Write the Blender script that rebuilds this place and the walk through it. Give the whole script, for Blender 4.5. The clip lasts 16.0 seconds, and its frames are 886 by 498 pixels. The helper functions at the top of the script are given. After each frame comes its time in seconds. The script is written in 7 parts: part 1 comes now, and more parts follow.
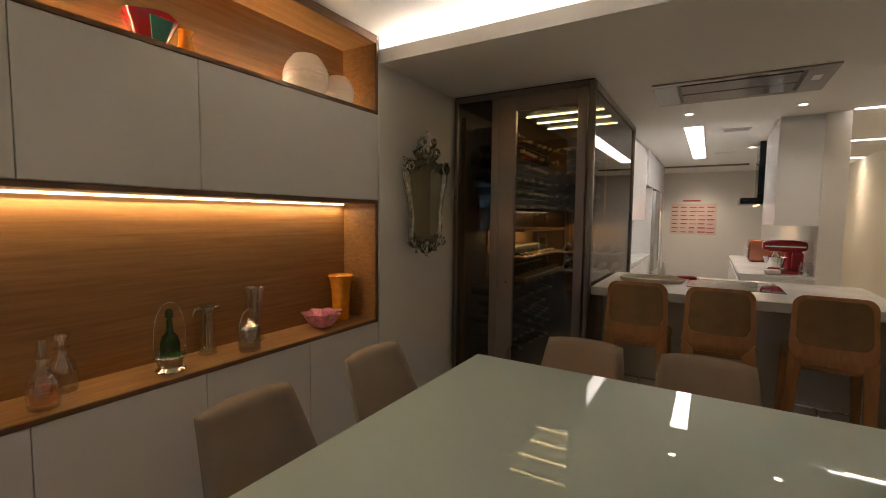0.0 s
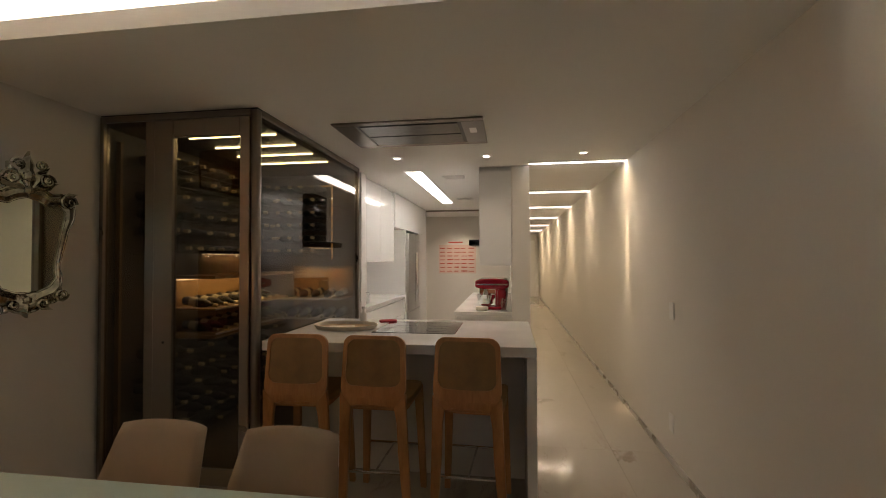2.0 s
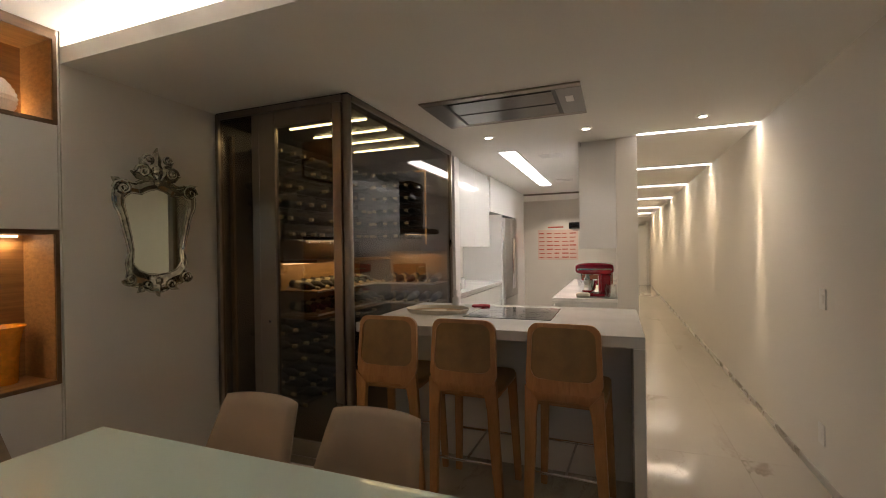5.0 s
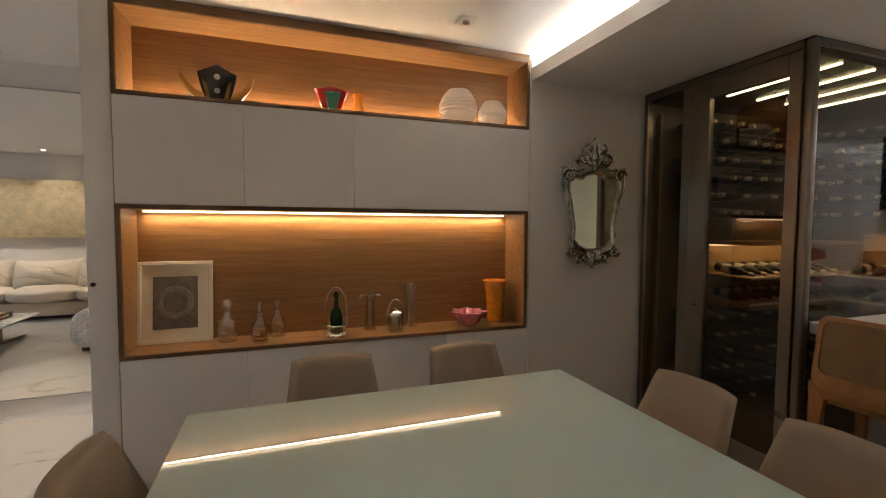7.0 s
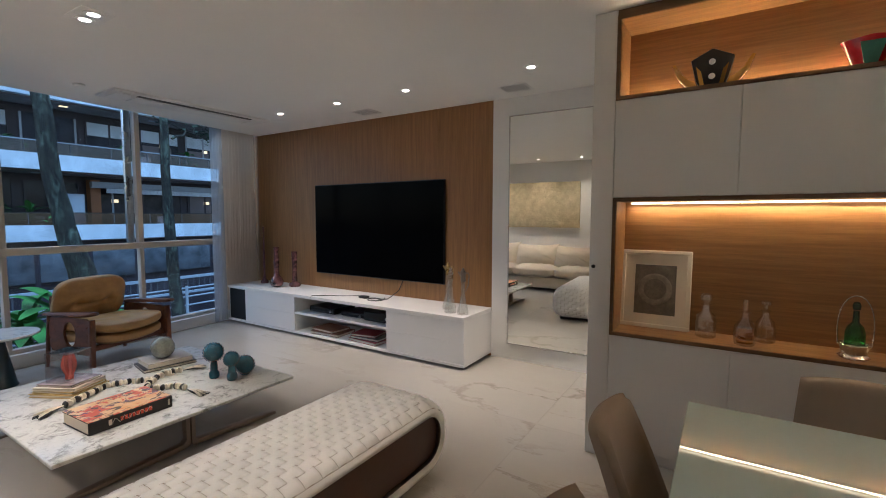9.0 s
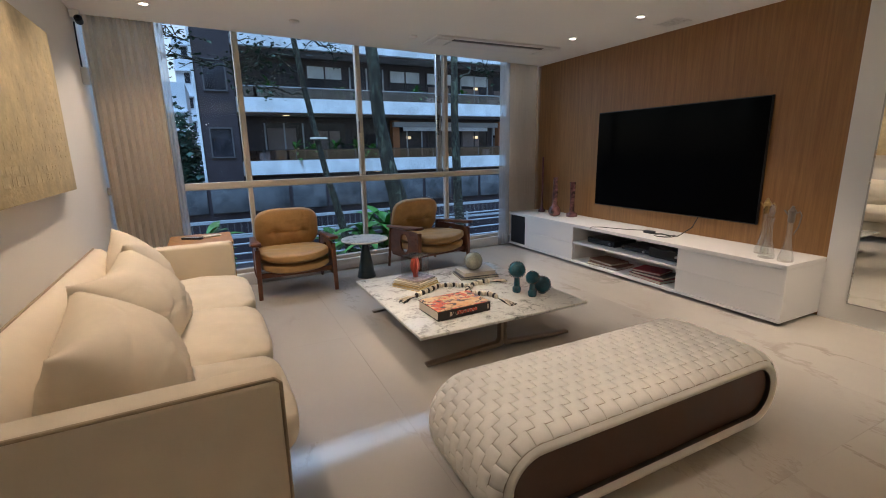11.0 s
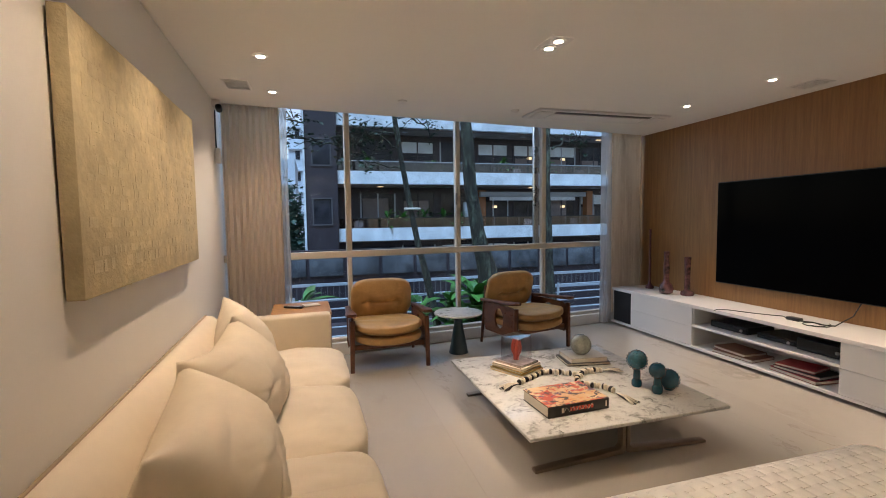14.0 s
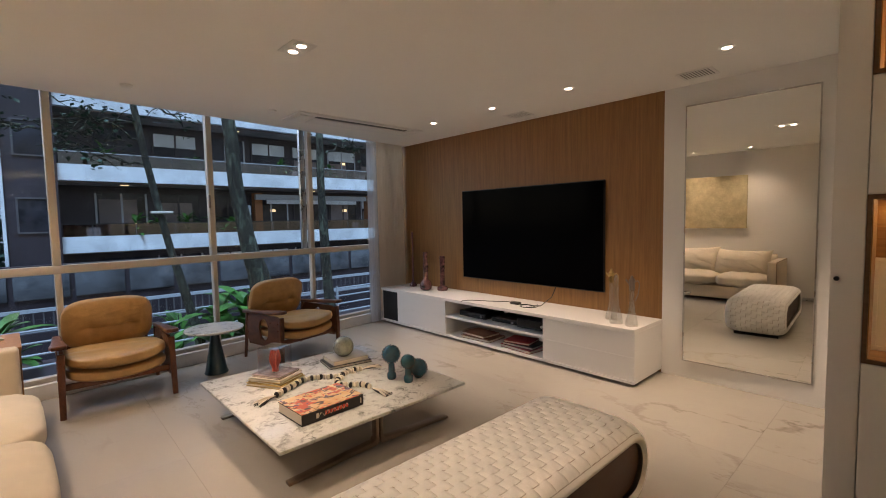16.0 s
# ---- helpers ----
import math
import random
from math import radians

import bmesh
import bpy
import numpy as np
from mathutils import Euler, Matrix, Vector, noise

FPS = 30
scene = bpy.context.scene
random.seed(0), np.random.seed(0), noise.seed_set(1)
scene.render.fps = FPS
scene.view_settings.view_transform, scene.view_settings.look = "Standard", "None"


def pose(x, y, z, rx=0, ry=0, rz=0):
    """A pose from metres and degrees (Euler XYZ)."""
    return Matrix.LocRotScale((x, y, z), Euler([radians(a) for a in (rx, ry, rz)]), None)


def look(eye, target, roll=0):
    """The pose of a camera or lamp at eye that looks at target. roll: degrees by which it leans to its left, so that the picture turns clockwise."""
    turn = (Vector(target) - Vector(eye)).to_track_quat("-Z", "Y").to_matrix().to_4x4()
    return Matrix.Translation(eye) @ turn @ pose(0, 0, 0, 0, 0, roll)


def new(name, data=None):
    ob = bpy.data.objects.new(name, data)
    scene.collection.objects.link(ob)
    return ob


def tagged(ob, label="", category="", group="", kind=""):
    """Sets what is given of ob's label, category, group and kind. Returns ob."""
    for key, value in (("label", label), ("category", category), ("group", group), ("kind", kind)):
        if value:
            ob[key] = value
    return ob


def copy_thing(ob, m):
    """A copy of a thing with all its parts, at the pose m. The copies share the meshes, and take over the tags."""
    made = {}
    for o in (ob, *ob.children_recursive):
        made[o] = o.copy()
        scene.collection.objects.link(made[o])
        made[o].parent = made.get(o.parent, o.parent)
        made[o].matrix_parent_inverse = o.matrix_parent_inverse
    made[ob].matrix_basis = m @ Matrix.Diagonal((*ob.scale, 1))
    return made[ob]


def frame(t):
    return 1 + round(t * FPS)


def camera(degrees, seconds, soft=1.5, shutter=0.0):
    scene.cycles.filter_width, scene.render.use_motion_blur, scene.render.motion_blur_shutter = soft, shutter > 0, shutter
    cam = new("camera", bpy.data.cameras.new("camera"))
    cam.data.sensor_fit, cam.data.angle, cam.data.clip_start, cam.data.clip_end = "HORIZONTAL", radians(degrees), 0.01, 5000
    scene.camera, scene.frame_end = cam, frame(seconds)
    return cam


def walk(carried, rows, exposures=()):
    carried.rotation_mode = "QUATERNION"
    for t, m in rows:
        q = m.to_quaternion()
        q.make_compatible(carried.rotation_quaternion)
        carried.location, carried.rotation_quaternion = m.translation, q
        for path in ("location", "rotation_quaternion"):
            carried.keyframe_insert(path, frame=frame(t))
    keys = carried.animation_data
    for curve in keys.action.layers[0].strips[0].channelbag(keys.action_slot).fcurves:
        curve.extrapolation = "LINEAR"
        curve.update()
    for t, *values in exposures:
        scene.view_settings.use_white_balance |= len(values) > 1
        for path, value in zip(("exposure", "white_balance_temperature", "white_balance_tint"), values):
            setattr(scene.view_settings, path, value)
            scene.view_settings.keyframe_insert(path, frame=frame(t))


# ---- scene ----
cam = camera(89.7, 16.0, soft=1.0)
PATH = [
    (0, (0.333, 0.18, 1.43), (-0.694, 1.889, 1.286), 0.6),
    (0.5, (0.438, 0.238, 1.408), (-0.312, 2.09, 1.321), 0.3),
    (1, (0.756, 0.385, 1.427), (0.143, 2.289, 1.391), 0.0),
    (1.5, (0.999, 0.581, 1.442), (0.556, 2.531, 1.447), -0.2),
    (2, (1.137, 0.854, 1.452), (0.846, 2.832, 1.495), -0.2),
    (2.5, (1.337, 1.106, 1.435), (1.104, 3.091, 1.518), -0.4),
    (3, (1.432, 1.269, 1.422), (1.211, 3.254, 1.522), -0.4),
    (3.2, (1.418, 1.29, 1.417), (1.199, 3.276, 1.516), -0.4),
    (5.3, (1.141, 0.991, 1.408), (0.239, 2.775, 1.369), -0.4),
    (5.5, (1.137, 1.023, 1.431), (0.101, 2.733, 1.379), 0.1),
    (6, (1.153, 1.068, 1.435), (-0.249, 2.491, 1.364), -0.0),
    (6.5, (1.129, 1.024, 1.396), (-0.579, 2.063, 1.334), -0.1),
    (7, (1.118, 0.878, 1.432), (-0.76, 1.556, 1.327), 0.3),
    (7.5, (1.118, 0.728, 1.455), (-0.845, 1.09, 1.326), 0.3),
    (8, (1.11, 0.66, 1.463), (-0.885, 0.62, 1.336), 0.1),
    (8.5, (1.094, 0.691, 1.44), (-0.82, 0.123, 1.325), 0.2),
    (9, (1.154, 0.645, 1.422), (-0.531, -0.422, 1.277), 0.1),
    (9.5, (1.216, 0.604, 1.37), (-0.219, -0.764, 1.108), 0.1),
    (9.7, (1.232, 0.588, 1.366), (-0.123, -0.845, 1.028), -0.0),
    (11.8, (1.538, 0.3, 1.436), (1.056, -1.611, 1.099), -0.4),
    (12, (1.485, 0.261, 1.441), (1.109, -1.685, 1.173), -0.3),
    (12.5, (1.421, 0.194, 1.456), (1.189, -1.788, 1.321), -0.4),
    (13, (1.464, 0.158, 1.449), (1.265, -1.831, 1.375), -0.4),
    (13.5, (1.525, 0.144, 1.444), (1.262, -1.836, 1.346), -0.5),
    (14, (1.516, 0.155, 1.449), (0.971, -1.765, 1.316), -0.8),
    (14.5, (1.494, 0.171, 1.453), (0.723, -1.67, 1.312), -0.9),
    (15, (1.45, 0.195, 1.459), (0.484, -1.55, 1.317), -1.0),
    (15.5, (1.405, 0.234, 1.457), (0.26, -1.4, 1.32), -1.1),
    (16, (1.329, 0.278, 1.452), (-0.027, -1.187, 1.321), -1.1),
]
EXPOSURES = [(0, 0.04, 6500, 13), (1, 0.0, 6700, 13), (2.5, 0.02, 6650, 12), (3, 0.22, 6500, 12), (5.5, 0.26, 6350, 13), (7, 0.27, 6050, 13), (8.5, 0.12, 5650, 12), (9.7, 0.04, 5900, 13), (11.8, 0.14, 6650, 15), (13.5, 0.17, 6850, 16), (16, 0.07, 7400, 20)]
walk(cam, [(t, look(eye, target, roll)) for t, eye, target, roll in PATH], EXPOSURES)

# ---- light ----
world = bpy.data.worlds.new("dusk")
scene.world = world
world.use_nodes = True
wn = world.node_tree
sky = wn.nodes.new("ShaderNodeTexSky")
sky.sky_type = "NISHITA"
sky.sun_disc = False
sky.sun_elevation = radians(55)
sky.sun_rotation = radians(150)
wn.nodes["Background"].inputs["Strength"].default_value = 0.15
wn.links.new(sky.outputs["Color"], wn.nodes["Background"].inputs["Color"])
sun = new("sun", bpy.data.lights.new("sun", "SUN"))
sun.data.energy, sun.data.angle, sun.data.color = 5.0, radians(25), (0.34, 0.63, 1.0)
sun.matrix_world = look((4, 9, 20), (0, 0, 0))

WARM = (1.0, 0.83, 0.64)
WHITE = (1.0, 0.90, 0.78)
AMBER = (1.0, 0.72, 0.40)


def spot_lamp(x, y, z, watts, size=100, color=WARM, target=None):
    """A spot lamp: a recessed downlight's bulb, or a fill added without fitting."""
    ob = new("downlight_lamp", bpy.data.lights.new("downlight_lamp", "SPOT"))
    ob.data.energy, ob.data.spot_size, ob.data.spot_blend = watts, radians(size), 1.0
    ob.data.shadow_soft_size, ob.data.color = 0.035, color
    ob.matrix_world = look((x, y, z), target or (x, y + 0.001, 0))
    return ob


def strip_lamp(centre, target, length, width, watts, color, along):
    """A rectangular lamp, LED strip or added fill, long side along the given axis."""
    ob = new("strip_lamp", bpy.data.lights.new("strip_lamp", "AREA"))
    ob.data.shape, ob.data.size, ob.data.size_y = "RECTANGLE", length, width
    ob.data.energy, ob.data.color = watts, color
    d = (Vector(target) - Vector(centre)).normalized()
    ax = Vector(along)
    ob.matrix_world = Matrix.Translation(centre) @ Matrix((ax, (-d).cross(ax), -d)).transposed().to_4x4()
    return ob


# ---- materials ----
def nodes_of(name):
    m = bpy.data.materials.new(name)
    m.use_nodes = True
    nt = m.node_tree
    return m, nt, nt.nodes["Principled BSDF"]


def mixed(nt, fac, a, b):
    n = nt.nodes.new("ShaderNodeMix")
    n.data_type = "RGBA"
    for sock, v in ((n.inputs["Factor"], fac), (n.inputs["A"], a), (n.inputs["B"], b)):
        if hasattr(v, "is_linked"):
            nt.links.new(v, sock)
        elif isinstance(v, tuple):
            sock.default_value = (*v, 1.0)
        else:
            sock.default_value = v
    return n.outputs["Result"]


def coords(nt, scale=(1, 1, 1), space="world", rand=0.0):
    """Coordinates in metres: of the world, or of the object."""
    if space == "world":
        src = nt.nodes.new("ShaderNodeNewGeometry").outputs["Position"]
    else:
        src = nt.nodes.new("ShaderNodeTexCoord").outputs["Object"]
    if rand:
        oi = nt.nodes.new("ShaderNodeObjectInfo").outputs["Random"]
        mul = nt.nodes.new("ShaderNodeMath")
        mul.operation = "MULTIPLY"
        mul.inputs[1].default_value = rand
        nt.links.new(oi, mul.inputs[0])
        add = nt.nodes.new("ShaderNodeVectorMath")
        add.operation = "ADD"
        nt.links.new(src, add.inputs[0])
        nt.links.new(mul.outputs[0], add.inputs[1])
        src = add.outputs[0]
    mp = nt.nodes.new("ShaderNodeMapping")
    mp.inputs["Scale"].default_value = scale
    nt.links.new(src, mp.inputs["Vector"])
    return mp.outputs["Vector"]


def noise_of(nt, vec, scale, detail=4, rough=0.6, distort=0.0):
    n = nt.nodes.new("ShaderNodeTexNoise")
    n.inputs["Scale"].default_value, n.inputs["Detail"].default_value = scale, detail
    n.inputs["Roughness"].default_value, n.inputs["Distortion"].default_value = rough, distort
    nt.links.new(vec, n.inputs["Vector"])
    return n.outputs["Fac"]


def ramp(nt, fac, lo, hi, a=0.0, b=1.0):
    n = nt.nodes.new("ShaderNodeMapRange")
    n.inputs["From Min"].default_value, n.inputs["From Max"].default_value = lo, hi
    n.inputs["To Min"].default_value, n.inputs["To Max"].default_value = a, b
    nt.links.new(fac, n.inputs["Value"])
    return n.outputs["Result"]


def bump(nt, bsdf, height, strength, dist=0.002):
    n = nt.nodes.new("ShaderNodeBump")
    n.inputs["Strength"].default_value, n.inputs["Distance"].default_value = strength, dist
    nt.links.new(height, n.inputs["Height"])
    nt.links.new(n.outputs["Normal"], bsdf.inputs["Normal"])


def surface(name, color, rough=0.5, metal=0.0, vary=0.08, big=1.5, fine=60, relief=0.1, space="world", coat=0.0, depth=0.002, rand=0.0):
    """Paint, plaster, leather, metal: a colour with stains at a large scale and grain at a small one."""
    m, nt, b = nodes_of(name)
    v = coords(nt, space=space, rand=rand)
    n1, n2 = noise_of(nt, v, big, 3), noise_of(nt, v, fine, 3)
    dark = tuple(c * (1 - vary) for c in color)
    lite = tuple(min(1, c * (1 + vary)) for c in color)
    c1 = mixed(nt, ramp(nt, n1, 0.3, 0.7), dark, lite)
    c2 = mixed(nt, ramp(nt, n2, 0.35, 0.75, 0, 0.35), c1, tuple(c * (1 - vary * 1.5) for c in color))
    nt.links.new(c2, b.inputs["Base Color"])
    nt.links.new(ramp(nt, n1, 0.3, 0.7, max(0.008, rough * 0.85), min(1, rough * 1.15)), b.inputs["Roughness"])
    b.inputs["Metallic"].default_value, b.inputs["Coat Weight"].default_value = metal, coat
    b.inputs["Coat Roughness"].default_value = 0.05
    if relief:
        bump(nt, b, n2, relief, depth)
    return m


def wood(name, a, c, grain=(40, 3, 40), rough=0.42, space="world", rand=0.0, scale=1.0):
    """Veneer: streaks along the axis with the small scale."""
    m, nt, b = nodes_of(name)
    v = coords(nt, tuple(g * scale for g in grain), space, rand)
    n1 = noise_of(nt, v, 1.0, 6, 0.65, 0.3)
    n2 = noise_of(nt, coords(nt, tuple(g * scale * 4 for g in grain), space, rand), 1.0, 3, 0.6)
    c1 = mixed(nt, ramp(nt, n1, 0.32, 0.68), a, c)
    c2 = mixed(nt, ramp(nt, n2, 0.5, 0.8, 0, 0.35), c1, tuple(q * 0.55 for q in a))
    nt.links.new(c2, b.inputs["Base Color"])
    nt.links.new(ramp(nt, n2, 0.3, 0.7, rough - 0.06, rough + 0.08), b.inputs["Roughness"])
    bump(nt, b, n2, 0.12, 0.001)
    return m


def marble(name, base, vein, scale=0.9, rough=0.12, amount=0.75, fine=1.0, rand=0.0, stretch=1.0, specks=0.0):
    m, nt, b = nodes_of(name)
    v = coords(nt, (1, stretch, 1), "world", rand)
    v.node.inputs["Rotation"].default_value = (0, 0, radians(32) if stretch != 1.0 else 0)
    warp = noise_of(nt, v, scale * 1.6, 6, 0.7)
    mp = nt.nodes.new("ShaderNodeVectorMath")
    mp.operation = "MULTIPLY_ADD"
    nt.links.new(warp, mp.inputs[0])
    mp.inputs[1].default_value = (0.9 / scale, 0.7 / scale, 0.6 / scale)
    nt.links.new(v, mp.inputs[2])
    n = noise_of(nt, mp.outputs[0], scale, 5, 0.55, 0.8)
    a = nt.nodes.new("ShaderNodeMath")
    a.operation = "SUBTRACT"
    a.inputs[1].default_value = 0.5
    nt.links.new(n, a.inputs[0])
    ab = nt.nodes.new("ShaderNodeMath")
    ab.operation = "ABSOLUTE"
    nt.links.new(a.outputs[0], ab.inputs[0])
    line = ramp(nt, ab.outputs[0], 0.0, 0.022 * fine, 1.0, 0.0)
    patch = ramp(nt, noise_of(nt, v, scale * 1.1, 3), 0.45, 0.68)
    mul = nt.nodes.new("ShaderNodeMath")
    mul.operation = "MULTIPLY"
    nt.links.new(line, mul.inputs[0])
    nt.links.new(patch, mul.inputs[1])
    mul2 = nt.nodes.new("ShaderNodeMath")
    mul2.operation = "MULTIPLY"
    mul2.inputs[1].default_value = amount
    nt.links.new(mul.outputs[0], mul2.inputs[0])
    cloud = noise_of(nt, v, scale * 1.3, 5, 0.65)
    c0 = mixed(nt, ramp(nt, cloud, 0.3, 0.72), tuple(c * 0.92 for c in base), base)
    if specks:
        sp = ramp(nt, noise_of(nt, v, scale * 5.0, 4, 0.7, 1.2), 0.55, 0.70, 0.0, specks)
        c0 = mixed(nt, sp, c0, tuple(0.5 * p + 0.5 * q for p, q in zip(base, vein)))
    nt.links.new(mixed(nt, mul2.outputs[0], c0, vein), b.inputs["Base Color"])
    b.inputs["Roughness"].default_value = rough
    nt.links.new(ramp(nt, cloud, 0.3, 0.7, rough * 0.8, rough * 1.25), b.inputs["Roughness"])
    return m


def glass(name, color=(1, 1, 1), rough=0.0, ior=1.45, thin=False, tint=None, gloss=0.08):
    if not thin:
        m, nt, b = nodes_of(name)
        b.inputs["Base Color"].default_value = (*color, 1)
        b.inputs["Roughness"].default_value, b.inputs["IOR"].default_value = rough, ior
        b.inputs["Transmission Weight"].default_value = 1.0
        return m
    m = bpy.data.materials.new(name)
    m.use_nodes = True
    nt = m.node_tree
    nt.nodes.clear()
    out = nt.nodes.new("ShaderNodeOutputMaterial")
    tr, gl, mx = nt.nodes.new("ShaderNodeBsdfTransparent"), nt.nodes.new("ShaderNodeBsdfGlossy"), nt.nodes.new("ShaderNodeMixShader")
    lw = nt.nodes.new("ShaderNodeLayerWeight")
    lw.inputs["Blend"].default_value = 0.5
    fr = nt.nodes.new("ShaderNodeMath")
    fr.operation = "POWER"
    fr.inputs[1].default_value = 5.0
    nt.links.new(lw.outputs["Facing"], fr.inputs[0])
    tr.inputs["Color"].default_value = (*(tint or color), 1)
    gl.inputs["Roughness"].default_value = rough
    nt.links.new(ramp(nt, fr.outputs[0], 0.0, 1.0, gloss, 0.8), mx.inputs[0])
    nt.links.new(tr.outputs[0], mx.inputs[1])
    nt.links.new(gl.outputs[0], mx.inputs[2])
    nt.links.new(mx.outputs[0], out.inputs["Surface"])
    return m


def cloth(name, color, through_light, clear=0.0):
    """Hanging cloth that lets some light through; clear: the share of open weave."""
    m, nt, b = nodes_of(name)
    v = coords(nt)
    n2 = noise_of(nt, coords(nt, (220, 220, 60)), 1.0, 3)
    c = mixed(nt, ramp(nt, n2, 0.35, 0.7), tuple(q * 0.88 for q in color), color)
    nt.links.new(c, b.inputs["Base Color"])
    b.inputs["Roughness"].default_value = 0.9
    tl, mx = nt.nodes.new("ShaderNodeBsdfTranslucent"), nt.nodes.new("ShaderNodeMixShader")
    nt.links.new(c, tl.inputs["Color"])
    mx.inputs[0].default_value = through_light
    nt.links.new(b.outputs[0], mx.inputs[1])
    nt.links.new(tl.outputs[0], mx.inputs[2])
    last = mx
    if clear:
        tr, m2 = nt.nodes.new("ShaderNodeBsdfTransparent"), nt.nodes.new("ShaderNodeMixShader")
        m2.inputs[0].default_value = clear
        nt.links.new(mx.outputs[0], m2.inputs[1])
        nt.links.new(tr.outputs[0], m2.inputs[2])
        last = m2
    nt.links.new(last.outputs[0], nt.nodes["Material Output"].inputs["Surface"])
    return m


def glow(name, color, strength):
    m, nt, b = nodes_of(name)
    b.inputs["Base Color"].default_value = (*color, 1)
    b.inputs["Emission Color"].default_value = (*color, 1)
    b.inputs["Emission Strength"].default_value = strength
    return m


M_WALL = surface("wall_paint", (0.78, 0.75, 0.70), 0.6, vary=0.025, big=0.8, fine=90, relief=0.06)
M_CEIL = surface("ceiling_paint", (0.89, 0.88, 0.85), 0.75, vary=0.02, big=0.7, fine=80, relief=0.05)
M_LACQ = surface("matt_lacquer", (0.74, 0.72, 0.69), 0.38, vary=0.02, big=1.0, fine=150, relief=0.02)
M_WHITE = surface("white_lacquer", (0.82, 0.81, 0.79), 0.36, vary=0.012, big=0.8, fine=120, relief=0.0)
M_GLOSSW = surface("gloss_white", (0.84, 0.84, 0.83), 0.12, vary=0.015, big=1.2, fine=120, relief=0.0)
M_QUARTZ = surface("white_quartz", (0.80, 0.79, 0.77), 0.22, vary=0.04, big=3, fine=220, relief=0.0)
M_NICHE = wood("oak_veneer", (0.205, 0.100, 0.032), (0.325, 0.168, 0.060), grain=(30, 2.2, 60))
M_TEAK = wood("teak_panel", (0.23, 0.110, 0.034), (0.34, 0.172, 0.056), grain=(30, 34, 1.6), rough=0.4)
M_EDGE = wood("dark_edge", (0.10, 0.055, 0.025), (0.16, 0.085, 0.04), grain=(30, 3, 40), rough=0.45)
M_STOOL = wood("stool_wood", (0.35, 0.155, 0.052), (0.47, 0.235, 0.085), grain=(25, 25, 4), space="object", rand=9.0)
M_ROSE = wood("rosewood", (0.10, 0.034, 0.016), (0.20, 0.07, 0.03), grain=(30, 8, 18), space="object", rand=5.0, rough=0.32)
M_CANE = surface("cane_weave", (0.26, 0.155, 0.06), 0.6, vary=0.2, big=8, fine=260, relief=0.5, space="object")
M_FLOOR = marble("floor_marble", (0.49, 0.45, 0.395), (0.22, 0.18, 0.14), 1.1, 0.10, 0.65, fine=0.8, rand=37.0, stretch=0.4)
M_CTOP = marble("table_marble", (0.72, 0.71, 0.66), (0.13, 0.13, 0.11), 9.0, 0.14, 0.95, fine=3.2, specks=0.75)
M_TAUPE = surface("taupe_fabric", (0.32, 0.245, 0.175), 0.85, vary=0.08, big=6, fine=420, relief=0.35, space="object", rand=7.0)
M_TANL = surface("tan_leather", (0.52, 0.31, 0.12), 0.38, vary=0.16, big=7, fine=120, relief=0.25, space="object", rand=7.0)
M_LINEN = surface("cream_linen", (0.70, 0.60, 0.46), 0.85, vary=0.06, big=4, fine=380, relief=0.35, space="object")
M_CURT = cloth("linen_curtain", (0.86, 0.74, 0.61), 0.2)
M_SHEER = cloth("sheer_cloth", (0.85, 0.85, 0.86), 0.5, 0.45)
M_TV = surface("tv_panel", (0.002, 0.002, 0.0025), 0.13, vary=0.1, relief=0)
M_TV.node_tree.nodes["Principled BSDF"].inputs["Specular IOR Level"].default_value = 0.025
M_BRONZE = surface("brushed_bronze", (0.26, 0.225, 0.195), 0.3, 1.0, vary=0.04, big=1.5, fine=400, relief=0.06)
M_STEEL = surface("brushed_steel", (0.52, 0.51, 0.50), 0.28, 1.0, vary=0.08, big=4, fine=300, relief=0.08)
M_CHROME = surface("chrome", (0.75, 0.75, 0.75), 0.1, 1.0, vary=0.03, relief=0)
M_BLACK = surface("black_plastic", (0.015, 0.015, 0.016), 0.35, vary=0.2, relief=0.05)
M_SCREEN = surface("dark_screen", (0.006, 0.006, 0.007), 0.12, vary=0.1, relief=0)
M_DARKIN = surface("smoked_interior", (0.06, 0.036, 0.022), 0.45, vary=0.2)
M_MIRROR = surface("silver_mirror", (0.88, 0.90, 0.89), 0.01, 1.0, vary=0.01, relief=0)
M_TABLE = surface("green_back_glass", (0.60, 0.73, 0.68), 0.012, vary=0.02, relief=0)
M_STRAPSHADE = surface("shaded_strap_backing", (0.44, 0.37, 0.29), 0.7, vary=0.1, relief=0.1)
M_LEATHW = surface("white_woven_leather", (0.86, 0.83, 0.78), 0.5, vary=0.06, big=9, fine=200, relief=0.25)
M_BROWNL = surface("brown_leather", (0.075, 0.030, 0.016), 0.45, vary=0.2, big=6, fine=150, relief=0.2)
M_PANE = glass("window_glass", thin=True, tint=(0.93, 0.96, 0.98), ior=1.35, gloss=0.015)
M_SMOKE = glass("smoked_glass", thin=True, tint=(0.62, 0.58, 0.54), ior=1.35, gloss=0.07)
M_CLEAR = glass("clear_glass", thin=True, tint=(0.93, 0.94, 0.93), rough=0.03, gloss=0.24)
M_ACRYL = glass("acrylic", thin=True, tint=(0.94, 0.95, 0.95), ior=1.49, gloss=0.05)
M_LED = glow("led_warm", (1.0, 0.78, 0.47), 5.0)
M_LEDY = glow("led_yellow", (1.0, 0.86, 0.42), 14.0)
M_LEDW = glow("led_white", (1.0, 0.95, 0.88), 9.0)
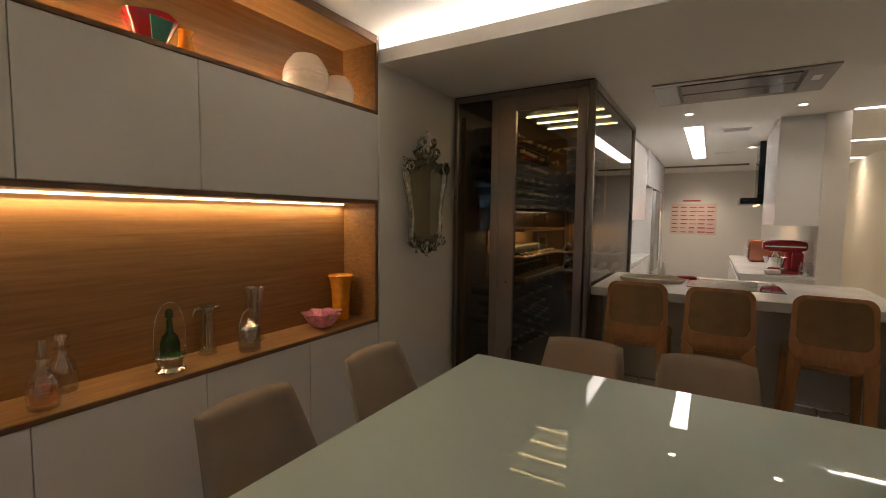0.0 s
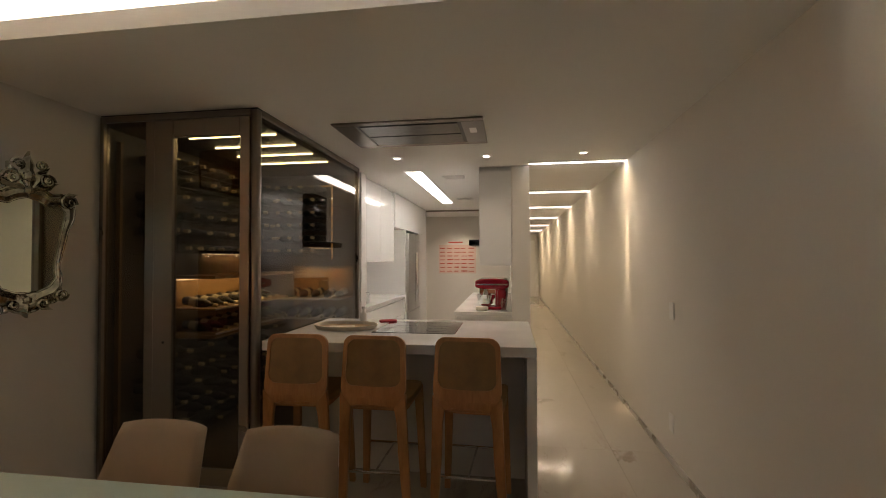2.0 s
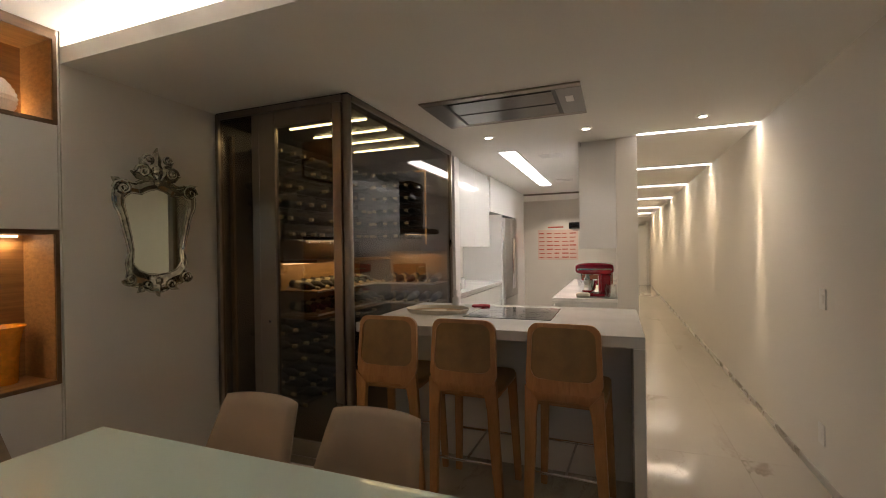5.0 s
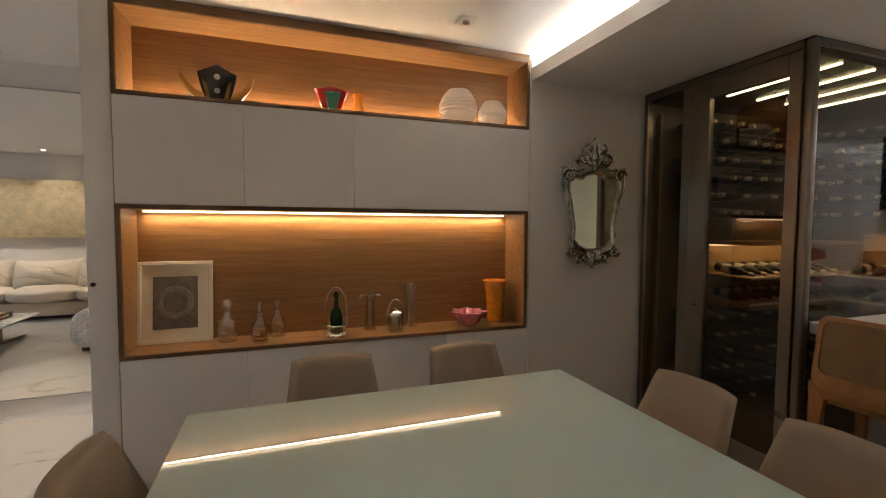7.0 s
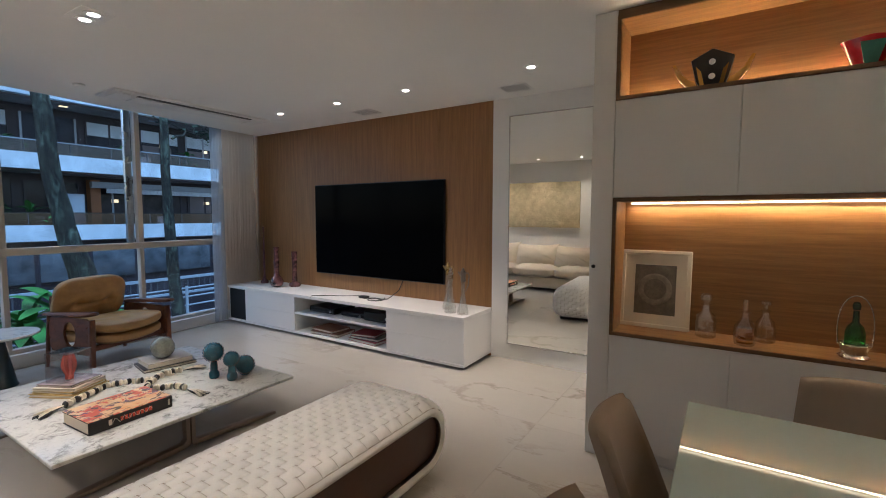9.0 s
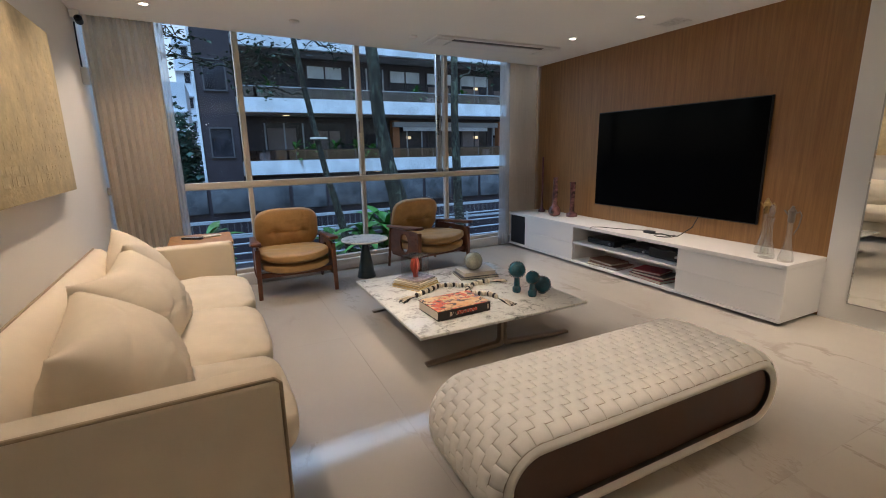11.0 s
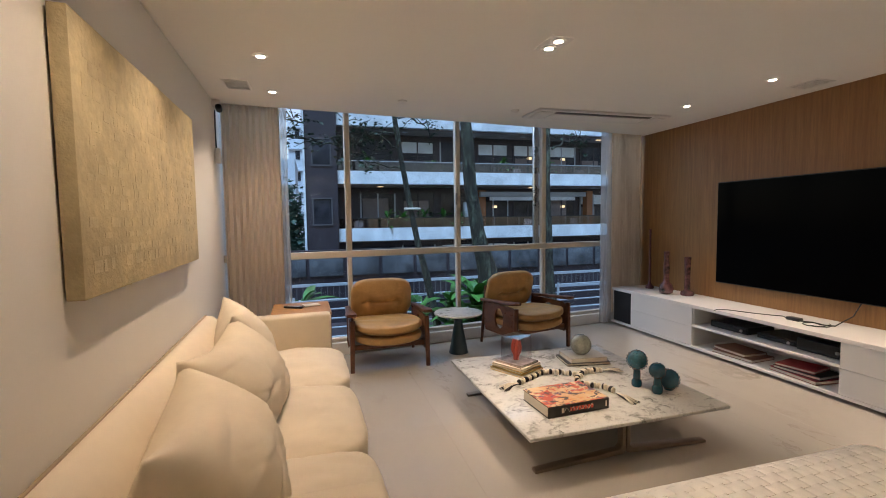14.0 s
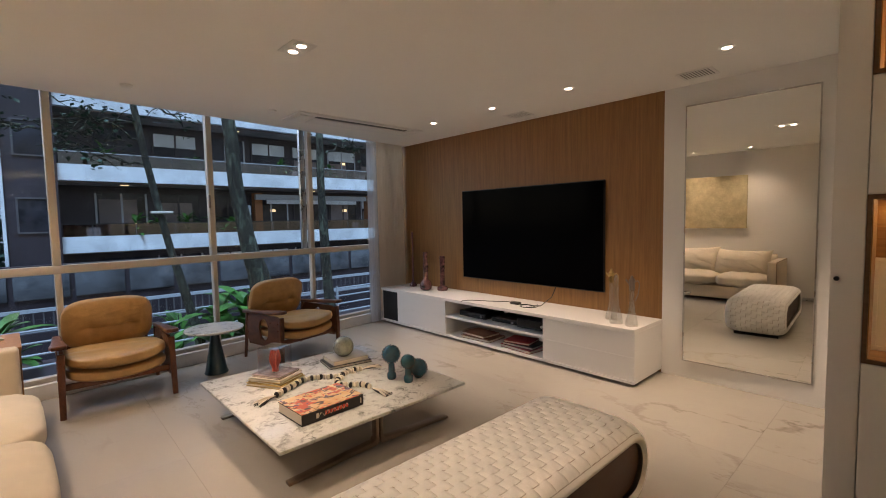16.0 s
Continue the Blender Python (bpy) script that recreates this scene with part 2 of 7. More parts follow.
M_BULB = glow("downlight_bulb", (1.0, 0.90, 0.74), 30.0)


# ---- shape helpers ----
def link_mesh(name, bm, material, smooth=True, angle=35):
    me = bpy.data.meshes.new(name)
    bmesh.ops.recalc_face_normals(bm, faces=bm.faces)
    bm.to_mesh(me)
    bm.free()
    if material:
        me.materials.append(material)
    if smooth:
        me.shade_smooth()
        me.set_sharp_from_angle(angle=radians(angle))
    return new(name, me)


def part(name, bm, material, parent=None, label="", smooth=True, angle=35):
    ob = link_mesh(name, bm, material, smooth, angle)
    ob.parent = parent
    if label:
        tagged(ob, label)
    return ob


def thing(name, label, category, at=None, group="", kind=""):
    ob = new(name)
    ob.empty_display_size = 0.1
    if at is not None:
        ob.matrix_world = at
    return tagged(ob, label, category, group, kind)


def solo(name, bm, material, label, category="", at=None, group="", kind="", smooth=True, angle=35):
    ob = link_mesh(name, bm, material, smooth, angle)
    if at is not None:
        ob.matrix_world = at
    return tagged(ob, label, category, group, kind)


def box(x0, y0, z0, x1, y1, z1, r=0.0, seg=2, bm=None, m=None):
    b = bmesh.new()
    bmesh.ops.create_cube(b, size=1)
    for v in b.verts:
        v.co = ((x0 + x1) / 2 + v.co.x * (x1 - x0), (y0 + y1) / 2 + v.co.y * (y1 - y0), (z0 + z1) / 2 + v.co.z * (z1 - z0))
    if r > 0:
        bmesh.ops.bevel(b, geom=b.edges[:], offset=min(r, 0.49 * min(abs(x1 - x0), abs(y1 - y0), abs(z1 - z0))), segments=seg, affect="EDGES", profile=0.5)
    if m is not None:
        b.transform(m)
    return joined(bm, b)


def joined(bm, b):
    if bm is None:
        return b
    me = bpy.data.meshes.new("tmp")
    b.to_mesh(me)
    b.free()
    bm.from_mesh(me)
    bpy.data.meshes.remove(me)
    return bm


def lathe(profile, segs=24, bm=None, m=None, wave=None):
    """A turned shape from (radius, height) pairs. wave(a, k): radius factor by angle and height share."""
    b = bmesh.new()
    rings = []
    for k, (r, z) in enumerate(profile):
        ring = []
        for i in range(segs):
            a = 2 * math.pi * i / segs
            f = wave(a, k / max(1, len(profile) - 1)) if wave else 1.0
            ring.append(b.verts.new((r * f * math.cos(a), r * f * math.sin(a), z)))
        rings.append(ring)
    for p, q in zip(rings, rings[1:]):
        for i in range(segs):
            b.faces.new((p[i], p[(i + 1) % segs], q[(i + 1) % segs], q[i]))
    closed = profile[0] == profile[-1]
    if profile[0][0] > 1e-6 and not closed:
        b.faces.new(rings[0][::-1])
    if profile[-1][0] > 1e-6 and not closed:
        b.faces.new(rings[-1])
    bmesh.ops.remove_doubles(b, verts=b.verts[:], dist=1e-6)
    if m is not None:
        b.transform(m)
    return joined(bm, b)


def rod(p, q, r0, r1=None, segs=10, bm=None):
    """A round bar between two points."""
    p, q = Vector(p), Vector(q)
    r1 = r0 if r1 is None else r1
    m = Matrix.Translation(p) @ (q - p).to_track_quat("Z", "Y").to_matrix().to_4x4()
    return lathe([(r0, 0), (r1, (q - p).length)], segs, bm, m)


def tube(points, r, segs=8, bm=None, radii=None):
    """A round bar along a line of points."""
    b = bmesh.new()
    pts = [Vector(p) for p in points]
    rings = []
    up = Vector((0, 0, 1))
    for k, p in enumerate(pts):
        d = (pts[min(k + 1, len(pts) - 1)] - pts[max(k - 1, 0)]).normalized()
        if rings:
            s = last - d * last.dot(d)
        else:
            s = d.cross(up)
        if s.length < 0.05:
            s = d.cross(Vector((1, 0, 0)))
        s.normalize()
        last = s
        n = s.cross(d).normalized()
        rr = radii[k] if radii else r
        rings.append([b.verts.new(p + rr * (math.cos(a) * s + math.sin(a) * n)) for a in (2 * math.pi * i / segs for i in range(segs))])
    for p, q in zip(rings, rings[1:]):
        for i in range(segs):
            b.faces.new((p[i], p[(i + 1) % segs], q[(i + 1) % segs], q[i]))
    b.faces.new(rings[0][::-1])
    b.faces.new(rings[-1])
    return joined(bm, b)


def extruded(outline, depth, axis="y", r=0.0, bm=None, m=None, seg=2):
    """A plate from an outline of (u, v): u along x (or y), v along z, thick along the other axis; axis 'z': flat in x, y."""
    b = bmesh.new()
    place = {"y": lambda u, v, w: (u, w, v), "x": lambda u, v, w: (w, u, v), "z": lambda u, v, w: (u, v, w)}[axis]
    lo = [b.verts.new(place(u, v, 0)) for u, v in outline]
    hi = [b.verts.new(place(u, v, depth)) for u, v in outline]
    b.faces.new(lo[::-1])
    b.faces.new(hi)
    n = len(outline)
    for i in range(n):
        b.faces.new((lo[i], lo[(i + 1) % n], hi[(i + 1) % n], hi[i]))
    bmesh.ops.recalc_face_normals(b, faces=b.faces)
    if r:
        es = [e for e in b.edges if len(e.link_faces) == 2 and e.calc_face_angle(0) > 0.8]
        bmesh.ops.bevel(b, geom=es, offset=r, segments=seg, affect="EDGES", profile=0.5)
    if m is not None:
        b.transform(m)
    return joined(bm, b)


def rounded_rect(w, h, r, seg=6, taper=0.0):
    """Outline round (0, 0), w wide and h high; taper: how much narrower the top is on each side."""
    pts = []
    for cx, cy, a0 in ((w / 2 - r, h / 2 - r, 0), (-w / 2 + r, h / 2 - r, 90), (-w / 2 + r, -h / 2 + r, 180), (w / 2 - r, -h / 2 + r, 270)):
        for k in range(seg + 1):
            a = radians(a0 + 90 * k / seg)
            x, y = cx + r * math.cos(a), cy + r * math.sin(a)
            pts.append((x - math.copysign(taper * (y + h / 2) / h, x) if x else x, y))
    return pts


def cushion(w, d, h, power=4.0, n=20, puff=0.35, wrinkle=0.0, seed=0.0, m=None, bm=None, sag=0.0):
    """A stuffed cushion: a rounded slab that swells to its middle, with soft creases."""
    b = bmesh.new()
    bmesh.ops.create_cube(b, size=2)
    bmesh.ops.subdivide_edges(b, edges=b.edges[:], cuts=n, use_grid_fill=True)
    for v in b.verts:
        x, y, z = v.co
        mx = max(abs(x), abs(y), abs(z))
        ln = (abs(x) ** power + abs(y) ** power + abs(z) ** power) ** (1 / power)
        x, y, z = x * mx / ln, y * mx / ln, z * mx / ln
        swell = (1 - puff) + puff * (1 - abs(x) ** 2.5) * (1 - abs(y) ** 2.5)
        if wrinkle:
            p = Vector((x * w * 2.2 + seed, y * d * 6.0, z + seed))
            q = Vector((x * w * 9 + seed * 3, y * d * 3.0, seed))
            k = Vector((x * w * 5.0 + y * d * 9.0 + seed, y * d * 4.0 - x * w * 2.0, seed * 2))
            c = noise.noise(p) + 0.6 * (abs(noise.noise(q)) - 0.25) - 0.9 * max(0.0, 0.16 - abs(noise.noise(k))) / 0.16 * 0.45
        else:
            c = 0
        v.co = (x * w / 2, y * d / 2, z * h / 2 * swell + wrinkle * c - sag * (1 - x * x) * (1 - y * y))
    if m is not None:
        b.transform(m)
    return joined(bm, b)

# ---- structure ----
CEIL, DROP = 2.565, 2.395
XE, XTV, XN = 2.27, -2.90, -1.52      # east wall, television wall, niche front
YB = 2.45                             # where the ceiling steps down
SK = pose(-0.3, -4.925, 0, 0, 0, math.degrees(math.atan(0.106)))   # the window wall stands a little askew

EK = pose(2.27, -0.3, 0, 0, 0, math.degrees(math.atan(0.03))) @ pose(-2.27, 0.3, 0)   # the living room wall opens a little towards the window
floor = solo("floor", box(-3.1, -5.4, -0.15, 2.75, 18.3, -0.003), M_FLOOR, "polished white marble floor with faint grey veins", kind="structure")
solo("wall_east", box(XE, -0.3, -0.15, XE + 0.15, 18.3, 2.72), M_WALL, "long plain off-white painted wall", kind="structure")
solo("wall_east_living", box(XE, -5.1, -0.15, XE + 0.15, -0.3, 2.72), M_WALL, "plain off-white painted wall behind the sofa", at=EK, kind="structure")
solo("wall_west_living", box(XTV - 0.17, -5.40, -0.15, XTV - 0.012, -0.02, 2.72), M_WALL, "off-white wall behind the timber panelling", kind="structure")
solo("wall_west_door", box(XTV - 0.012, -1.335, 0, XTV + 0.0, -0.05, CEIL), M_WHITE, "white panelled wall round the tall mirror", kind="structure")
solo("wall_pier", box(XTV - 0.012, -0.05, -0.15, -2.02, 0.09, 2.72), M_WALL, "white wall end beside the niche cabinet", kind="structure")
solo("wall_west_dining", box(-2.17, 0.09, -0.15, -2.02, YB, 2.72), M_WALL, "wall behind the niche cabinet", kind="structure")
solo("wall_mirror", box(-1.67, YB, -0.15, -1.515, 5.40, 2.72), M_WALL, "off-white wall with an ornate mirror", kind="structure")
solo("wall_kitchen_west", box(-1.22, 5.40, -0.15, -1.07, 10.95, 2.72), M_WALL, "white kitchen wall", kind="structure")
solo("wall_kitchen_north", box(-1.22, 10.8, -0.15, 1.17, 10.95, 2.72), M_WALL, "cream kitchen end wall", kind="structure")
solo("wall_corridor", box(1.17, 5.42, -0.15, 1.35, 18.3, 2.72), M_WALL, "white wall between kitchen and corridor", kind="structure")
solo("wall_corridor_end", box(1.35, 18.15, -0.15, XE, 18.3, 2.72), M_WALL, "wall at the corridor end", kind="structure")
solo("wall_kitchen_south", box(-1.67, 5.40, -0.15, -1.22, 5.50, 2.72), M_WALL, "white wall behind the wine cabinet", kind="structure")
solo("ceiling_living", extruded([(-3.1, -5.10), (2.75, -4.48), (2.75, 2.72), (-3.1, 2.72)], 0.16, "z", m=pose(0, 0, CEIL)), M_CEIL, "smooth white painted ceiling", kind="structure")
solo("ceiling_pocket", extruded([(-3.1, -5.30), (2.75, -4.68), (2.75, -4.481), (-3.1, -5.101)], 0.04, "z", m=pose(0, 0, CEIL + 0.12)), M_CEIL, "raised white curtain pocket above the window", kind="structure")
bm = box(-1.70, YB, DROP, 2.45, 18.3, DROP + 0.022)
box(-1.70, YB, DROP + 0.022, XE, YB + 0.022, DROP + 0.085, bm=bm)
box(-1.70, 2.72, DROP + 0.022, 2.45, 2.80, CEIL + 0.16, bm=bm)
solo("ceiling_dropped", bm, M_CEIL, "lowered white ceiling with a lit cove along its edge", kind="structure")
solo("led_strip", box(-1.50, 2.60, DROP + 0.024, 2.26, 2.615, DROP + 0.034), M_LED, "warm white light strip hidden in the ceiling cove", "light")
strip_lamp((0.38, 2.63, DROP + 0.06), (0.38, 1.6, CEIL - 0.01), 3.7, 0.02, 21, WHITE, (1, 0, 0))

# skirting along the east wall
solo("baseboard", box(XE - 0.012, -0.3, 0, XE, 18.1, 0.05, 0.003), M_STEEL, "low grey skirting along the long wall", kind="structure")
solo("baseboard", box(XE - 0.012, -4.6, 0, XE, -0.3, 0.05, 0.003), M_STEEL, "low grey skirting behind the sofa", at=EK, kind="structure")

# timber panels of the television wall
w = (5.26 - 1.335) / 6
for i in range(6):
    y0 = -5.26 + i * w
    part("panel", box(XTV - 0.012, y0 + 0.0003, 0, XTV, y0 + w - 0.0003, CEIL, 0.0004, 1), M_TEAK, bpy.data.objects["wall_west_living"])

# floor tiles
TX = [-2.9 + i * 1.2 for i in range(5)] + [XE]
TY = [-5.2 + i * 1.2 for i in range(20)] + [18.2]
cells = {}
for i in range(len(TX) - 1):
    for j in range(len(TY) - 1):
        x0, x1, y0, y1 = TX[i], TX[i + 1], TY[j], TY[j + 1]
        if x1 == XE and y0 < -0.3:
            x1 = 2.62
        if (y0 > 5.6 and x1 < -1.5) or (y1 > 5.6 and x1 < 1.0 and y0 > 11) or (x1 < -1.6 and y0 > 0.2):
            continue
        key = (round(x1 - x0, 3), round(y1 - y0, 3))
        if key not in cells:
            b = box(0.0004, 0.0004, -0.003, key[0] - 0.0004, key[1] - 0.0004, 0)
            ob = part("tile", b, M_FLOOR, floor, smooth=False)
            cells[key] = ob.data
        else:
            ob = new("tile", cells[key])
            ob.parent = floor
        ob.location = (x0, y0, 0)

# corridor light lines
CREAM = (1.0, 0.77, 0.48)
for k, y in enumerate((5.36, 7.35, 9.30, 11.5, 14.0, 16.3)):
    solo("corridor_light", box(1.352, y - 0.018, DROP - 0.006, XE - 0.002, y + 0.018, DROP - 0.001), M_LEDW, "warm light line across the corridor ceiling", "light", group="corridor light lines")
    s = strip_lamp((1.86, y, DROP - 0.02), (1.86, y, 0), 0.78, 0.02, 4 if k < 2 else 6 if k < 4 else 11, CREAM, (1, 0, 0))
    s.data.spread = radians(150)
    # Spots without fittings, added for the wash of light down the wall
    spot_lamp(2.15, y, DROP - 0.02, 170 if k == 0 else 26, 15 if k == 0 else 24, CREAM, (2.27, y, 1.25 if k == 0 else 1.6))

# corridor end door
d = thing("door_1", "plain cream door at the corridor end", "door", kind="structure")
part("leaf", box(1.48, 18.10, 0, 2.14, 18.148, 2.12, 0.004), M_WHITE, d)
part("frame", joined(box(1.40, 18.09, 0, 1.475, 18.15, 2.2, 0.004), box(2.145, 18.09, 0, 2.22, 18.15, 2.2, 0.004)), M_WHITE, d)
part("handle", box(1.52, 18.06, 1.0, 1.64, 18.10, 1.02, 0.004), M_STEEL, d)


def downlight(x, y, z, watts, size=95, color=WARM, target=None):
    t = thing("downlight", "round recessed ceiling spotlight, switched on", "light", pose(x, y, z), "ceiling spotlights")
    part("rim", lathe([(0.029, -0.001), (0.050, -0.001), (0.049, -0.006), (0.029, -0.007), (0.029, -0.001)], 24), M_WHITE, t)
    part("bulb", lathe([(0.0, -0.005), (0.028, -0.005), (0.028, -0.002), (0.0, -0.002)], 20), M_BULB, t)
    if watts:
        spot_lamp(x, y, z - 0.03, watts, size, color, target)
    return t


for y in (-3.60, -2.715, -1.85, -0.655):
    downlight(-2.15, y, CEIL, 150 if y > -1 else 90, 66)
for y in (-1.45, -2.29, -3.14, -4.0):
    downlight(1.84, y, CEIL, 56 if y < -3.9 else 35 if y > -2 else 40, 112)
solo("light_plate", box(-0.075, -2.60, CEIL - 0.004, 0.09, -2.36, CEIL, 0.001), M_WHITE, "flush white plate of a twin ceiling spotlight", "light")
downlight(0.01, -2.54, CEIL - 0.004, 105, 44)
downlight(0.01, -2.42, CEIL - 0.004, 44, 80)
solo("light_plate", box(-0.075, -0.88, CEIL - 0.004, 0.09, -0.64, CEIL, 0.001), M_WHITE, "flush white plate of a twin ceiling spotlight", "light")
downlight(0.01, -0.82, CEIL - 0.004, 32, 58)
downlight(0.01, -0.70, CEIL - 0.004, 32, 58)
for x, y in ((0.94, 4.94), (0.11, 4.90), (1.80, 4.94)):
    downlight(x, y, DROP, 10, 125)
for x, y in ((0.75, 7.4), (0.1, 9.6)):
    downlight(x, y, DROP, 7, 110)


def vent(x, y, z, w, d, name="ceiling_vent", label="flush white slotted ceiling vent"):
    t = thing(name, label, "vent", pose(x, y, z), "ceiling vents")
    b = box(-w / 2, -d / 2, -0.006, w / 2, -d / 2 + 0.015, 0, 0.001)
    box(-w / 2, d / 2 - 0.015, -0.006, w / 2, d / 2, 0, 0.001, bm=b)
    box(-w / 2, -d / 2 + 0.015, -0.006, -w / 2 + 0.015, d / 2 - 0.015, 0, 0.001, bm=b)
    box(w / 2 - 0.015, -d / 2 + 0.015, -0.006, w / 2, d / 2 - 0.015, 0, 0.001, bm=b)
    part("frame", b, M_WHITE, t)
    part("backing", box(-w / 2 + 0.015, -d / 2 + 0.015, -0.001, w / 2 - 0.015, d / 2 - 0.015, 0.0), M_BLACK, t)
    n = max(4, int(d / 0.022))
    for i in range(n):
        yy = -d / 2 + 0.02 + i * (d - 0.04) / (n - 1)
        part("slat", box(-w / 2 + 0.015, yy - 0.006, -0.005, w / 2 - 0.015, yy + 0.006, -0.0025), M_WHITE, t)


vent(-2.61, -0.98, CEIL, 0.22, 0.26)
vent(-2.61, -2.74, CEIL, 0.22, 0.26)
vent(2.10, -3.86, CEIL, 0.20, 0.26)
vent(0.52, 5.96, DROP, 0.26, 0.20)
vent(0.46, 7.87, DROP, 0.26, 0.20)
for x, y, z in ((0.70, -4.05, CEIL), (-0.50, -4.15, CEIL)):
    solo("smoke_sensor", lathe([(0.045, 0), (0.045, -0.012), (0.03, -0.022), (0.0001, -0.024)], 20), M_WHITE, "small round grey ceiling sensor", "sensor", pose(x, y, z), "ceiling sensors")
t = thing("ceiling_sensor", "small square white sensor with a round eye on the ceiling", "sensor", pose(-1.207, 1.846, CEIL))
part("plate", box(-0.05, -0.05, -0.01, 0.05, 0.05, 0, 0.003), M_WHITE, t)
part("eye", lathe([(0.02, -0.01), (0.018, -0.02), (0.0001, -0.026)], 16), M_STEEL, t)

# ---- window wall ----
# Unseen bluish lamp above the window outside, standing in for sky light
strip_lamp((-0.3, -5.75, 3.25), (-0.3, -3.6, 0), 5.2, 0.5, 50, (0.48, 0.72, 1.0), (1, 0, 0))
M_FRAME = surface("cream_aluminium", (0.60, 0.55, 0.48), 0.4, vary=0.05, relief=0.03)
win = thing("window_1", "wide cream metal window wall with sliding panes", "window", SK, kind="structure")
RZ = 1.085
part("window_sill", box(-2.75, -0.14, 0, 2.84, 0.05, 0.13, 0.006), M_WHITE, win, "low white sill box")
part("window_frame", box(-2.75, -0.08, 0.13, 2.84, 0.0, 0.17, 0.004), M_FRAME, win)
part("window_frame", box(-2.75, -0.08, RZ - 0.035, 2.84, 0.0, RZ + 0.035, 0.004), M_FRAME, win)
part("window_frame", box(-2.75, -0.08, CEIL + 0.08, 2.84, 0.0, CEIL + 0.119, 0.004), M_FRAME, win)
MX = (1.479, 0.181, -1.029, -2.296, 2.46)
for x in MX:
    part("mullion", box(x - 0.022, -0.075, 0.171, x + 0.022, -0.005, RZ - 0.036, 0.004), M_FRAME, win)
    part("mullion", box(x - 0.028, -0.075, RZ + 0.036, x + 0.028, -0.005, CEIL + 0.079, 0.004), M_FRAME, win)
part("mullion", box(-0.997, -0.12, RZ + 0.036, -0.927, -0.078, CEIL + 0.079, 0.004), M_STEEL, win, "blue-grey outer sash stile")
part("latch", box(0.202, -0.004, 1.62, 0.219, 0.02, 1.76, 0.004), M_BRONZE, win)
xs = sorted((-2.72, *MX, 2.82))
for x0, x1 in zip(xs, xs[1:]):
    for z0, z1 in ((0.171, RZ - 0.036), (RZ + 0.036, CEIL + 0.079)):
        p = part("pane", box(x0 + 0.02, -0.045, z0 - 0.002, x1 - 0.02, -0.040, z1 + 0.002), M_PANE, win, smooth=False)
        p.visible_shadow = False


def curtain(name, x0, x1, y, folds, amp, mat, label, z1=CEIL + 0.112, seed=0.0, z0=0.015):
    b = bmesh.new()
    n = folds * 10
    rows = 12
    grid = []
    for j in range(rows + 1):
        v = j / rows
        row = []
        for i in range(n + 1):
            u = i / n
            wob = 0.25 * noise.noise(Vector((u * 7 + seed, v * 1.6, seed)))
            ph = 2 * math.pi * folds * (u + 0.012 * wob)
            a = amp * (0.75 + 0.35 * noise.noise(Vector((u * folds * 0.8 + seed, 3.1, v)))) * (0.85 + 0.25 * v)
            x = x0 + (x1 - x0) * u + 0.25 * a * math.sin(2 * ph) * (0.5 + v)
            row.append(b.verts.new((x, y + a * math.sin(ph) + 0.01 * wob, z1 - (z1 - z0) * v)))
        grid.append(row)
    for j in range(rows):
        for i in range(n):
            b.faces.new((grid[j][i], grid[j][i + 1], grid[j + 1][i + 1], grid[j + 1][i]))
    bmesh.ops.solidify(b, geom=b.faces[:], thickness=0.002)
    return solo(name, b, mat, label, "curtain", SK, "window curtains", angle=180)


curtain("curtain", 2.16, 2.68, 0.11, 9, 0.038, M_CURT, "floor-length beige linen curtain drawn to the wall", seed=1.0)
curtain("curtain", -2.58, -2.01, 0.06, 11, 0.030, M_CURT, "beige linen curtain hanging beside the timber wall", seed=5.0, z0=0.14)
curtain("sheer_curtain", 2.09, 2.21, 0.04, 3, 0.03, M_SHEER, "thin white sheer curtain bunched by the window", seed=2.0)
curtain("sheer_curtain", -2.03, -1.86, 0.10, 4, 0.03, M_SHEER, "thin white sheer curtain bunched by the window", seed=8.0)

# ---- niche cabinet ----
NB = -1.79
NY0, NY1 = 0.097, 2.436
cab = thing("niche_cabinet", "wall of matt off-white cabinets with two lit timber niches", "cabinet")
part("side_panel", box(-2.02, -0.025, 0, XN, NY0 - 0.002, CEIL - 0.002, 0.002), M_LACQ, cab)
part("side_panel", box(-2.02, NY1 + 0.002, 0, XN - 0.003, YB - 0.001, CEIL - 0.002, 0.002), M_LACQ, cab)
part("body", box(-2.02, NY0, 0.08, XN - 0.022, NY1, 0.738), M_LACQ, cab)
part("body", box(-2.02, NY0, 1.533, XN - 0.022, NY1, 2.072), M_LACQ, cab)
part("plinth", box(-2.02, NY0, 0, XN - 0.06, NY1, 0.08), M_LACQ, cab)
cuts = (NY0, 0.69, 1.277, 1.86, NY1)
for y0, y1 in zip(cuts, cuts[1:]):
    part("door", box(XN - 0.021, y0 + 0.0015, 0.085, XN, y1 - 0.0015, 0.737, 0.0015, 1), M_LACQ, cab)
for y0, y1 in zip((NY0, 0.69, 1.277, NY1), (0.69, 1.277, NY1)):
    part("door", box(XN - 0.021, y0 + 0.0015, 1.534, XN, y1 - 0.0015, 2.071, 0.0015, 1), M_LACQ, cab)
part("lock", lathe([(0.011, 0), (0.011, 0.012), (0.008, 0.016), (0.0001, 0.017)], 16, m=pose(XN, 0.0, 1.133, 0, 90, 0)), M_BLACK, cab, "small dark round lock")
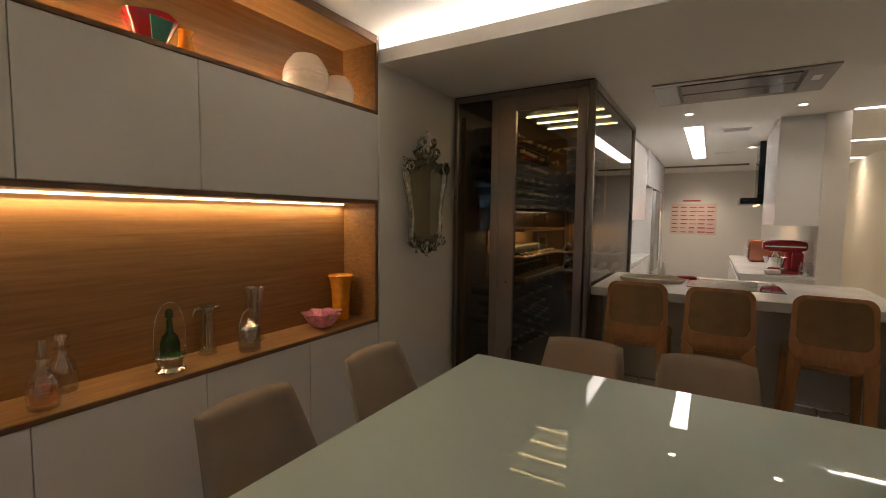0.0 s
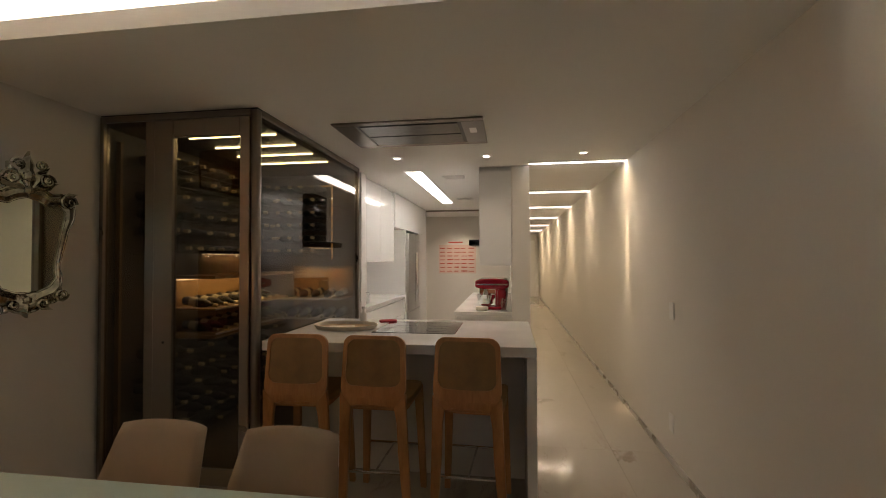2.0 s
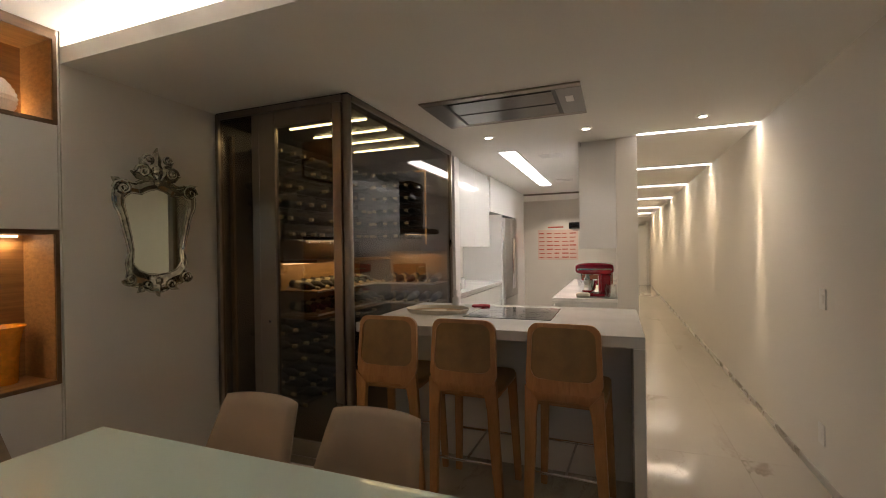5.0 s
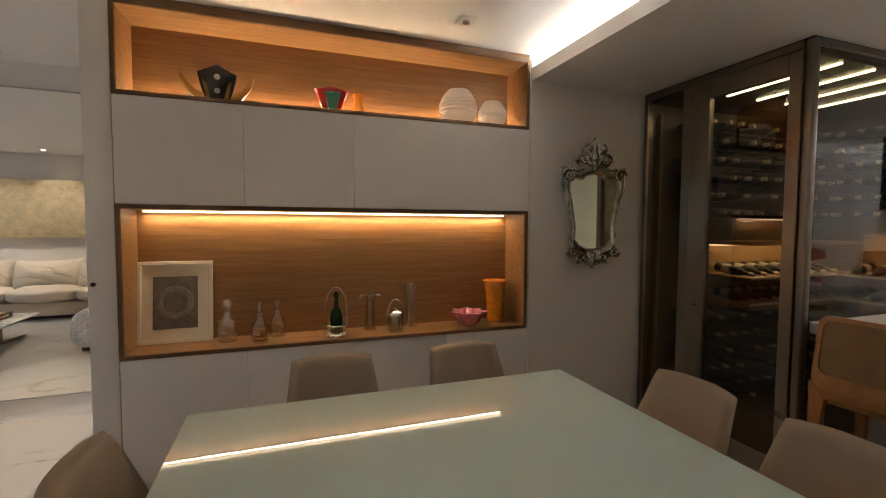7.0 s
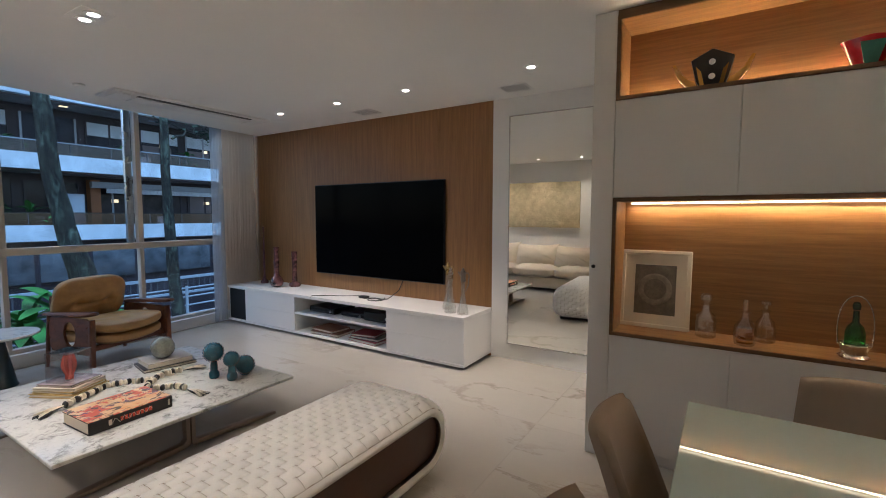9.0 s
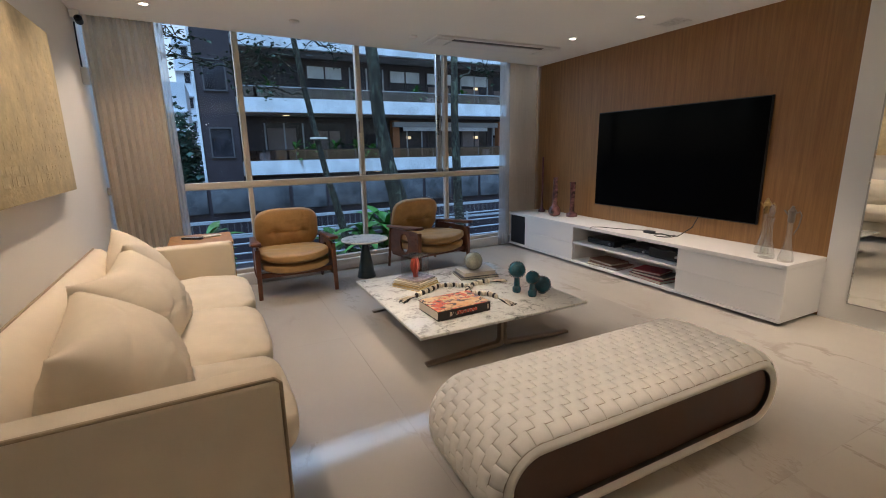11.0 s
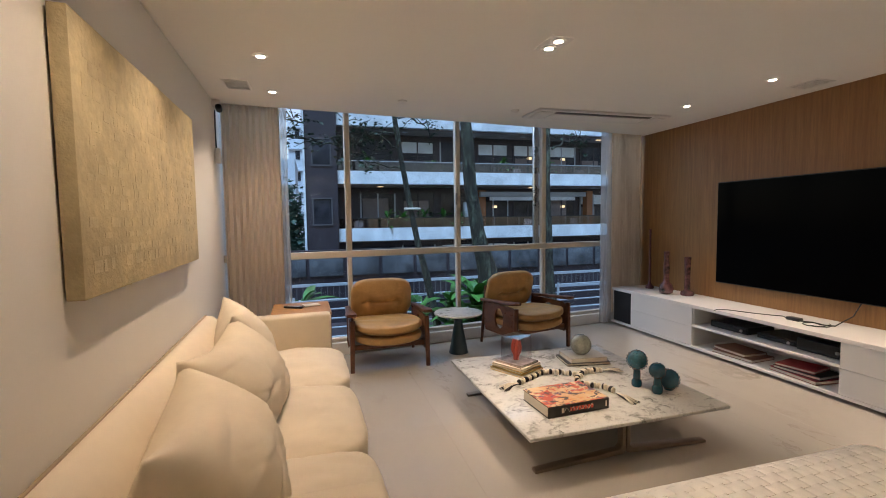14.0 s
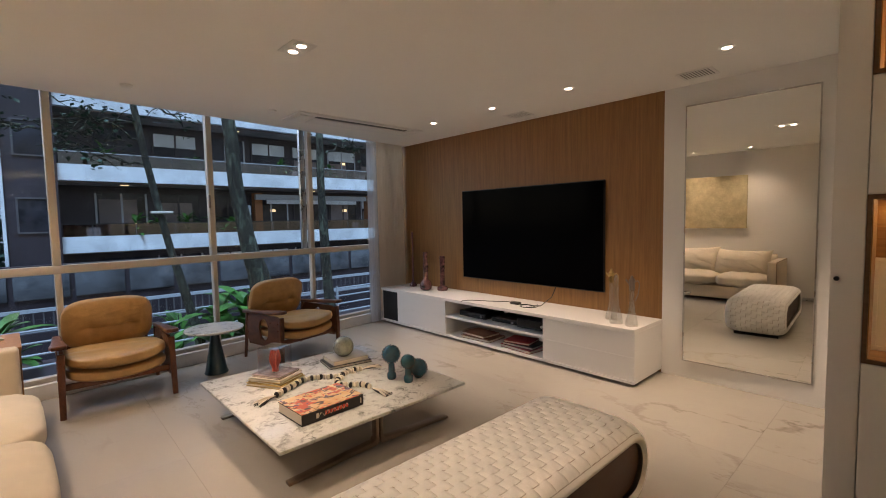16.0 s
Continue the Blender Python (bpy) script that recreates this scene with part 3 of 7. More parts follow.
for z0, z1 in ((0.739, 1.531), (2.073, 2.53)):
    e = 0.022
    part("niche_back", box(NB - 0.018, NY0 + e, z0 + e, NB, NY1 - e, z1 - e), M_NICHE, cab, "warm oak veneer")
    part("niche_shelf", box(NB - 0.018, NY0, z0, XN - 0.004, NY1, z0 + e, 0.001, 1), M_NICHE, cab)
    part("niche_top", box(NB - 0.018, NY0, z1 - e, XN - 0.004, NY1, z1, 0.001, 1), M_NICHE, cab)
    part("niche_side", box(NB - 0.018, NY0, z0 + e, XN - 0.004, NY0 + e, z1 - e, 0.001, 1), M_NICHE, cab)
    part("niche_side", box(NB - 0.018, NY1 - e, z0 + e, XN - 0.004, NY1, z1 - e, 0.001, 1), M_NICHE, cab)
    b = box(XN - 0.004, NY0, z0, XN + 0.004, NY1, z0 + e - 0.002)
    box(XN - 0.004, NY0, z1 - e + 0.002, XN + 0.004, NY1, z1, bm=b)
    box(XN - 0.004, NY0, z0 + e - 0.002, XN + 0.004, NY0 + e - 0.004, z1 - e + 0.002, bm=b)
    box(XN - 0.004, NY1 - e + 0.004, z0 + e - 0.002, XN + 0.004, NY1, z1 - e + 0.002, bm=b)
    part("edge_trim", b, M_EDGE, cab, "dark brown edge band")
part("cornice", box(-2.02, NY0, 2.531, XN - 0.006, NY1, CEIL - 0.001), M_EDGE, cab)
part("led_bar", box(NB + 0.018, NY0 + 0.06, 1.498, NB + 0.038, NY1 - 0.06, 1.508, 0.003), M_LED, cab, "bright warm light bar under the niche top")
strip_lamp((NB + 0.028, (NY0 + NY1) / 2, 1.484), (NB + 0.035, (NY0 + NY1) / 2, 1.1), NY1 - NY0 - 0.12, 0.012, 6.4, AMBER, (0, 1, 0))
part("led_bar", box(NB + 0.004, NY0 + 0.06, 2.097, NB + 0.012, NY1 - 0.06, 2.104), M_LED, cab, "warm light strip at the back of the upper niche")
strip_lamp((NB + 0.014, (NY0 + NY1) / 2, 2.11), (NB + 0.09, (NY0 + NY1) / 2, 2.4), NY1 - NY0 - 0.1, 0.012, 11, AMBER, (0, 1, 0))

# ---- things in the niches ----
SH = 0.7615
M_AMBERG = glass("amber_glass", (0.95, 0.50, 0.10))
M_GREENG = glass("green_glass", (0.02, 0.16, 0.03))
M_ORANGE = surface("orange_glass", (0.78, 0.30, 0.02), 0.12, vary=0.2, big=20, relief=0, space="object", coat=0.6)
M_PINK = surface("pink_glass", (0.62, 0.20, 0.27), 0.15, vary=0.35, big=25, relief=0.1, space="object", coat=0.6)
M_MILK = cloth("milk_glass", (0.88, 0.86, 0.84), 0.5)
M_MILK.node_tree.nodes["Principled BSDF"].inputs["Roughness"].default_value = 0.25
M_SILVER = surface("worn_silver", (0.55, 0.54, 0.50), 0.25, 1.0, vary=0.3, big=30, fine=120, relief=0.4, space="object")
M_PAPER = surface("cream_mount", (0.72, 0.66, 0.55), 0.8, vary=0.03, fine=300, relief=0.1)
M_PRINT = surface("grey_print", (0.15, 0.135, 0.11), 0.7, vary=0.35, big=16, fine=90, relief=0)
M_PRINT2 = surface("pale_print", (0.22, 0.20, 0.165), 0.7, vary=0.3, big=22, fine=90, relief=0)

fr = thing("framed_print", "square cream frame with a dark round print in the niche", "picture", pose(-1.735, 0.303, SH, 0, 0, 0) @ pose(0, 0, 0, 0, -7, 0))
b = bmesh.new()
for y0, y1, z0, z1 in ((-0.19, 0.19, 0, 0.022), (-0.19, 0.19, 0.44, 0.462), (-0.19, -0.168, 0.022, 0.44), (0.168, 0.19, 0.022, 0.44)):
    box(-0.012, y0, z0, 0.014, y1, z1, 0.002, 1, bm=b)
part("frame", b, M_PAPER, fr)
part("mount", box(-0.008, -0.168, 0.022, 0.002, 0.168, 0.44), M_PAPER, fr)
part("print", box(0.002, -0.112, 0.08, 0.004, 0.112, 0.375), M_PRINT, fr, "dark grey print with a paler wreath")
part("print", lathe([(0.062, 0), (0.078, 0.001), (0.088, 0.0012), (0.094, 0), (0.062, 0)], 40, m=pose(0.0042, 0, 0.23, 0, 90, 0)), M_PRINT2, fr)


def bottle(name, profile, mat, label, x, y, z=SH, stopper=None, liquid=None, segs=20, wave=None, group="glassware in the niche"):
    t = thing(name, label, name.replace("_", " "), pose(x, y, z), group)
    part("body", lathe(profile, segs, wave=wave), mat, t, angle=50)
    if stopper:
        part("stopper", lathe(stopper, segs), mat, t, angle=60)
    if liquid:
        part("liquid", lathe(liquid, segs), M_AMBERG, t)
    return t


cutw = lambda a, k: 1 + 0.07 * math.cos(8 * a)
bottle("glass_decanter", [(0.045, 0), (0.047, 0.01), (0.047, 0.09), (0.042, 0.12), (0.018, 0.145), (0.016, 0.175), (0.024, 0.182), (0.0, 0.184)], M_CLEAR, "cut clear glass decanter with a ball stopper", -1.68, 0.575, segs=24, wave=cutw,
       stopper=[(0.0, 0.185), (0.012, 0.19), (0.026, 0.205), (0.03, 0.22), (0.024, 0.238), (0.0, 0.245)])
bottle("glass_decanter", [(0.04, 0), (0.044, 0.01), (0.048, 0.05), (0.044, 0.10), (0.02, 0.135), (0.014, 0.16), (0.02, 0.172), (0.0, 0.174)], M_CLEAR, "squat clear decanter half full of amber spirit", -1.60, 0.752, segs=24, wave=cutw,
       stopper=[(0.0, 0.175), (0.013, 0.18), (0.014, 0.235), (0.0, 0.24)], liquid=[(0.0, 0.012), (0.036, 0.012), (0.041, 0.05), (0.037, 0.09), (0.0, 0.09)])
bottle("glass_decanter", [(0.042, 0), (0.045, 0.01), (0.045, 0.07), (0.036, 0.11), (0.018, 0.135), (0.016, 0.16), (0.026, 0.168), (0.0, 0.17)], M_CLEAR, "clear glass decanter with a flat stopper", -1.725, 0.845, segs=24, wave=cutw,
       stopper=[(0.0, 0.171), (0.012, 0.175), (0.012, 0.195), (0.024, 0.20), (0.024, 0.218), (0.0, 0.222)])
g = bottle("oil_bottle", [(0.034, 0.03), (0.038, 0.05), (0.038, 0.12), (0.03, 0.15), (0.013, 0.17), (0.011, 0.225), (0.0, 0.226)], M_GREENG, "green glass bottle in a silver stand with a tall loop handle", -1.62, 1.18,
           stopper=[(0.0, 0.227), (0.014, 0.23), (0.016, 0.25), (0.01, 0.265), (0.0, 0.267)])
part("stand", lathe([(0.05, 0), (0.058, 0.008), (0.044, 0.02), (0.05, 0.05), (0.062, 0.065), (0.058, 0.07), (0.042, 0.055), (0.036, 0.03), (0.0, 0.028)], 24, wave=lambda a, k: 1 + 0.06 * math.cos(10 * a)), M_SILVER, g, "worn silver stand")
part("handle", tube([(0, 0.058 * math.cos(a) * (1.05 + 0.45 * math.sin(a)), 0.06 + 0.235 * math.sin(a)) for a in (math.pi * i / 16 for i in range(17))], 0.0028, 6), M_SILVER, g)
j = bottle("glass_jug", [(0.04, 0), (0.042, 0.006), (0.034, 0.06), (0.028, 0.19), (0.031, 0.215), (0.027, 0.215), (0.024, 0.18), (0.03, 0.06), (0.036, 0.012), (0.0, 0.01)], M_CLEAR, "slim clear glass claret jug with a silver rim", -1.72, 1.405)
part("rim", lathe([(0.032, 0.205), (0.036, 0.212), (0.035, 0.226), (0.028, 0.228), (0.028, 0.21)], 20), M_SILVER, j, "silver rim")
part("spout", tube([(0, 0.03, 0.218), (0, 0.055, 0.222), (0, 0.066, 0.21)], 0.006, 8), M_SILVER, j)
part("handle", tube([(0, -0.03, 0.218), (0, -0.055, 0.225), (0, -0.07, 0.20), (0, -0.066, 0.19)], 0.005, 8), M_SILVER, j)
jr = bottle("biscuit_jar", [(0.046, 0), (0.05, 0.008), (0.048, 0.10), (0.044, 0.105), (0.044, 0.012), (0.0, 0.01)], M_CLEAR, "round cut glass biscuit jar with a silver lid", -1.60, 1.545, segs=24, wave=cutw)
part("collar", lathe([(0.047, 0.098), (0.053, 0.10), (0.053, 0.112), (0.045, 0.114)], 24), M_SILVER, jr)
part("lid", lathe([(0.052, 0.112), (0.048, 0.125), (0.02, 0.14), (0.008, 0.148), (0.012, 0.158), (0.0, 0.164)], 24), M_SILVER, jr, "domed silver lid")
part("handle", tube([(0, 0.054 * math.cos(a), 0.105 + 0.10 * math.sin(a)) for a in (math.pi * i / 14 for i in range(15))], 0.003, 6), M_SILVER, jr)
bottle("glass_vase", [(0.044, 0), (0.046, 0.008), (0.026, 0.05), (0.028, 0.12), (0.036, 0.20), (0.046, 0.275), (0.050, 0.285), (0.046, 0.285), (0.032, 0.20), (0.022, 0.06), (0.0, 0.05)], M_CLEAR, "tall clear cut glass vase", -1.735, 1.675, segs=24, wave=cutw)
bottle("orange_vase", [(0.05, 0), (0.054, 0.01), (0.056, 0.10), (0.062, 0.20), (0.078, 0.275), (0.086, 0.285), (0.082, 0.29), (0.07, 0.27), (0.055, 0.20), (0.05, 0.02), (0.0, 0.015)], M_ORANGE, "opaque orange glass vase with a ruffled rim", -1.70, 2.285, segs=40,
            wave=lambda a, k: 1 + (0.13 * k * k) * math.sin(6 * a))
bottle("pink_bowl", [(0.03, 0), (0.05, 0.006), (0.075, 0.03), (0.098, 0.075), (0.11, 0.092), (0.105, 0.096), (0.085, 0.075), (0.06, 0.03), (0.0, 0.02)], M_PINK, "ruffled pink glass bowl", -1.635, 2.06, segs=48,
            wave=lambda a, k: 1 + 0.30 * k * math.sin(7 * a))

UH = 2.0955
fv = thing("fan_vase", "black and amber fan-shaped glass vase", "vase", pose(-1.67, 0.552, UH), "vases in the upper niche")
M_AMBERM = surface("amber_black_glass", (0.42, 0.22, 0.04), 0.1, vary=0.3, relief=0, coat=0.8, space="object")
part("body", extruded([(0.05, 0), (0.075, 0.06), (0.10, 0.165), (0.0, 0.215), (-0.10, 0.165), (-0.075, 0.06), (-0.05, 0)], 0.05, "x", 0.006, m=pose(-0.025, 0, 0)), M_BLACK, fv, "black glass body")
for s in (1, -1):
    part("wing", extruded([(s * 0.052, 0.004), (s * 0.12, 0.03), (s * 0.165, 0.085), (s * 0.19, 0.155), (s * 0.175, 0.16), (s * 0.14, 0.10), (s * 0.10, 0.065), (s * 0.08, 0.06)], 0.04, "x", 0.004, m=pose(-0.02, 0, 0)), M_AMBERM, fv, "amber glass wing")
    part("stripe", extruded([(s * 0.03, 0.01), (s * 0.05, 0.10), (s * 0.075, 0.13), (s * 0.055, 0.03)], 0.006, "x", 0.001, m=pose(0.0255, 0, 0)), M_AMBERM, fv)
for z in (0.07, 0.145):
    part("dot", lathe([(0.016, 0), (0.014, 0.006), (0.0, 0.008)], 16, m=pose(0.0255, 0, z, 0, 90, 0)), M_MILK, fv, "pale round spot")
M_REDG = surface("red_glass", (0.42, 0.012, 0.02), 0.1, vary=0.2, relief=0, coat=0.8, space="object")
M_TEALG = surface("teal_glass", (0.09, 0.30, 0.24), 0.1, vary=0.2, relief=0, coat=0.8, space="object")
rv = thing("red_vase", "small red and green glass vase with a scalloped rim", "vase", pose(-1.66, 1.165, UH), "vases in the upper niche")
part("body", lathe([(0.04, 0), (0.044, 0.008), (0.07, 0.06), (0.10, 0.13), (0.092, 0.128), (0.06, 0.06), (0.0, 0.02)], 40, wave=lambda a, k: 1 + 0.12 * k * math.cos(5 * a)), M_REDG, rv)
part("panel", extruded([(-0.022, 0.012), (0.022, 0.012), (0.045, 0.115), (-0.045, 0.115)], 0.008, "x", 0.002, m=pose(0.052, 0, 0) @ pose(0, 0, 0, 0, 18, 0)), M_TEALG, rv, "green glass panel")
bottle("yellow_vase", [(0.03, 0), (0.055, 0.008), (0.05, 0.03), (0.03, 0.08), (0.026, 0.12), (0.034, 0.145), (0.03, 0.145), (0.022, 0.10), (0.0, 0.03)], M_ORANGE, "small orange glass vase", -1.71, 1.335, UH, group="vases in the upper niche")
ribw = lambda r, h, n: [(r * (0.35 + 0.65 * math.sin(math.pi * min(1, 0.13 + 0.80 * i / n)) ** 0.75) * (1 + 0.025 * (-1) ** i), h * i / n) for i in range(n + 1)]
bottle("milk_glass_vase", ribw(0.125, 0.225, 20) + [(0.0, 0.226)], M_MILK, "round ribbed white milk glass vase", -1.665, 1.985, UH, segs=32, group="vases in the upper niche")
bottle("milk_glass_vase", ribw(0.098, 0.175, 16) + [(0.0, 0.176)], M_MILK, "small round ribbed white milk glass vase", -1.665, 2.235, UH, segs=32, group="vases in the upper niche")

# ---- ornate mirror ----
mir = thing("ornate_mirror", "antique mirror in a scalloped mirrored glass frame with a scrolled crest", "mirror", pose(-1.476, 2.925, 1.597, 0, 0, -8))
M_ANTIQ = surface("antique_mirror_strip", (0.52, 0.52, 0.44), 0.07, 1.0, vary=0.5, big=18, fine=60, relief=0.15, space="object")
OUTER = [(0.0, -0.435), (0.05, -0.425), (0.09, -0.395), (0.15, -0.385), (0.19, -0.35), (0.175, -0.30), (0.185, -0.25), (0.165, -0.19), (0.18, -0.12), (0.20, -0.04), (0.215, 0.03), (0.245, 0.09), (0.25, 0.15), (0.235, 0.205), (0.18, 0.235), (0.13, 0.22), (0.09, 0.245), (0.0, 0.27)]
INNER = [(0.0, -0.325), (0.05, -0.32), (0.10, -0.295), (0.128, -0.25), (0.122, -0.18), (0.132, -0.10), (0.148, 0.0), (0.165, 0.09), (0.165, 0.135), (0.13, 0.165), (0.08, 0.16), (0.045, 0.185), (0.0, 0.20)]


def resampled(line, n):
    """n + 1 points at even steps along a line."""
    ds = [math.hypot(q[0] - p[0], q[1] - p[1]) for p, q in zip(line, line[1:])]
    total, out = sum(ds), []
    for i in range(n + 1):
        t = total * i / n
        k = 0
        while k < len(ds) - 1 and t > ds[k]:
            t -= ds[k]
            k += 1
        f = min(1.0, t / ds[k])
        out.append((line[k][0] + (line[k + 1][0] - line[k][0]) * f, line[k][1] + (line[k + 1][1] - line[k][1]) * f))
    return out


OUTER = [(0.96 * u, v) for u, v in OUTER]
INNER = [(1.12 * u, v) for u, v in INNER]
NS = 40
ro, ri = resampled(OUTER, NS), resampled(INNER, NS)
whole = lambda half: half + [(-u, v) for u, v in half[-2:0:-1]]
part("backing", extruded(whole(ro), 0.012, "x", 0.002), M_BLACK, mir, "dark wooden back")
part("hanger", box(-0.030, -0.05, -0.05, -0.001, 0.05, 0.05), M_BLACK, mir)
part("glass", extruded(whole(ri), 0.006, "x", 0, m=pose(0.0125, 0, 0)), surface("old_mirror_plate", (0.74, 0.80, 0.67), 0.015, 1.0, vary=0.03, relief=0), mir, "clear mirror plate", smooth=False)
for s in (1, -1):
    for i in range(0, NS, 4):
        b = bmesh.new()
        rows = []
        for k in range(i, i + 5):
            (a0, c0), (a1, c1) = ro[k], ri[k]
            rows.append([b.verts.new((x, s * (a0 + (a1 - a0) * t), c0 + (c1 - c0) * t)) for t, x in ((0.03, 0.013), (0.25, 0.027), (0.6, 0.030), (0.97, 0.020))])
        for p, q in zip(rows, rows[1:]):
            for k in range(3):
                b.faces.new((p[k], q[k], q[k + 1], p[k + 1]))
        part("mirror_strip", b, M_ANTIQ, mir, angle=20)
    for r, x, w in ((ro, 0.014, 0.0065), (ri, 0.021, 0.005)):
        part("rope_edge", tube([(x, s * u, v) for u, v in r], w, 7, radii=[w * (1 + 0.25 * (k % 2)) for k in range(len(r))]), M_ANTIQ, mir)
    for u, v, r0, turn in ((0.195, 0.185, 0.048, 1), (0.165, -0.345, 0.036, -1), (0.085, 0.295, 0.040, 1), (0.055, 0.375, 0.026, 1), (0.07, -0.385, 0.028, -1)):
        pts = [(0.028 + 0.002 * k, s * (u + r0 * (1 - k / 17) * math.cos(0.7 * k)), v + turn * r0 * (1 - k / 17) * math.sin(0.7 * k)) for k in range(15)]
        part("scroll", tube(pts, 0.01, 7, radii=[0.012 - 0.0005 * k for k in range(15)]), M_ANTIQ, mir)


def frond(u, v, ang, l, w):
    """A pointed glass leaf, domed along its middle."""
    b = bmesh.new()
    ca, sa = math.cos(radians(ang)), math.sin(radians(ang))
    rows = []
    for i in range(9):
        f = i / 8
        hw = w * math.sin(math.pi * min(1.0, 0.12 + 0.88 * f)) ** 0.8 * (1 + 0.15 * math.cos(6 * math.pi * f))
        rows.append([b.verts.new((x, u + f * l * sa + t * hw * ca, v + f * l * ca - t * hw * sa)) for t, x in ((-1, 0.012), (-0.5, 0.026), (0, 0.034), (0.5, 0.026), (1, 0.012))])
    for p, q in zip(rows, rows[1:]):
        for k in range(4):
            b.faces.new((p[k], q[k], q[k + 1], p[k + 1]))
    part("leaf", b, M_ANTIQ, mir, angle=40)


for u, v, ang, l, w in ((0, 0.26, 0, 0.19, 0.036), (0.02, 0.25, 32, 0.15, 0.03), (-0.02, 0.25, -32, 0.15, 0.03), (0.03, 0.24, 66, 0.13, 0.026), (-0.03, 0.24, -66, 0.13, 0.026), (0.17, 0.20, 60, 0.09, 0.024), (-0.17, 0.20, -60, 0.09, 0.024),
                        (0, -0.36, 180, 0.10, 0.034), (0.04, -0.37, 125, 0.10, 0.024), (-0.04, -0.37, -125, 0.10, 0.024)):
    frond(u, v, ang, l, w)
for z, r0 in ((0.31, 0.030), (0.235, 0.026), (-0.365, 0.022)):
    part("rosette", lathe([(r0, 0), (r0 * 0.9, 0.010), (r0 * 0.4, 0.018), (0.0, 0.02)], 20, m=pose(0.026, 0, z, 0, 90, 0), wave=lambda a, k: 1 + 0.18 * (1 - k) * math.cos(6 * a)), M_ANTIQ, mir)

# ---- dining table and chairs ----
tb = thing("dining_table", "large square table with a pale green glass top", "table", pose(0.14, 1.318, 0))
part("tabletop", box(-0.745, -0.759, 0.753, 0.745, 0.759, 0.772, 0.002, 1), M_TABLE, tb, "glossy pale green back-painted glass")
part("apron", box(-0.70, -0.715, 0.70, 0.70, 0.715, 0.752, 0.004, 1), M_LACQ, tb)
for sx in (-1, 1):
    for sy in (-1, 1):
        part("leg", box(sx * 0.66 - 0.04, sy * 0.675 - 0.04, 0, sx * 0.66 + 0.04, sy * 0.675 + 0.04, 0.70, 0.005, 1), M_LACQ, tb)


def back_shell():
    """The upholstered back of a dining chair: wide and curved at the seat, tapering to a soft top edge."""
    b = bmesh.new()
    cols, rows = 16, 22
    W = lambda v: 0.47 - 0.11 * v ** 1.1
    faces = []
    sheets = []
    for side in (0, 1):
        g = []
        for j in range(rows + 1):
            v = j / rows
            row = []
            for i in range(cols + 1):
                u = i / cols * 2 - 1
                ed = min(1.0, (1 - abs(u)) / 0.16, (1 - v) / 0.07 + 0.0, v / 0.05 + 0.3)
                th = 0.030 * math.sqrt(max(0.0, 1 - (1 - ed) ** 2))
                lean = 0.10 * v + 0.03 * v * v
                wrap = -0.075 * (abs(u) ** 2.4) * (1 - 0.55 * v)
                corner = 1 - 0.012 * max(0, v - 0.9) / 0.1 * abs(u) ** 4
                z = 0.40 + 0.425 * v * corner - 0.005 * (u * u) * v
                seam = -0.006 * math.exp(-((v - 0.44) / 0.018) ** 2) * (1 if abs(u) < 0.5 else 0)
                y = -0.0 - lean - wrap + (th + seam if side == 0 else -th - seam)
                row.append(b.verts.new((u * W(v) / 2, y, z)))
            g.append(row)
        for j in range(rows):
            for i in range(cols):
                q = (g[j][i], g[j][i + 1], g[j + 1][i + 1], g[j + 1][i])
                b.faces.new(q if side == 0 else q[::-1])
        sheets.append(g)
    a, c = sheets
    rim = [(0, i) for i in range(cols + 1)] + [(j, cols) for j in range(1, rows + 1)] + [(rows, i) for i in range(cols - 1, -1, -1)] + [(j, 0) for j in range(rows - 1, 0, -1)]
    for k in range(len(rim)):
        p, q = rim[k], rim[(k + 1) % len(rim)]
        b.faces.new((a[p[0]][p[1]], c[p[0]][p[1]], c[q[0]][q[1]], a[q[0]][q[1]]))
    bmesh.ops.remove_doubles(b, verts=b.verts[:], dist=1e-5)
    return b


def dining_chair():
    """Faces +y from its origin at the middle of the back."""
    t = thing("dining_chair", "taupe upholstered dining chair with a tapered back at the table", "chair", group="chairs round the dining table")
    part("backrest", back_shell(), M_TAUPE, t, angle=80)
    part("seat", cushion(0.47, 0.45, 0.11, 6, 12, 0.12, m=pose(0, 0.22, 0.42)), M_TAUPE, t, angle=80)
    part("seat_frame", box(-0.19, 0.04, 0.335, 0.19, 0.40, 0.37, 0.01), M_BLACK, t)
    for sx in (-1, 1):
        for y, dy in ((0.06, -0.05), (0.38, 0.03)):
            part("leg", rod((sx * 0.17, y, 0.35), (sx * 0.20, y + dy, 0.0), 0.014, 0.010, 10), M_STOOL, t)
    return t


first = dining_chair()
CH = [(-0.88, 1.09, -90), (-0.88, 1.745, -90), (-0.18, 2.315, 180), (0.345, 2.315, 180), (-0.27, 0.465, 0), (0.345, 0.475, 0), (1.02, 1.78, 90)]
first.matrix_basis = pose(CH[0][0], CH[0][1], 0, 0, 0, CH[0][2])
for x, y, a in CH[1:]:
    copy_thing(first, pose(x, y, 0, 0, 0, a))

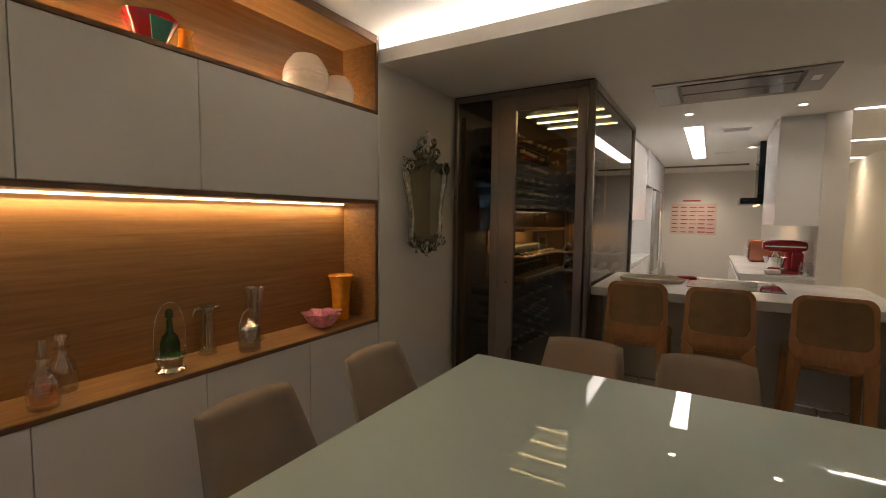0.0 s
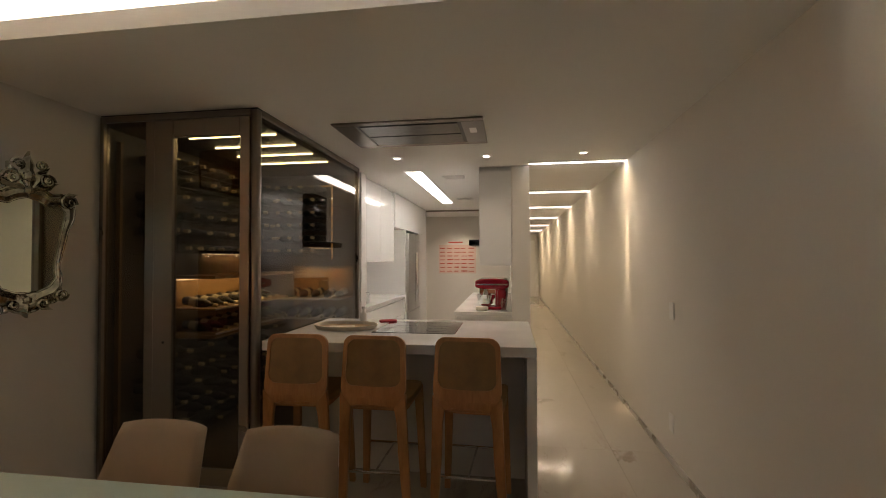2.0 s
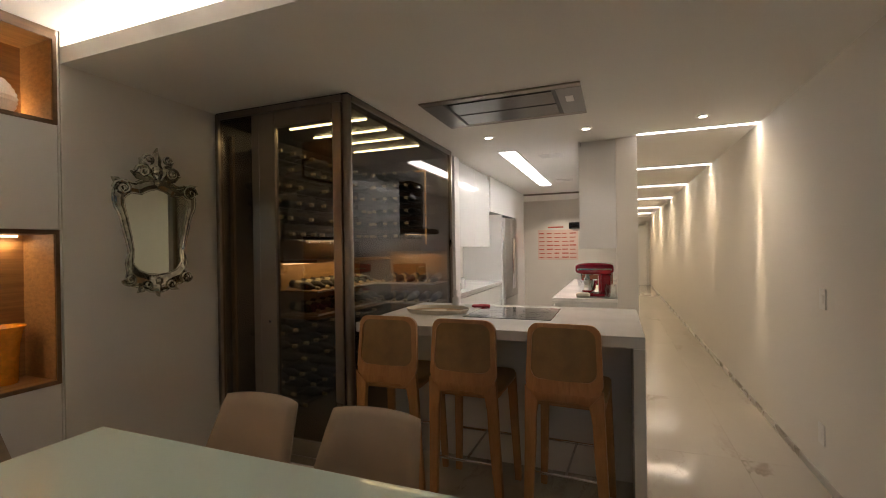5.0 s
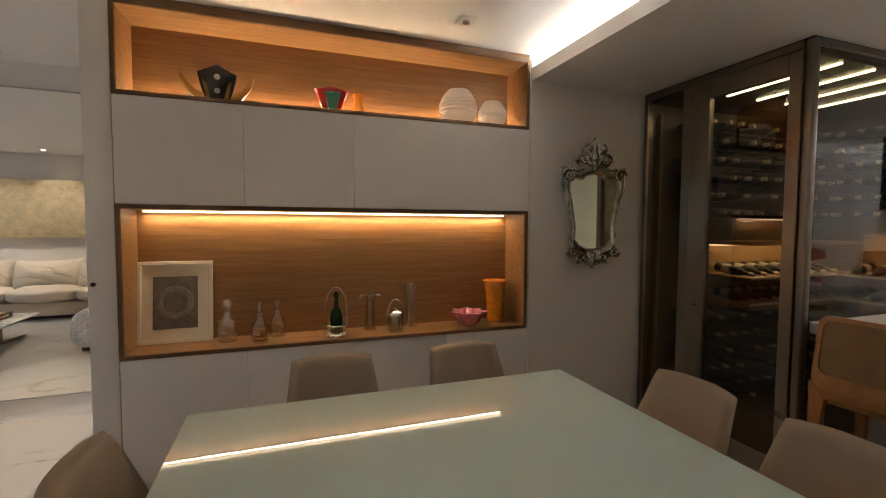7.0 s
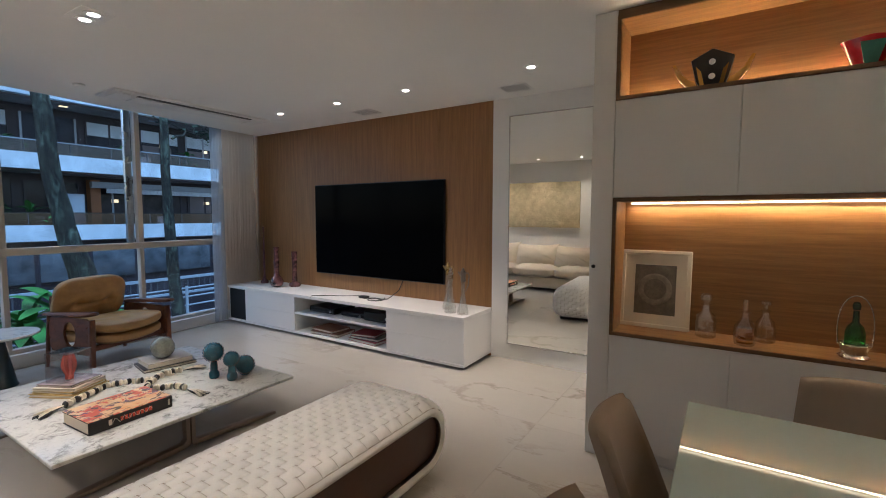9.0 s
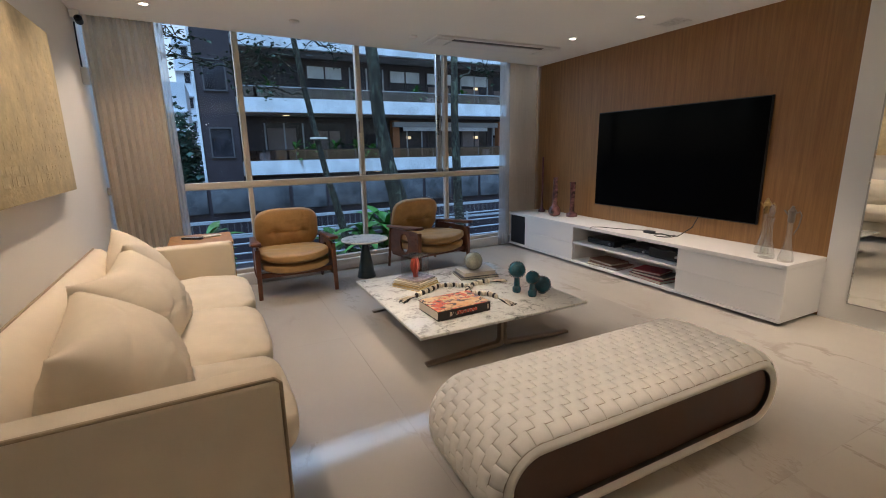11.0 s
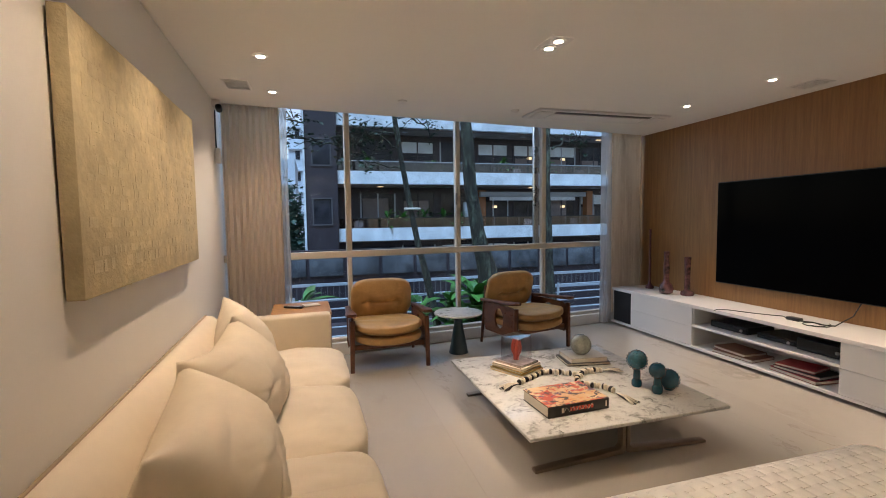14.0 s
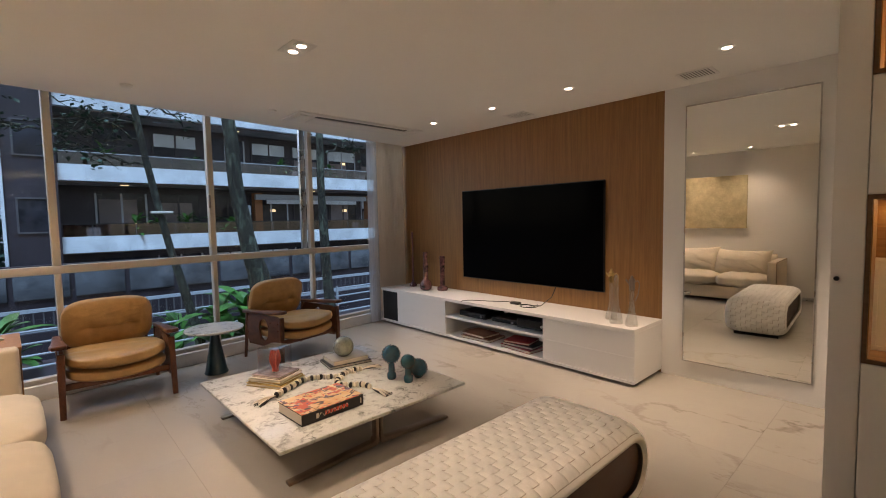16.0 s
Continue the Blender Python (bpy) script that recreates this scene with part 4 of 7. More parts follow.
# ---- wine cabinet ----
WX0, WX1, WY0, WY1, WZ = -1.50, -0.387, 3.39, 5.28, 2.385
wc = thing("wine_cabinet", "tall glazed wine cabinet with a bronze metal frame, lit inside", "cabinet")
b = box(WX0, WY0, 0, WX0 + 0.03, WY0 + 0.05, WZ, 0.003, 1)
part("post", b, M_BRONZE, wc)
part("post", box(-1.165, WY0, 0.05, -1.10, WY0 + 0.05, WZ - 0.045, 0.003, 1), M_BRONZE, wc)
part("post", box(WX1 - 0.05, WY0, 0, WX1, WY0 + 0.05, WZ, 0.014, 3), M_BRONZE, wc)
part("post", box(WX1 - 0.045, WY1 - 0.03, 0, WX1, WY1, WZ, 0.003, 1), M_BRONZE, wc)
part("top_rail", box(WX0 + 0.031, WY0, WZ - 0.04, WX1 - 0.051, WY0 + 0.05, WZ, 0.003, 1), M_BRONZE, wc)
part("top_rail", box(WX1 - 0.045, WY0 + 0.051, WZ - 0.035, WX1, WY1 - 0.031, WZ, 0.003, 1), M_BRONZE, wc)
part("bottom_rail", box(WX0 + 0.031, WY0, 0, WX1 - 0.051, WY0 + 0.05, 0.05, 0.003, 1), M_BRONZE, wc)
part("bottom_rail", box(WX1 - 0.045, WY0 + 0.051, 0, WX1, WY1 - 0.031, 0.05, 0.003, 1), M_BRONZE, wc)
# Black filler that paints the shade of the open gap below the ceiling
part("top_seal", box(WX0, WY0 + 0.01, WZ, WX1 - 0.01, WY1, DROP - 0.001), M_BLACK, wc)
part("side_glass", box(WX0 + 0.03, WY0 + 0.02, 0.05, -1.166, WY0 + 0.028, WZ - 0.041), M_SMOKE, wc, "dark smoked glass", smooth=False)
part("side_glass", box(WX1 - 0.026, WY0 + 0.051, 0.05, WX1 - 0.018, WY1 - 0.031, WZ - 0.036), M_SMOKE, wc, "dark smoked glass", smooth=False)
door = part("door", joined(box(-1.098, WY0 - 0.004, 0.055, -0.965, WY0 + 0.04, WZ - 0.045, 0.004, 1), box(-0.505, WY0 - 0.004, 0.055, -0.44, WY0 + 0.04, WZ - 0.045, 0.004, 1)), M_BRONZE, wc, "bronze framed glass door")
part("door_rail", box(-0.964, WY0 - 0.004, WZ - 0.155, -0.506, WY0 + 0.04, WZ - 0.045, 0.004, 1), M_BRONZE, door)
part("door_rail", box(-0.964, WY0 - 0.004, 0.055, -0.506, WY0 + 0.04, 0.16, 0.004, 1), M_BRONZE, door)
part("door_glass", box(-0.966, WY0 + 0.012, 0.158, -0.504, WY0 + 0.020, WZ - 0.153), M_SMOKE, door, smooth=False)
part("keyhole", lathe([(0.008, 0), (0.008, 0.006), (0.0, 0.007)], 12, m=pose(-1.02, WY0 - 0.004, 0.93, 90, 0, 0)), M_BLACK, door)
part("inner_back", box(WX0, WY1 - 0.02, 0, WX1 - 0.046, WY1 - 0.001, WZ - 0.04), M_DARKIN, wc)
part("inner_side", box(WX0 + 0.001, WY0 + 0.051, 0, WX0 + 0.015, WY1 - 0.021, WZ - 0.04), M_DARKIN, wc)
part("inner_floor", box(WX0 + 0.016, WY0 + 0.051, 0.0, WX1 - 0.047, WY1 - 0.021, 0.04), M_DARKIN, wc)
part("inner_top", box(WX0 + 0.016, WY0 + 0.051, WZ - 0.06, WX1 - 0.047, WY1 - 0.021, WZ - 0.041), M_DARKIN, wc)
M_WINEW = wood("wine_rack_wood", (0.27, 0.16, 0.06), (0.40, 0.25, 0.10), grain=(30, 3, 30))
for y in (3.73, 4.02, 4.31, 4.62):
    part("led_bar", box(-1.12, y - 0.008, WZ - 0.072, WX1 - 0.07, y + 0.008, WZ - 0.0605, 0.003, 1), M_LEDY, wc, "yellow light bar")
strip_lamp((-0.8, 4.2, WZ - 0.08), (-0.8, 4.2, 0), 0.6, 0.9, 1.7, (1.0, 0.82, 0.5), (1, 0, 0))

# bottle racks: along the inner side and on the inner back
M_BOTTLE = surface("dark_bottle", (0.010, 0.012, 0.009), 0.4, vary=0.3, relief=0, space="object")
M_BOTTLE.node_tree.nodes["Principled BSDF"].inputs["Specular IOR Level"].default_value = 0.2
M_LEDN = glow("led_niche", (1.0, 0.72, 0.4), 2.5)
M_FOIL = surface("foil_cap", (0.62, 0.52, 0.30), 0.4, 0.2, vary=0.5, big=3, relief=0, space="object", rand=11.0)
BOT = [(0.0, 0), (0.036, 0.004), (0.037, 0.17), (0.030, 0.20), (0.015, 0.225), (0.014, 0.262), (0.0, 0.263)]
CAP = [(0.0145, 0.258), (0.0145, 0.295), (0.0, 0.298)]
wb = thing("wine_bottle", "dark wine bottle lying in the cabinet rack", "bottle", group="wine bottles")
part("body", lathe(BOT, 12), M_BOTTLE, wb)
part("cap", lathe(CAP, 10), M_FOIL, wb)
part("rack", box(WX0 + 0.016, 3.50, 0.045, WX0 + 0.05, 3.52, 2.25), M_WINEW, wc)
rows_z = [0.16 + 0.125 * i for i in range(17)]
spots = []
for z in rows_z:
    if 0.86 < z < 1.42:
        continue
    for xb in (0.06, 0.22):
        part("rack_bar", rod((WX0 + xb, 3.60, z - 0.043), (WX0 + xb, 5.20, z - 0.043), 0.005, None, 6), M_BLACK, wc)
    for k in range(11):
        if (5 * k + int(z * 8)) % 7 not in (2, 5):
            spots.append(pose(WX0 + 0.03 + 0.02 * math.sin(7 * k + 9 * z), 3.68 + 0.135 * k + 0.012 * math.sin(5 * k + 4 * z), z, 0, 90, 0))
for z in rows_z:
    if z < 1.42:
        continue
    for yb in (0.07, 0.23):
        part("rack_bar", rod((-1.19, WY1 - yb, z - 0.043), (-0.48, WY1 - yb, z - 0.043), 0.005, None, 6), M_BLACK, wc)
    for k in range(4):
        spots.append(pose(-1.12 + 0.12 * k, WY1 - 0.03, z, 90, 0, 0))
wb.matrix_basis = spots[0]
for m in spots[1:]:
    copy_thing(wb, m)
# the open wooden niche with tilted bottles
lb = thing("wine_bottle", "dark wine bottle with a cream label on a lit shelf", "bottle", pose(-1.44, 5.18, 0.935, 0, 98, 0), "labelled wine bottles")
part("body", lathe(BOT, 14), M_BOTTLE, lb)
part("cap", lathe(CAP, 10), M_FOIL, lb)
part("label", lathe([(0.0372, 0.06), (0.0378, 0.06), (0.0378, 0.12), (0.0372, 0.12), (0.0372, 0.06)], 20), surface("wine_label", (0.42, 0.38, 0.24), 0.6, vary=0.3, relief=0, space="object", rand=5.0), lb, "cream paper label")
part("niche", joined(box(WX0 + 0.016, 4.0, 1.30, -1.10, WY1 - 0.03, 1.325), box(WX0 + 0.016, 4.0, 0.84, -1.10, WY1 - 0.03, 0.865)), M_WINEW, wc)
part("niche", box(WX0 + 0.016, 4.0, 0.866, WX0 + 0.03, WY1 - 0.03, 1.299), M_WINEW, wc)
part("niche", box(-1.09, WY1 - 0.035, 0.60, WX1 - 0.06, WY1 - 0.022, 1.38), M_WINEW, wc)
for z in (0.87, 1.06):
    part("shelf", box(WX0 + 0.031, 4.0, z, -1.10, WY1 - 0.04, z + 0.012, 0.002, 1), M_WINEW, wc, "thin wooden shelf")
    part("shelf", box(-1.08, WY1 - 0.34, z, WX1 - 0.06, WY1 - 0.036, z + 0.012, 0.002, 1), M_WINEW, wc, "thin wooden shelf")
    for k in range(8):
        copy_thing(lb, pose(-1.44, 4.1 + 0.135 * k, z + 0.065, 0, 98, 0))
    for k in range(5):
        copy_thing(lb, pose(-1.03 + 0.125 * k, WY1 - 0.04, z + 0.065, 98, 0, 0))
part("led_bar", box(-1.46, 4.02, 1.288, -1.40, 5.0, 1.298), M_LEDN, wc, "warm light bar over the bottle niche")
strip_lamp((-1.30, 4.55, 1.28), (-1.36, 4.55, 0.8), 1.05, 0.2, 2.6, (1.0, 0.74, 0.36), (0, 1, 0))
strip_lamp((-0.75, WY1 - 0.12, 1.36), (-0.75, WY1 - 0.12, 0.8), 0.5, 0.1, 1.0, AMBER, (1, 0, 0))
for z in (0.87, 1.06):
    part("shelf_edge", box(-1.099, 4.0, z - 0.002, -1.094, WY1 - 0.04, z + 0.014, 0.001, 1), M_WHITE, wc, "pale shelf edge")
    part("shelf_edge", box(-1.08, WY1 - 0.346, z - 0.002, WX1 - 0.06, WY1 - 0.341, z + 0.014, 0.001, 1), M_WHITE, wc, "pale shelf edge")
# Amber light on the rack's edges, put in as faintly glowing bars
M_EDGEGLOW = glow("amber_edge_glow", (1.0, 0.55, 0.16), 0.28)
part("led_bar", box(-1.205, 3.61, 0.1, -1.185, 3.65, 2.22, 0.002, 1), M_EDGEGLOW, wc, "upright rack edge given an amber glow")
part("led_bar", box(-0.672, WY1 - 0.06, 1.45, -0.658, WY1 - 0.04, 2.20, 0.002, 1), M_EDGEGLOW, wc, "upright rack edge given an amber glow")
part("led_bar", box(-1.15, WY1 - 0.06, 2.201, -0.658, WY1 - 0.04, 2.215, 0.002, 1), M_EDGEGLOW, wc, "rack edge given an amber glow")

# ---- island ----
isl = thing("kitchen_island", "white quartz kitchen island with an overhanging top and one waterfall end", "counter")
part("worktop", box(WX1 + 0.002, 3.44, 0.885, 1.292, 4.50, 0.945, 0.003, 1), M_QUARTZ, isl)
part("end_panel", box(1.235, 3.44, 0, 1.292, 4.50, 0.884, 0.003, 1), M_QUARTZ, isl)
part("front_panel", box(WX1 + 0.004, 3.86, 0.0, 1.234, 3.90, 0.884), M_LACQ, isl)
part("base", box(WX1 + 0.004, 3.901, 0.0, 1.234, 4.46, 0.884), M_WHITE, isl)
hb = thing("hob", "black glass induction hob set flush in the worktop", "hob", pose(0.49, 4.09, 0.9455))
part("glass", box(-0.29, -0.27, 0, 0.29, 0.27, 0.004, 0.002, 1), surface("hob_glass", (0.10, 0.105, 0.10), 0.06, vary=0.05, relief=0, coat=1.0), hb)
for x, y, r in ((-0.14, 0.12, 0.085), (0.14, 0.12, 0.10), (-0.14, -0.12, 0.10), (0.14, -0.12, 0.075)):
    part("zone", lathe([(r - 0.003, 0.004), (r - 0.003, 0.0045), (r, 0.0045), (r, 0.004), (r - 0.003, 0.004)], 40, m=pose(x, y, 0)), M_BLACK, hb)
M_WICK = wood("tray_wood", (0.36, 0.20, 0.08), (0.50, 0.30, 0.13), grain=(20, 20, 20), space="object")
tr = thing("serving_tray", "oval wooden tray with a pale rim on the island", "tray", pose(-0.05, 4.0, 0.946))
part("base", lathe([(0.0, 0), (0.20, 0), (0.205, 0.008), (0.0, 0.008)], 32, m=Matrix.Diagonal((1.1, 0.75, 1, 1))), M_WICK, tr)
part("rim", lathe([(0.20, 0), (0.218, 0.028), (0.212, 0.030), (0.196, 0.006), (0.20, 0)], 32, m=Matrix.Diagonal((1.1, 0.75, 1, 1))), M_PAPER, tr)
solo("folded_leaflet", box(-0.09, -0.06, 0, 0.09, 0.06, 0.004, 0.001, 1), M_PAPER, "folded white leaflet on the tray", "paper", pose(-0.07, 3.98, 0.9545, 0, 0, 20))
bottle("spray_bottle", [(0.025, 0), (0.027, 0.006), (0.027, 0.08), (0.01, 0.095), (0.01, 0.115), (0.016, 0.116), (0.016, 0.135), (0.0, 0.136)], M_GLOSSW, "small white pump bottle on the island", 0.02, 4.20, 0.946, group="things on the island")
solo("red_cloth", cushion(0.14, 0.08, 0.02, 4, 8, 0.2, 0.004, 2.0), surface("red_cloth", (0.30, 0.01, 0.02), 0.8, relief=0.2), "small folded red cloth on the island", "cloth", pose(0.18, 4.33, 0.955, 0, 0, 15))


# ---- bar stools ----
def bar_stool():
    """Faces +y; origin on the floor under the backrest."""
    t = thing("bar_stool", "light wooden bar stool with a cane back at the island", "stool", group="stools at the island")
    w, h = 0.372, 0.335
    outer = rounded_rect(w, h, 0.055, 8, -0.012)
    inner = rounded_rect(w - 0.052, h - 0.085, 0.05, 8, -0.010)
    b = bmesh.new()
    m = pose(0, 0, 0.862, -6, 0, 0)
    lo = [b.verts.new((u, -0.013, v)) for u, v in outer]
    hi = [b.verts.new((u, 0.013, v)) for u, v in outer]
    il = [b.verts.new((u, -0.013, v + 0.022)) for u, v in inner]
    ih = [b.verts.new((u, 0.013, v + 0.022)) for u, v in inner]
    n = len(outer)
    for i in range(n):
        k = (i + 1) % n
        b.faces.new((lo[i], lo[k], hi[k], hi[i]))
        b.faces.new((il[k], il[i], ih[i], ih[k]))
        b.faces.new((lo[k], lo[i], il[i], il[k]))
        b.faces.new((hi[i], hi[k], ih[k], ih[i]))
    for v in b.verts:
        v.co.y += 1.1 * v.co.x ** 2
    b.transform(m)
    part("back_frame", b, M_STOOL, t)
    b = bmesh.new()
    cols = [(-1 + 2 * k / 16) * (w - 0.05) / 2 for k in range(17)]
    g = []
    for x in cols:
        e = max(0.0, abs(x) - (w - 0.05) / 2 + 0.05)
        half = (h - 0.083) / 2 - (0.05 - math.sqrt(max(0.0, 0.0025 - e * e)))
        g.append([b.verts.new((x, y + 1.1 * x * x, q)) for y in (-0.003, 0.003) for q in (-half, half)])
    for p, q in zip(g, g[1:]):
        b.faces.new((p[0], q[0], q[1], p[1]))
        b.faces.new((p[3], q[3], q[2], p[2]))
    b.transform(m @ pose(0, 0, 0.022))
    part("cane_panel", b, M_CANE, t, "woven cane panel")
    part("apron", extruded([(-0.186, 0.715), (0.186, 0.715), (0.184, 0.57), (0.150, 0.615), (0.118, 0.640), (0.08, 0.652), (-0.08, 0.652), (-0.118, 0.640), (-0.150, 0.615), (-0.184, 0.57)], 0.032, "y", 0.006, m=pose(0, 0.004, 0)), M_STOOL, t)
    part("seat", cushion(0.40, 0.40, 0.05, 8, 8, 0.1, m=pose(0, 0.235, 0.665)), M_CANE, t, "woven seat")
    part("seat_frame", joined(box(-0.195, 0.03, 0.625, 0.195, 0.44, 0.655, 0.012), box(-0.15, 0.05, 0.61, 0.15, 0.42, 0.63, 0.008)), M_STOOL, t)
    for s in (-1, 1):
        b = extruded([(s * 0.120, 0.645), (s * 0.187, 0.72), (s * 0.196, 0.40), (s * 0.212, 0.0), (s * 0.170, 0.0), (s * 0.140, 0.40), (s * 0.134, 0.56)], 0.036, "y", 0.007)
        for v in b.verts:
            v.co.y += -0.0 + 0.06 * (0.66 - v.co.z) * 0.9
        part("leg", b, M_STOOL, t)
        b = extruded([(s * 0.14, 0.66), (s * 0.194, 0.66), (s * 0.210, 0.0), (s * 0.172, 0.0)], 0.034, "y", 0.006, m=pose(0, 0.40, 0))
        for v in b.verts:
            v.co.y += 0.07 * (0.66 - v.co.z)
        part("leg", b, M_STOOL, t)
    part("foot_rail", rod((-0.185, 0.46, 0.27), (0.185, 0.46, 0.27), 0.008), M_CHROME, t)
    part("foot_rail", rod((-0.175, 0.045, 0.27), (0.175, 0.045, 0.27), 0.008), M_CHROME, t)
    part("stretcher", rod((0.0, 0.045, 0.27), (0.0, 0.46, 0.27), 0.006), M_STEEL, t)
    return t


st = bar_stool()
SX = ((-0.055, 3.215), (0.395, 3.215), (0.912, 3.215))
st.matrix_basis = pose(SX[0][0], SX[0][1], 0, 0, 0, 2)
copy_thing(st, pose(SX[1][0], SX[1][1], 0, 0, 0, -1))
copy_thing(st, pose(SX[2][0], SX[2][1], 0, 0, 0, -3))

# ---- ceiling cassette over the island ----
M_GREYGL = surface("grey_steel_panel", (0.10, 0.098, 0.095), 0.2, 0.6, vary=0.05, relief=0.02)
M_ENDP = surface("dark_brushed_steel", (0.24, 0.23, 0.22), 0.28, 0.9, vary=0.04, big=1.0, relief=0)
ac = thing("ceiling_extractor", "flush steel and dark glass ceiling extractor", "extractor", pose(0.445, 4.12, DROP))
for y0, y1 in ((-0.33, -0.27), (0.27, 0.33)):
    part("frame", box(-0.53, y0, -0.012, 0.53, y1, 0, 0.003, 1), M_BRONZE, ac)
for x0, x1 in ((-0.53, -0.375), (0.375, 0.53)):
    part("end_plate", box(x0, -0.269, -0.013, x1, 0.269, 0, 0.003, 1), M_ENDP, ac, "brushed steel end plate")
part("grille", box(-0.374, -0.268, -0.006, 0.374, 0.268, 0), M_BLACK, ac)
part("glass_panel", box(-0.35, -0.25, -0.016, 0.35, -0.01, -0.0065, 0.003, 1), M_GREYGL, ac)
part("glass_panel", box(-0.35, 0.01, -0.016, 0.35, 0.25, -0.0065, 0.003, 1), M_GREYGL, ac)
part("button_bar", box(0.42, -0.12, -0.0145, 0.47, 0.0, -0.0125, 0.001, 1), M_WHITE, ac)

# ---- kitchen, west run ----
KX = -0.47
kr = thing("base_cabinet", "white kitchen base cabinets under a quartz worktop", "cabinet")
part("body", box(-1.07, 5.66, 0.08, KX - 0.02, 7.60, 0.86), M_GLOSSW, kr)
part("plinth", box(-1.07, 5.66, 0, KX - 0.06, 7.60, 0.08), M_STEEL, kr)
for k in range(3):
    for z0, z1 in ((0.085, 0.34), (0.345, 0.60), (0.605, 0.83)):
        part("drawer", box(KX - 0.019, 5.665 + 0.645 * k, z0, KX, 5.665 + 0.645 * (k + 1) - 0.004, z1, 0.002, 1), M_GLOSSW, kr)
solo("worktop", box(-1.069, 5.662, 0.861, KX + 0.02, 7.60, 0.90, 0.003, 1), M_QUARTZ, "white quartz kitchen worktop", "worktop")
uc = thing("wall_cabinet", "glossy white wall cabinets to the ceiling", "cabinet")
part("body", box(-1.07, 5.66, 1.42, KX - 0.02, 7.0, DROP - 0.002), M_GLOSSW, uc)
for k in range(2):
    part("door", box(KX - 0.019, 5.662 + 0.67 * k, 1.415, KX, 5.662 + 0.67 * (k + 1) - 0.003, DROP - 0.06, 0.002, 1), M_GLOSSW, uc)
tl = thing("tall_cabinet", "white tall cabinets round the fridge", "cabinet")
part("body", box(-1.07, 7.002, 1.90, KX + 0.02, 9.40, DROP - 0.002), M_GLOSSW, tl)
part("side_panel", box(-1.07, 5.50, 0, KX + 0.03, 5.655, DROP - 0.001, 0.002, 1), M_WHITE, tl)
part("side_panel", box(-1.07, 7.602, 0, KX + 0.02, 7.69, 1.899), M_GLOSSW, tl)
part("side_panel", box(-1.07, 8.62, 0, KX + 0.02, 9.40, 1.899), M_GLOSSW, tl)
M_FRIDGE = surface("smooth_steel", (0.50, 0.49, 0.47), 0.36, 0.9, vary=0.03, big=1.0, relief=0)
fg = thing("fridge", "stainless steel fridge freezer with upright handles", "fridge")
part("body", box(-1.06, 7.70, 0.02, KX + 0.0, 8.60, 1.86, 0.01), M_BLACK, fg)
for y0, y1 in ((7.702, 8.148), (8.152, 8.598)):
    d = part("door", box(KX + 0.002, y0, 0.62, KX + 0.06, y1, 1.858, 0.012), M_FRIDGE, fg)
    part("handle", rod((KX + 0.085, 8.15 + (0.05 if y0 > 8 else -0.05), 0.75), (KX + 0.085, 8.15 + (0.05 if y0 > 8 else -0.05), 1.55), 0.012), M_CHROME, d)
part("door", box(KX + 0.002, 7.702, 0.03, KX + 0.06, 8.598, 0.61, 0.012), M_FRIDGE, fg)
tp = thing("tap", "tall chrome kitchen tap", "tap", pose(-0.93, 5.95, 0.90))
part("spout", tube([(0, 0, 0), (0, 0, 0.26), (0.02, 0, 0.29), (0.06, 0, 0.30), (0.16, 0, 0.30)], 0.011, 10), M_CHROME, tp)
part("base", lathe([(0.025, 0), (0.025, 0.03), (0.0, 0.032)], 16), M_CHROME, tp)
bottle("storage_pot", [(0.06, 0), (0.065, 0.005), (0.065, 0.11), (0.07, 0.112), (0.07, 0.13), (0.0, 0.135)], M_GLOSSW, "round white plastic pot on the worktop", -0.66, 6.25, 0.901, group="things on the worktop")
bottle("green_cup", [(0.035, 0), (0.04, 0.005), (0.042, 0.09), (0.036, 0.09), (0.0, 0.01)], M_TEALG, "small green cup on the worktop", -0.58, 5.95, 0.901, group="things on the worktop")

# ---- kitchen, east run ----
er = thing("base_cabinet", "white base unit beside the corridor wall", "cabinet")
part("body", box(0.60, 5.44, 0.0, 1.168, 8.0, 0.868), M_WHITE, er)
solo("worktop", box(0.575, 5.421, 0.869, 1.169, 8.0, 0.908, 0.003, 1), M_QUARTZ, "white quartz worktop with a stand mixer", "worktop")
eu = thing("wall_cabinet", "glossy white wall cabinet with a pale green cast", "cabinet")
part("body", box(0.86, 5.45, 1.385, 1.168, 6.6, DROP - 0.002), M_GLOSSW, eu)
part("door", box(0.842, 5.43, 1.38, 0.859, 6.6, DROP - 0.002, 0.002, 1), M_GLOSSW, eu)
part("end_panel", box(0.842, 5.421, 1.38, 1.168, 5.429, DROP - 0.05, 0.001, 1), M_GLOSSW, eu)
hd = thing("cooker_hood", "black glass cooker hood with a box chimney", "hood")
part("canopy", box(0.62, 6.7, 1.62, 1.16, 7.5, 1.70, 0.01), M_SCREEN, hd)
part("chimney", box(0.80, 6.88, 1.70, 1.16, 7.32, DROP - 0.002, 0.004), M_SCREEN, hd)
for k in range(4):
    for z0, z1 in ((0.085, 0.34), (0.345, 0.60), (0.605, 0.83)):
        part("drawer", box(0.580, 5.445 + 0.64 * k, z0, 0.599, 5.445 + 0.64 * (k + 1) - 0.004, z1, 0.002, 1), M_WHITE, er)
part("light_bar", box(0.80, 6.72, 1.606, 0.82, 7.48, 1.618), M_LEDN, hd, "warm light strip under the hood")
strip_lamp((0.85, 7.1, 1.60), (0.95, 7.1, 0.9), 0.7, 0.04, 3.0, AMBER, (0, 1, 0))
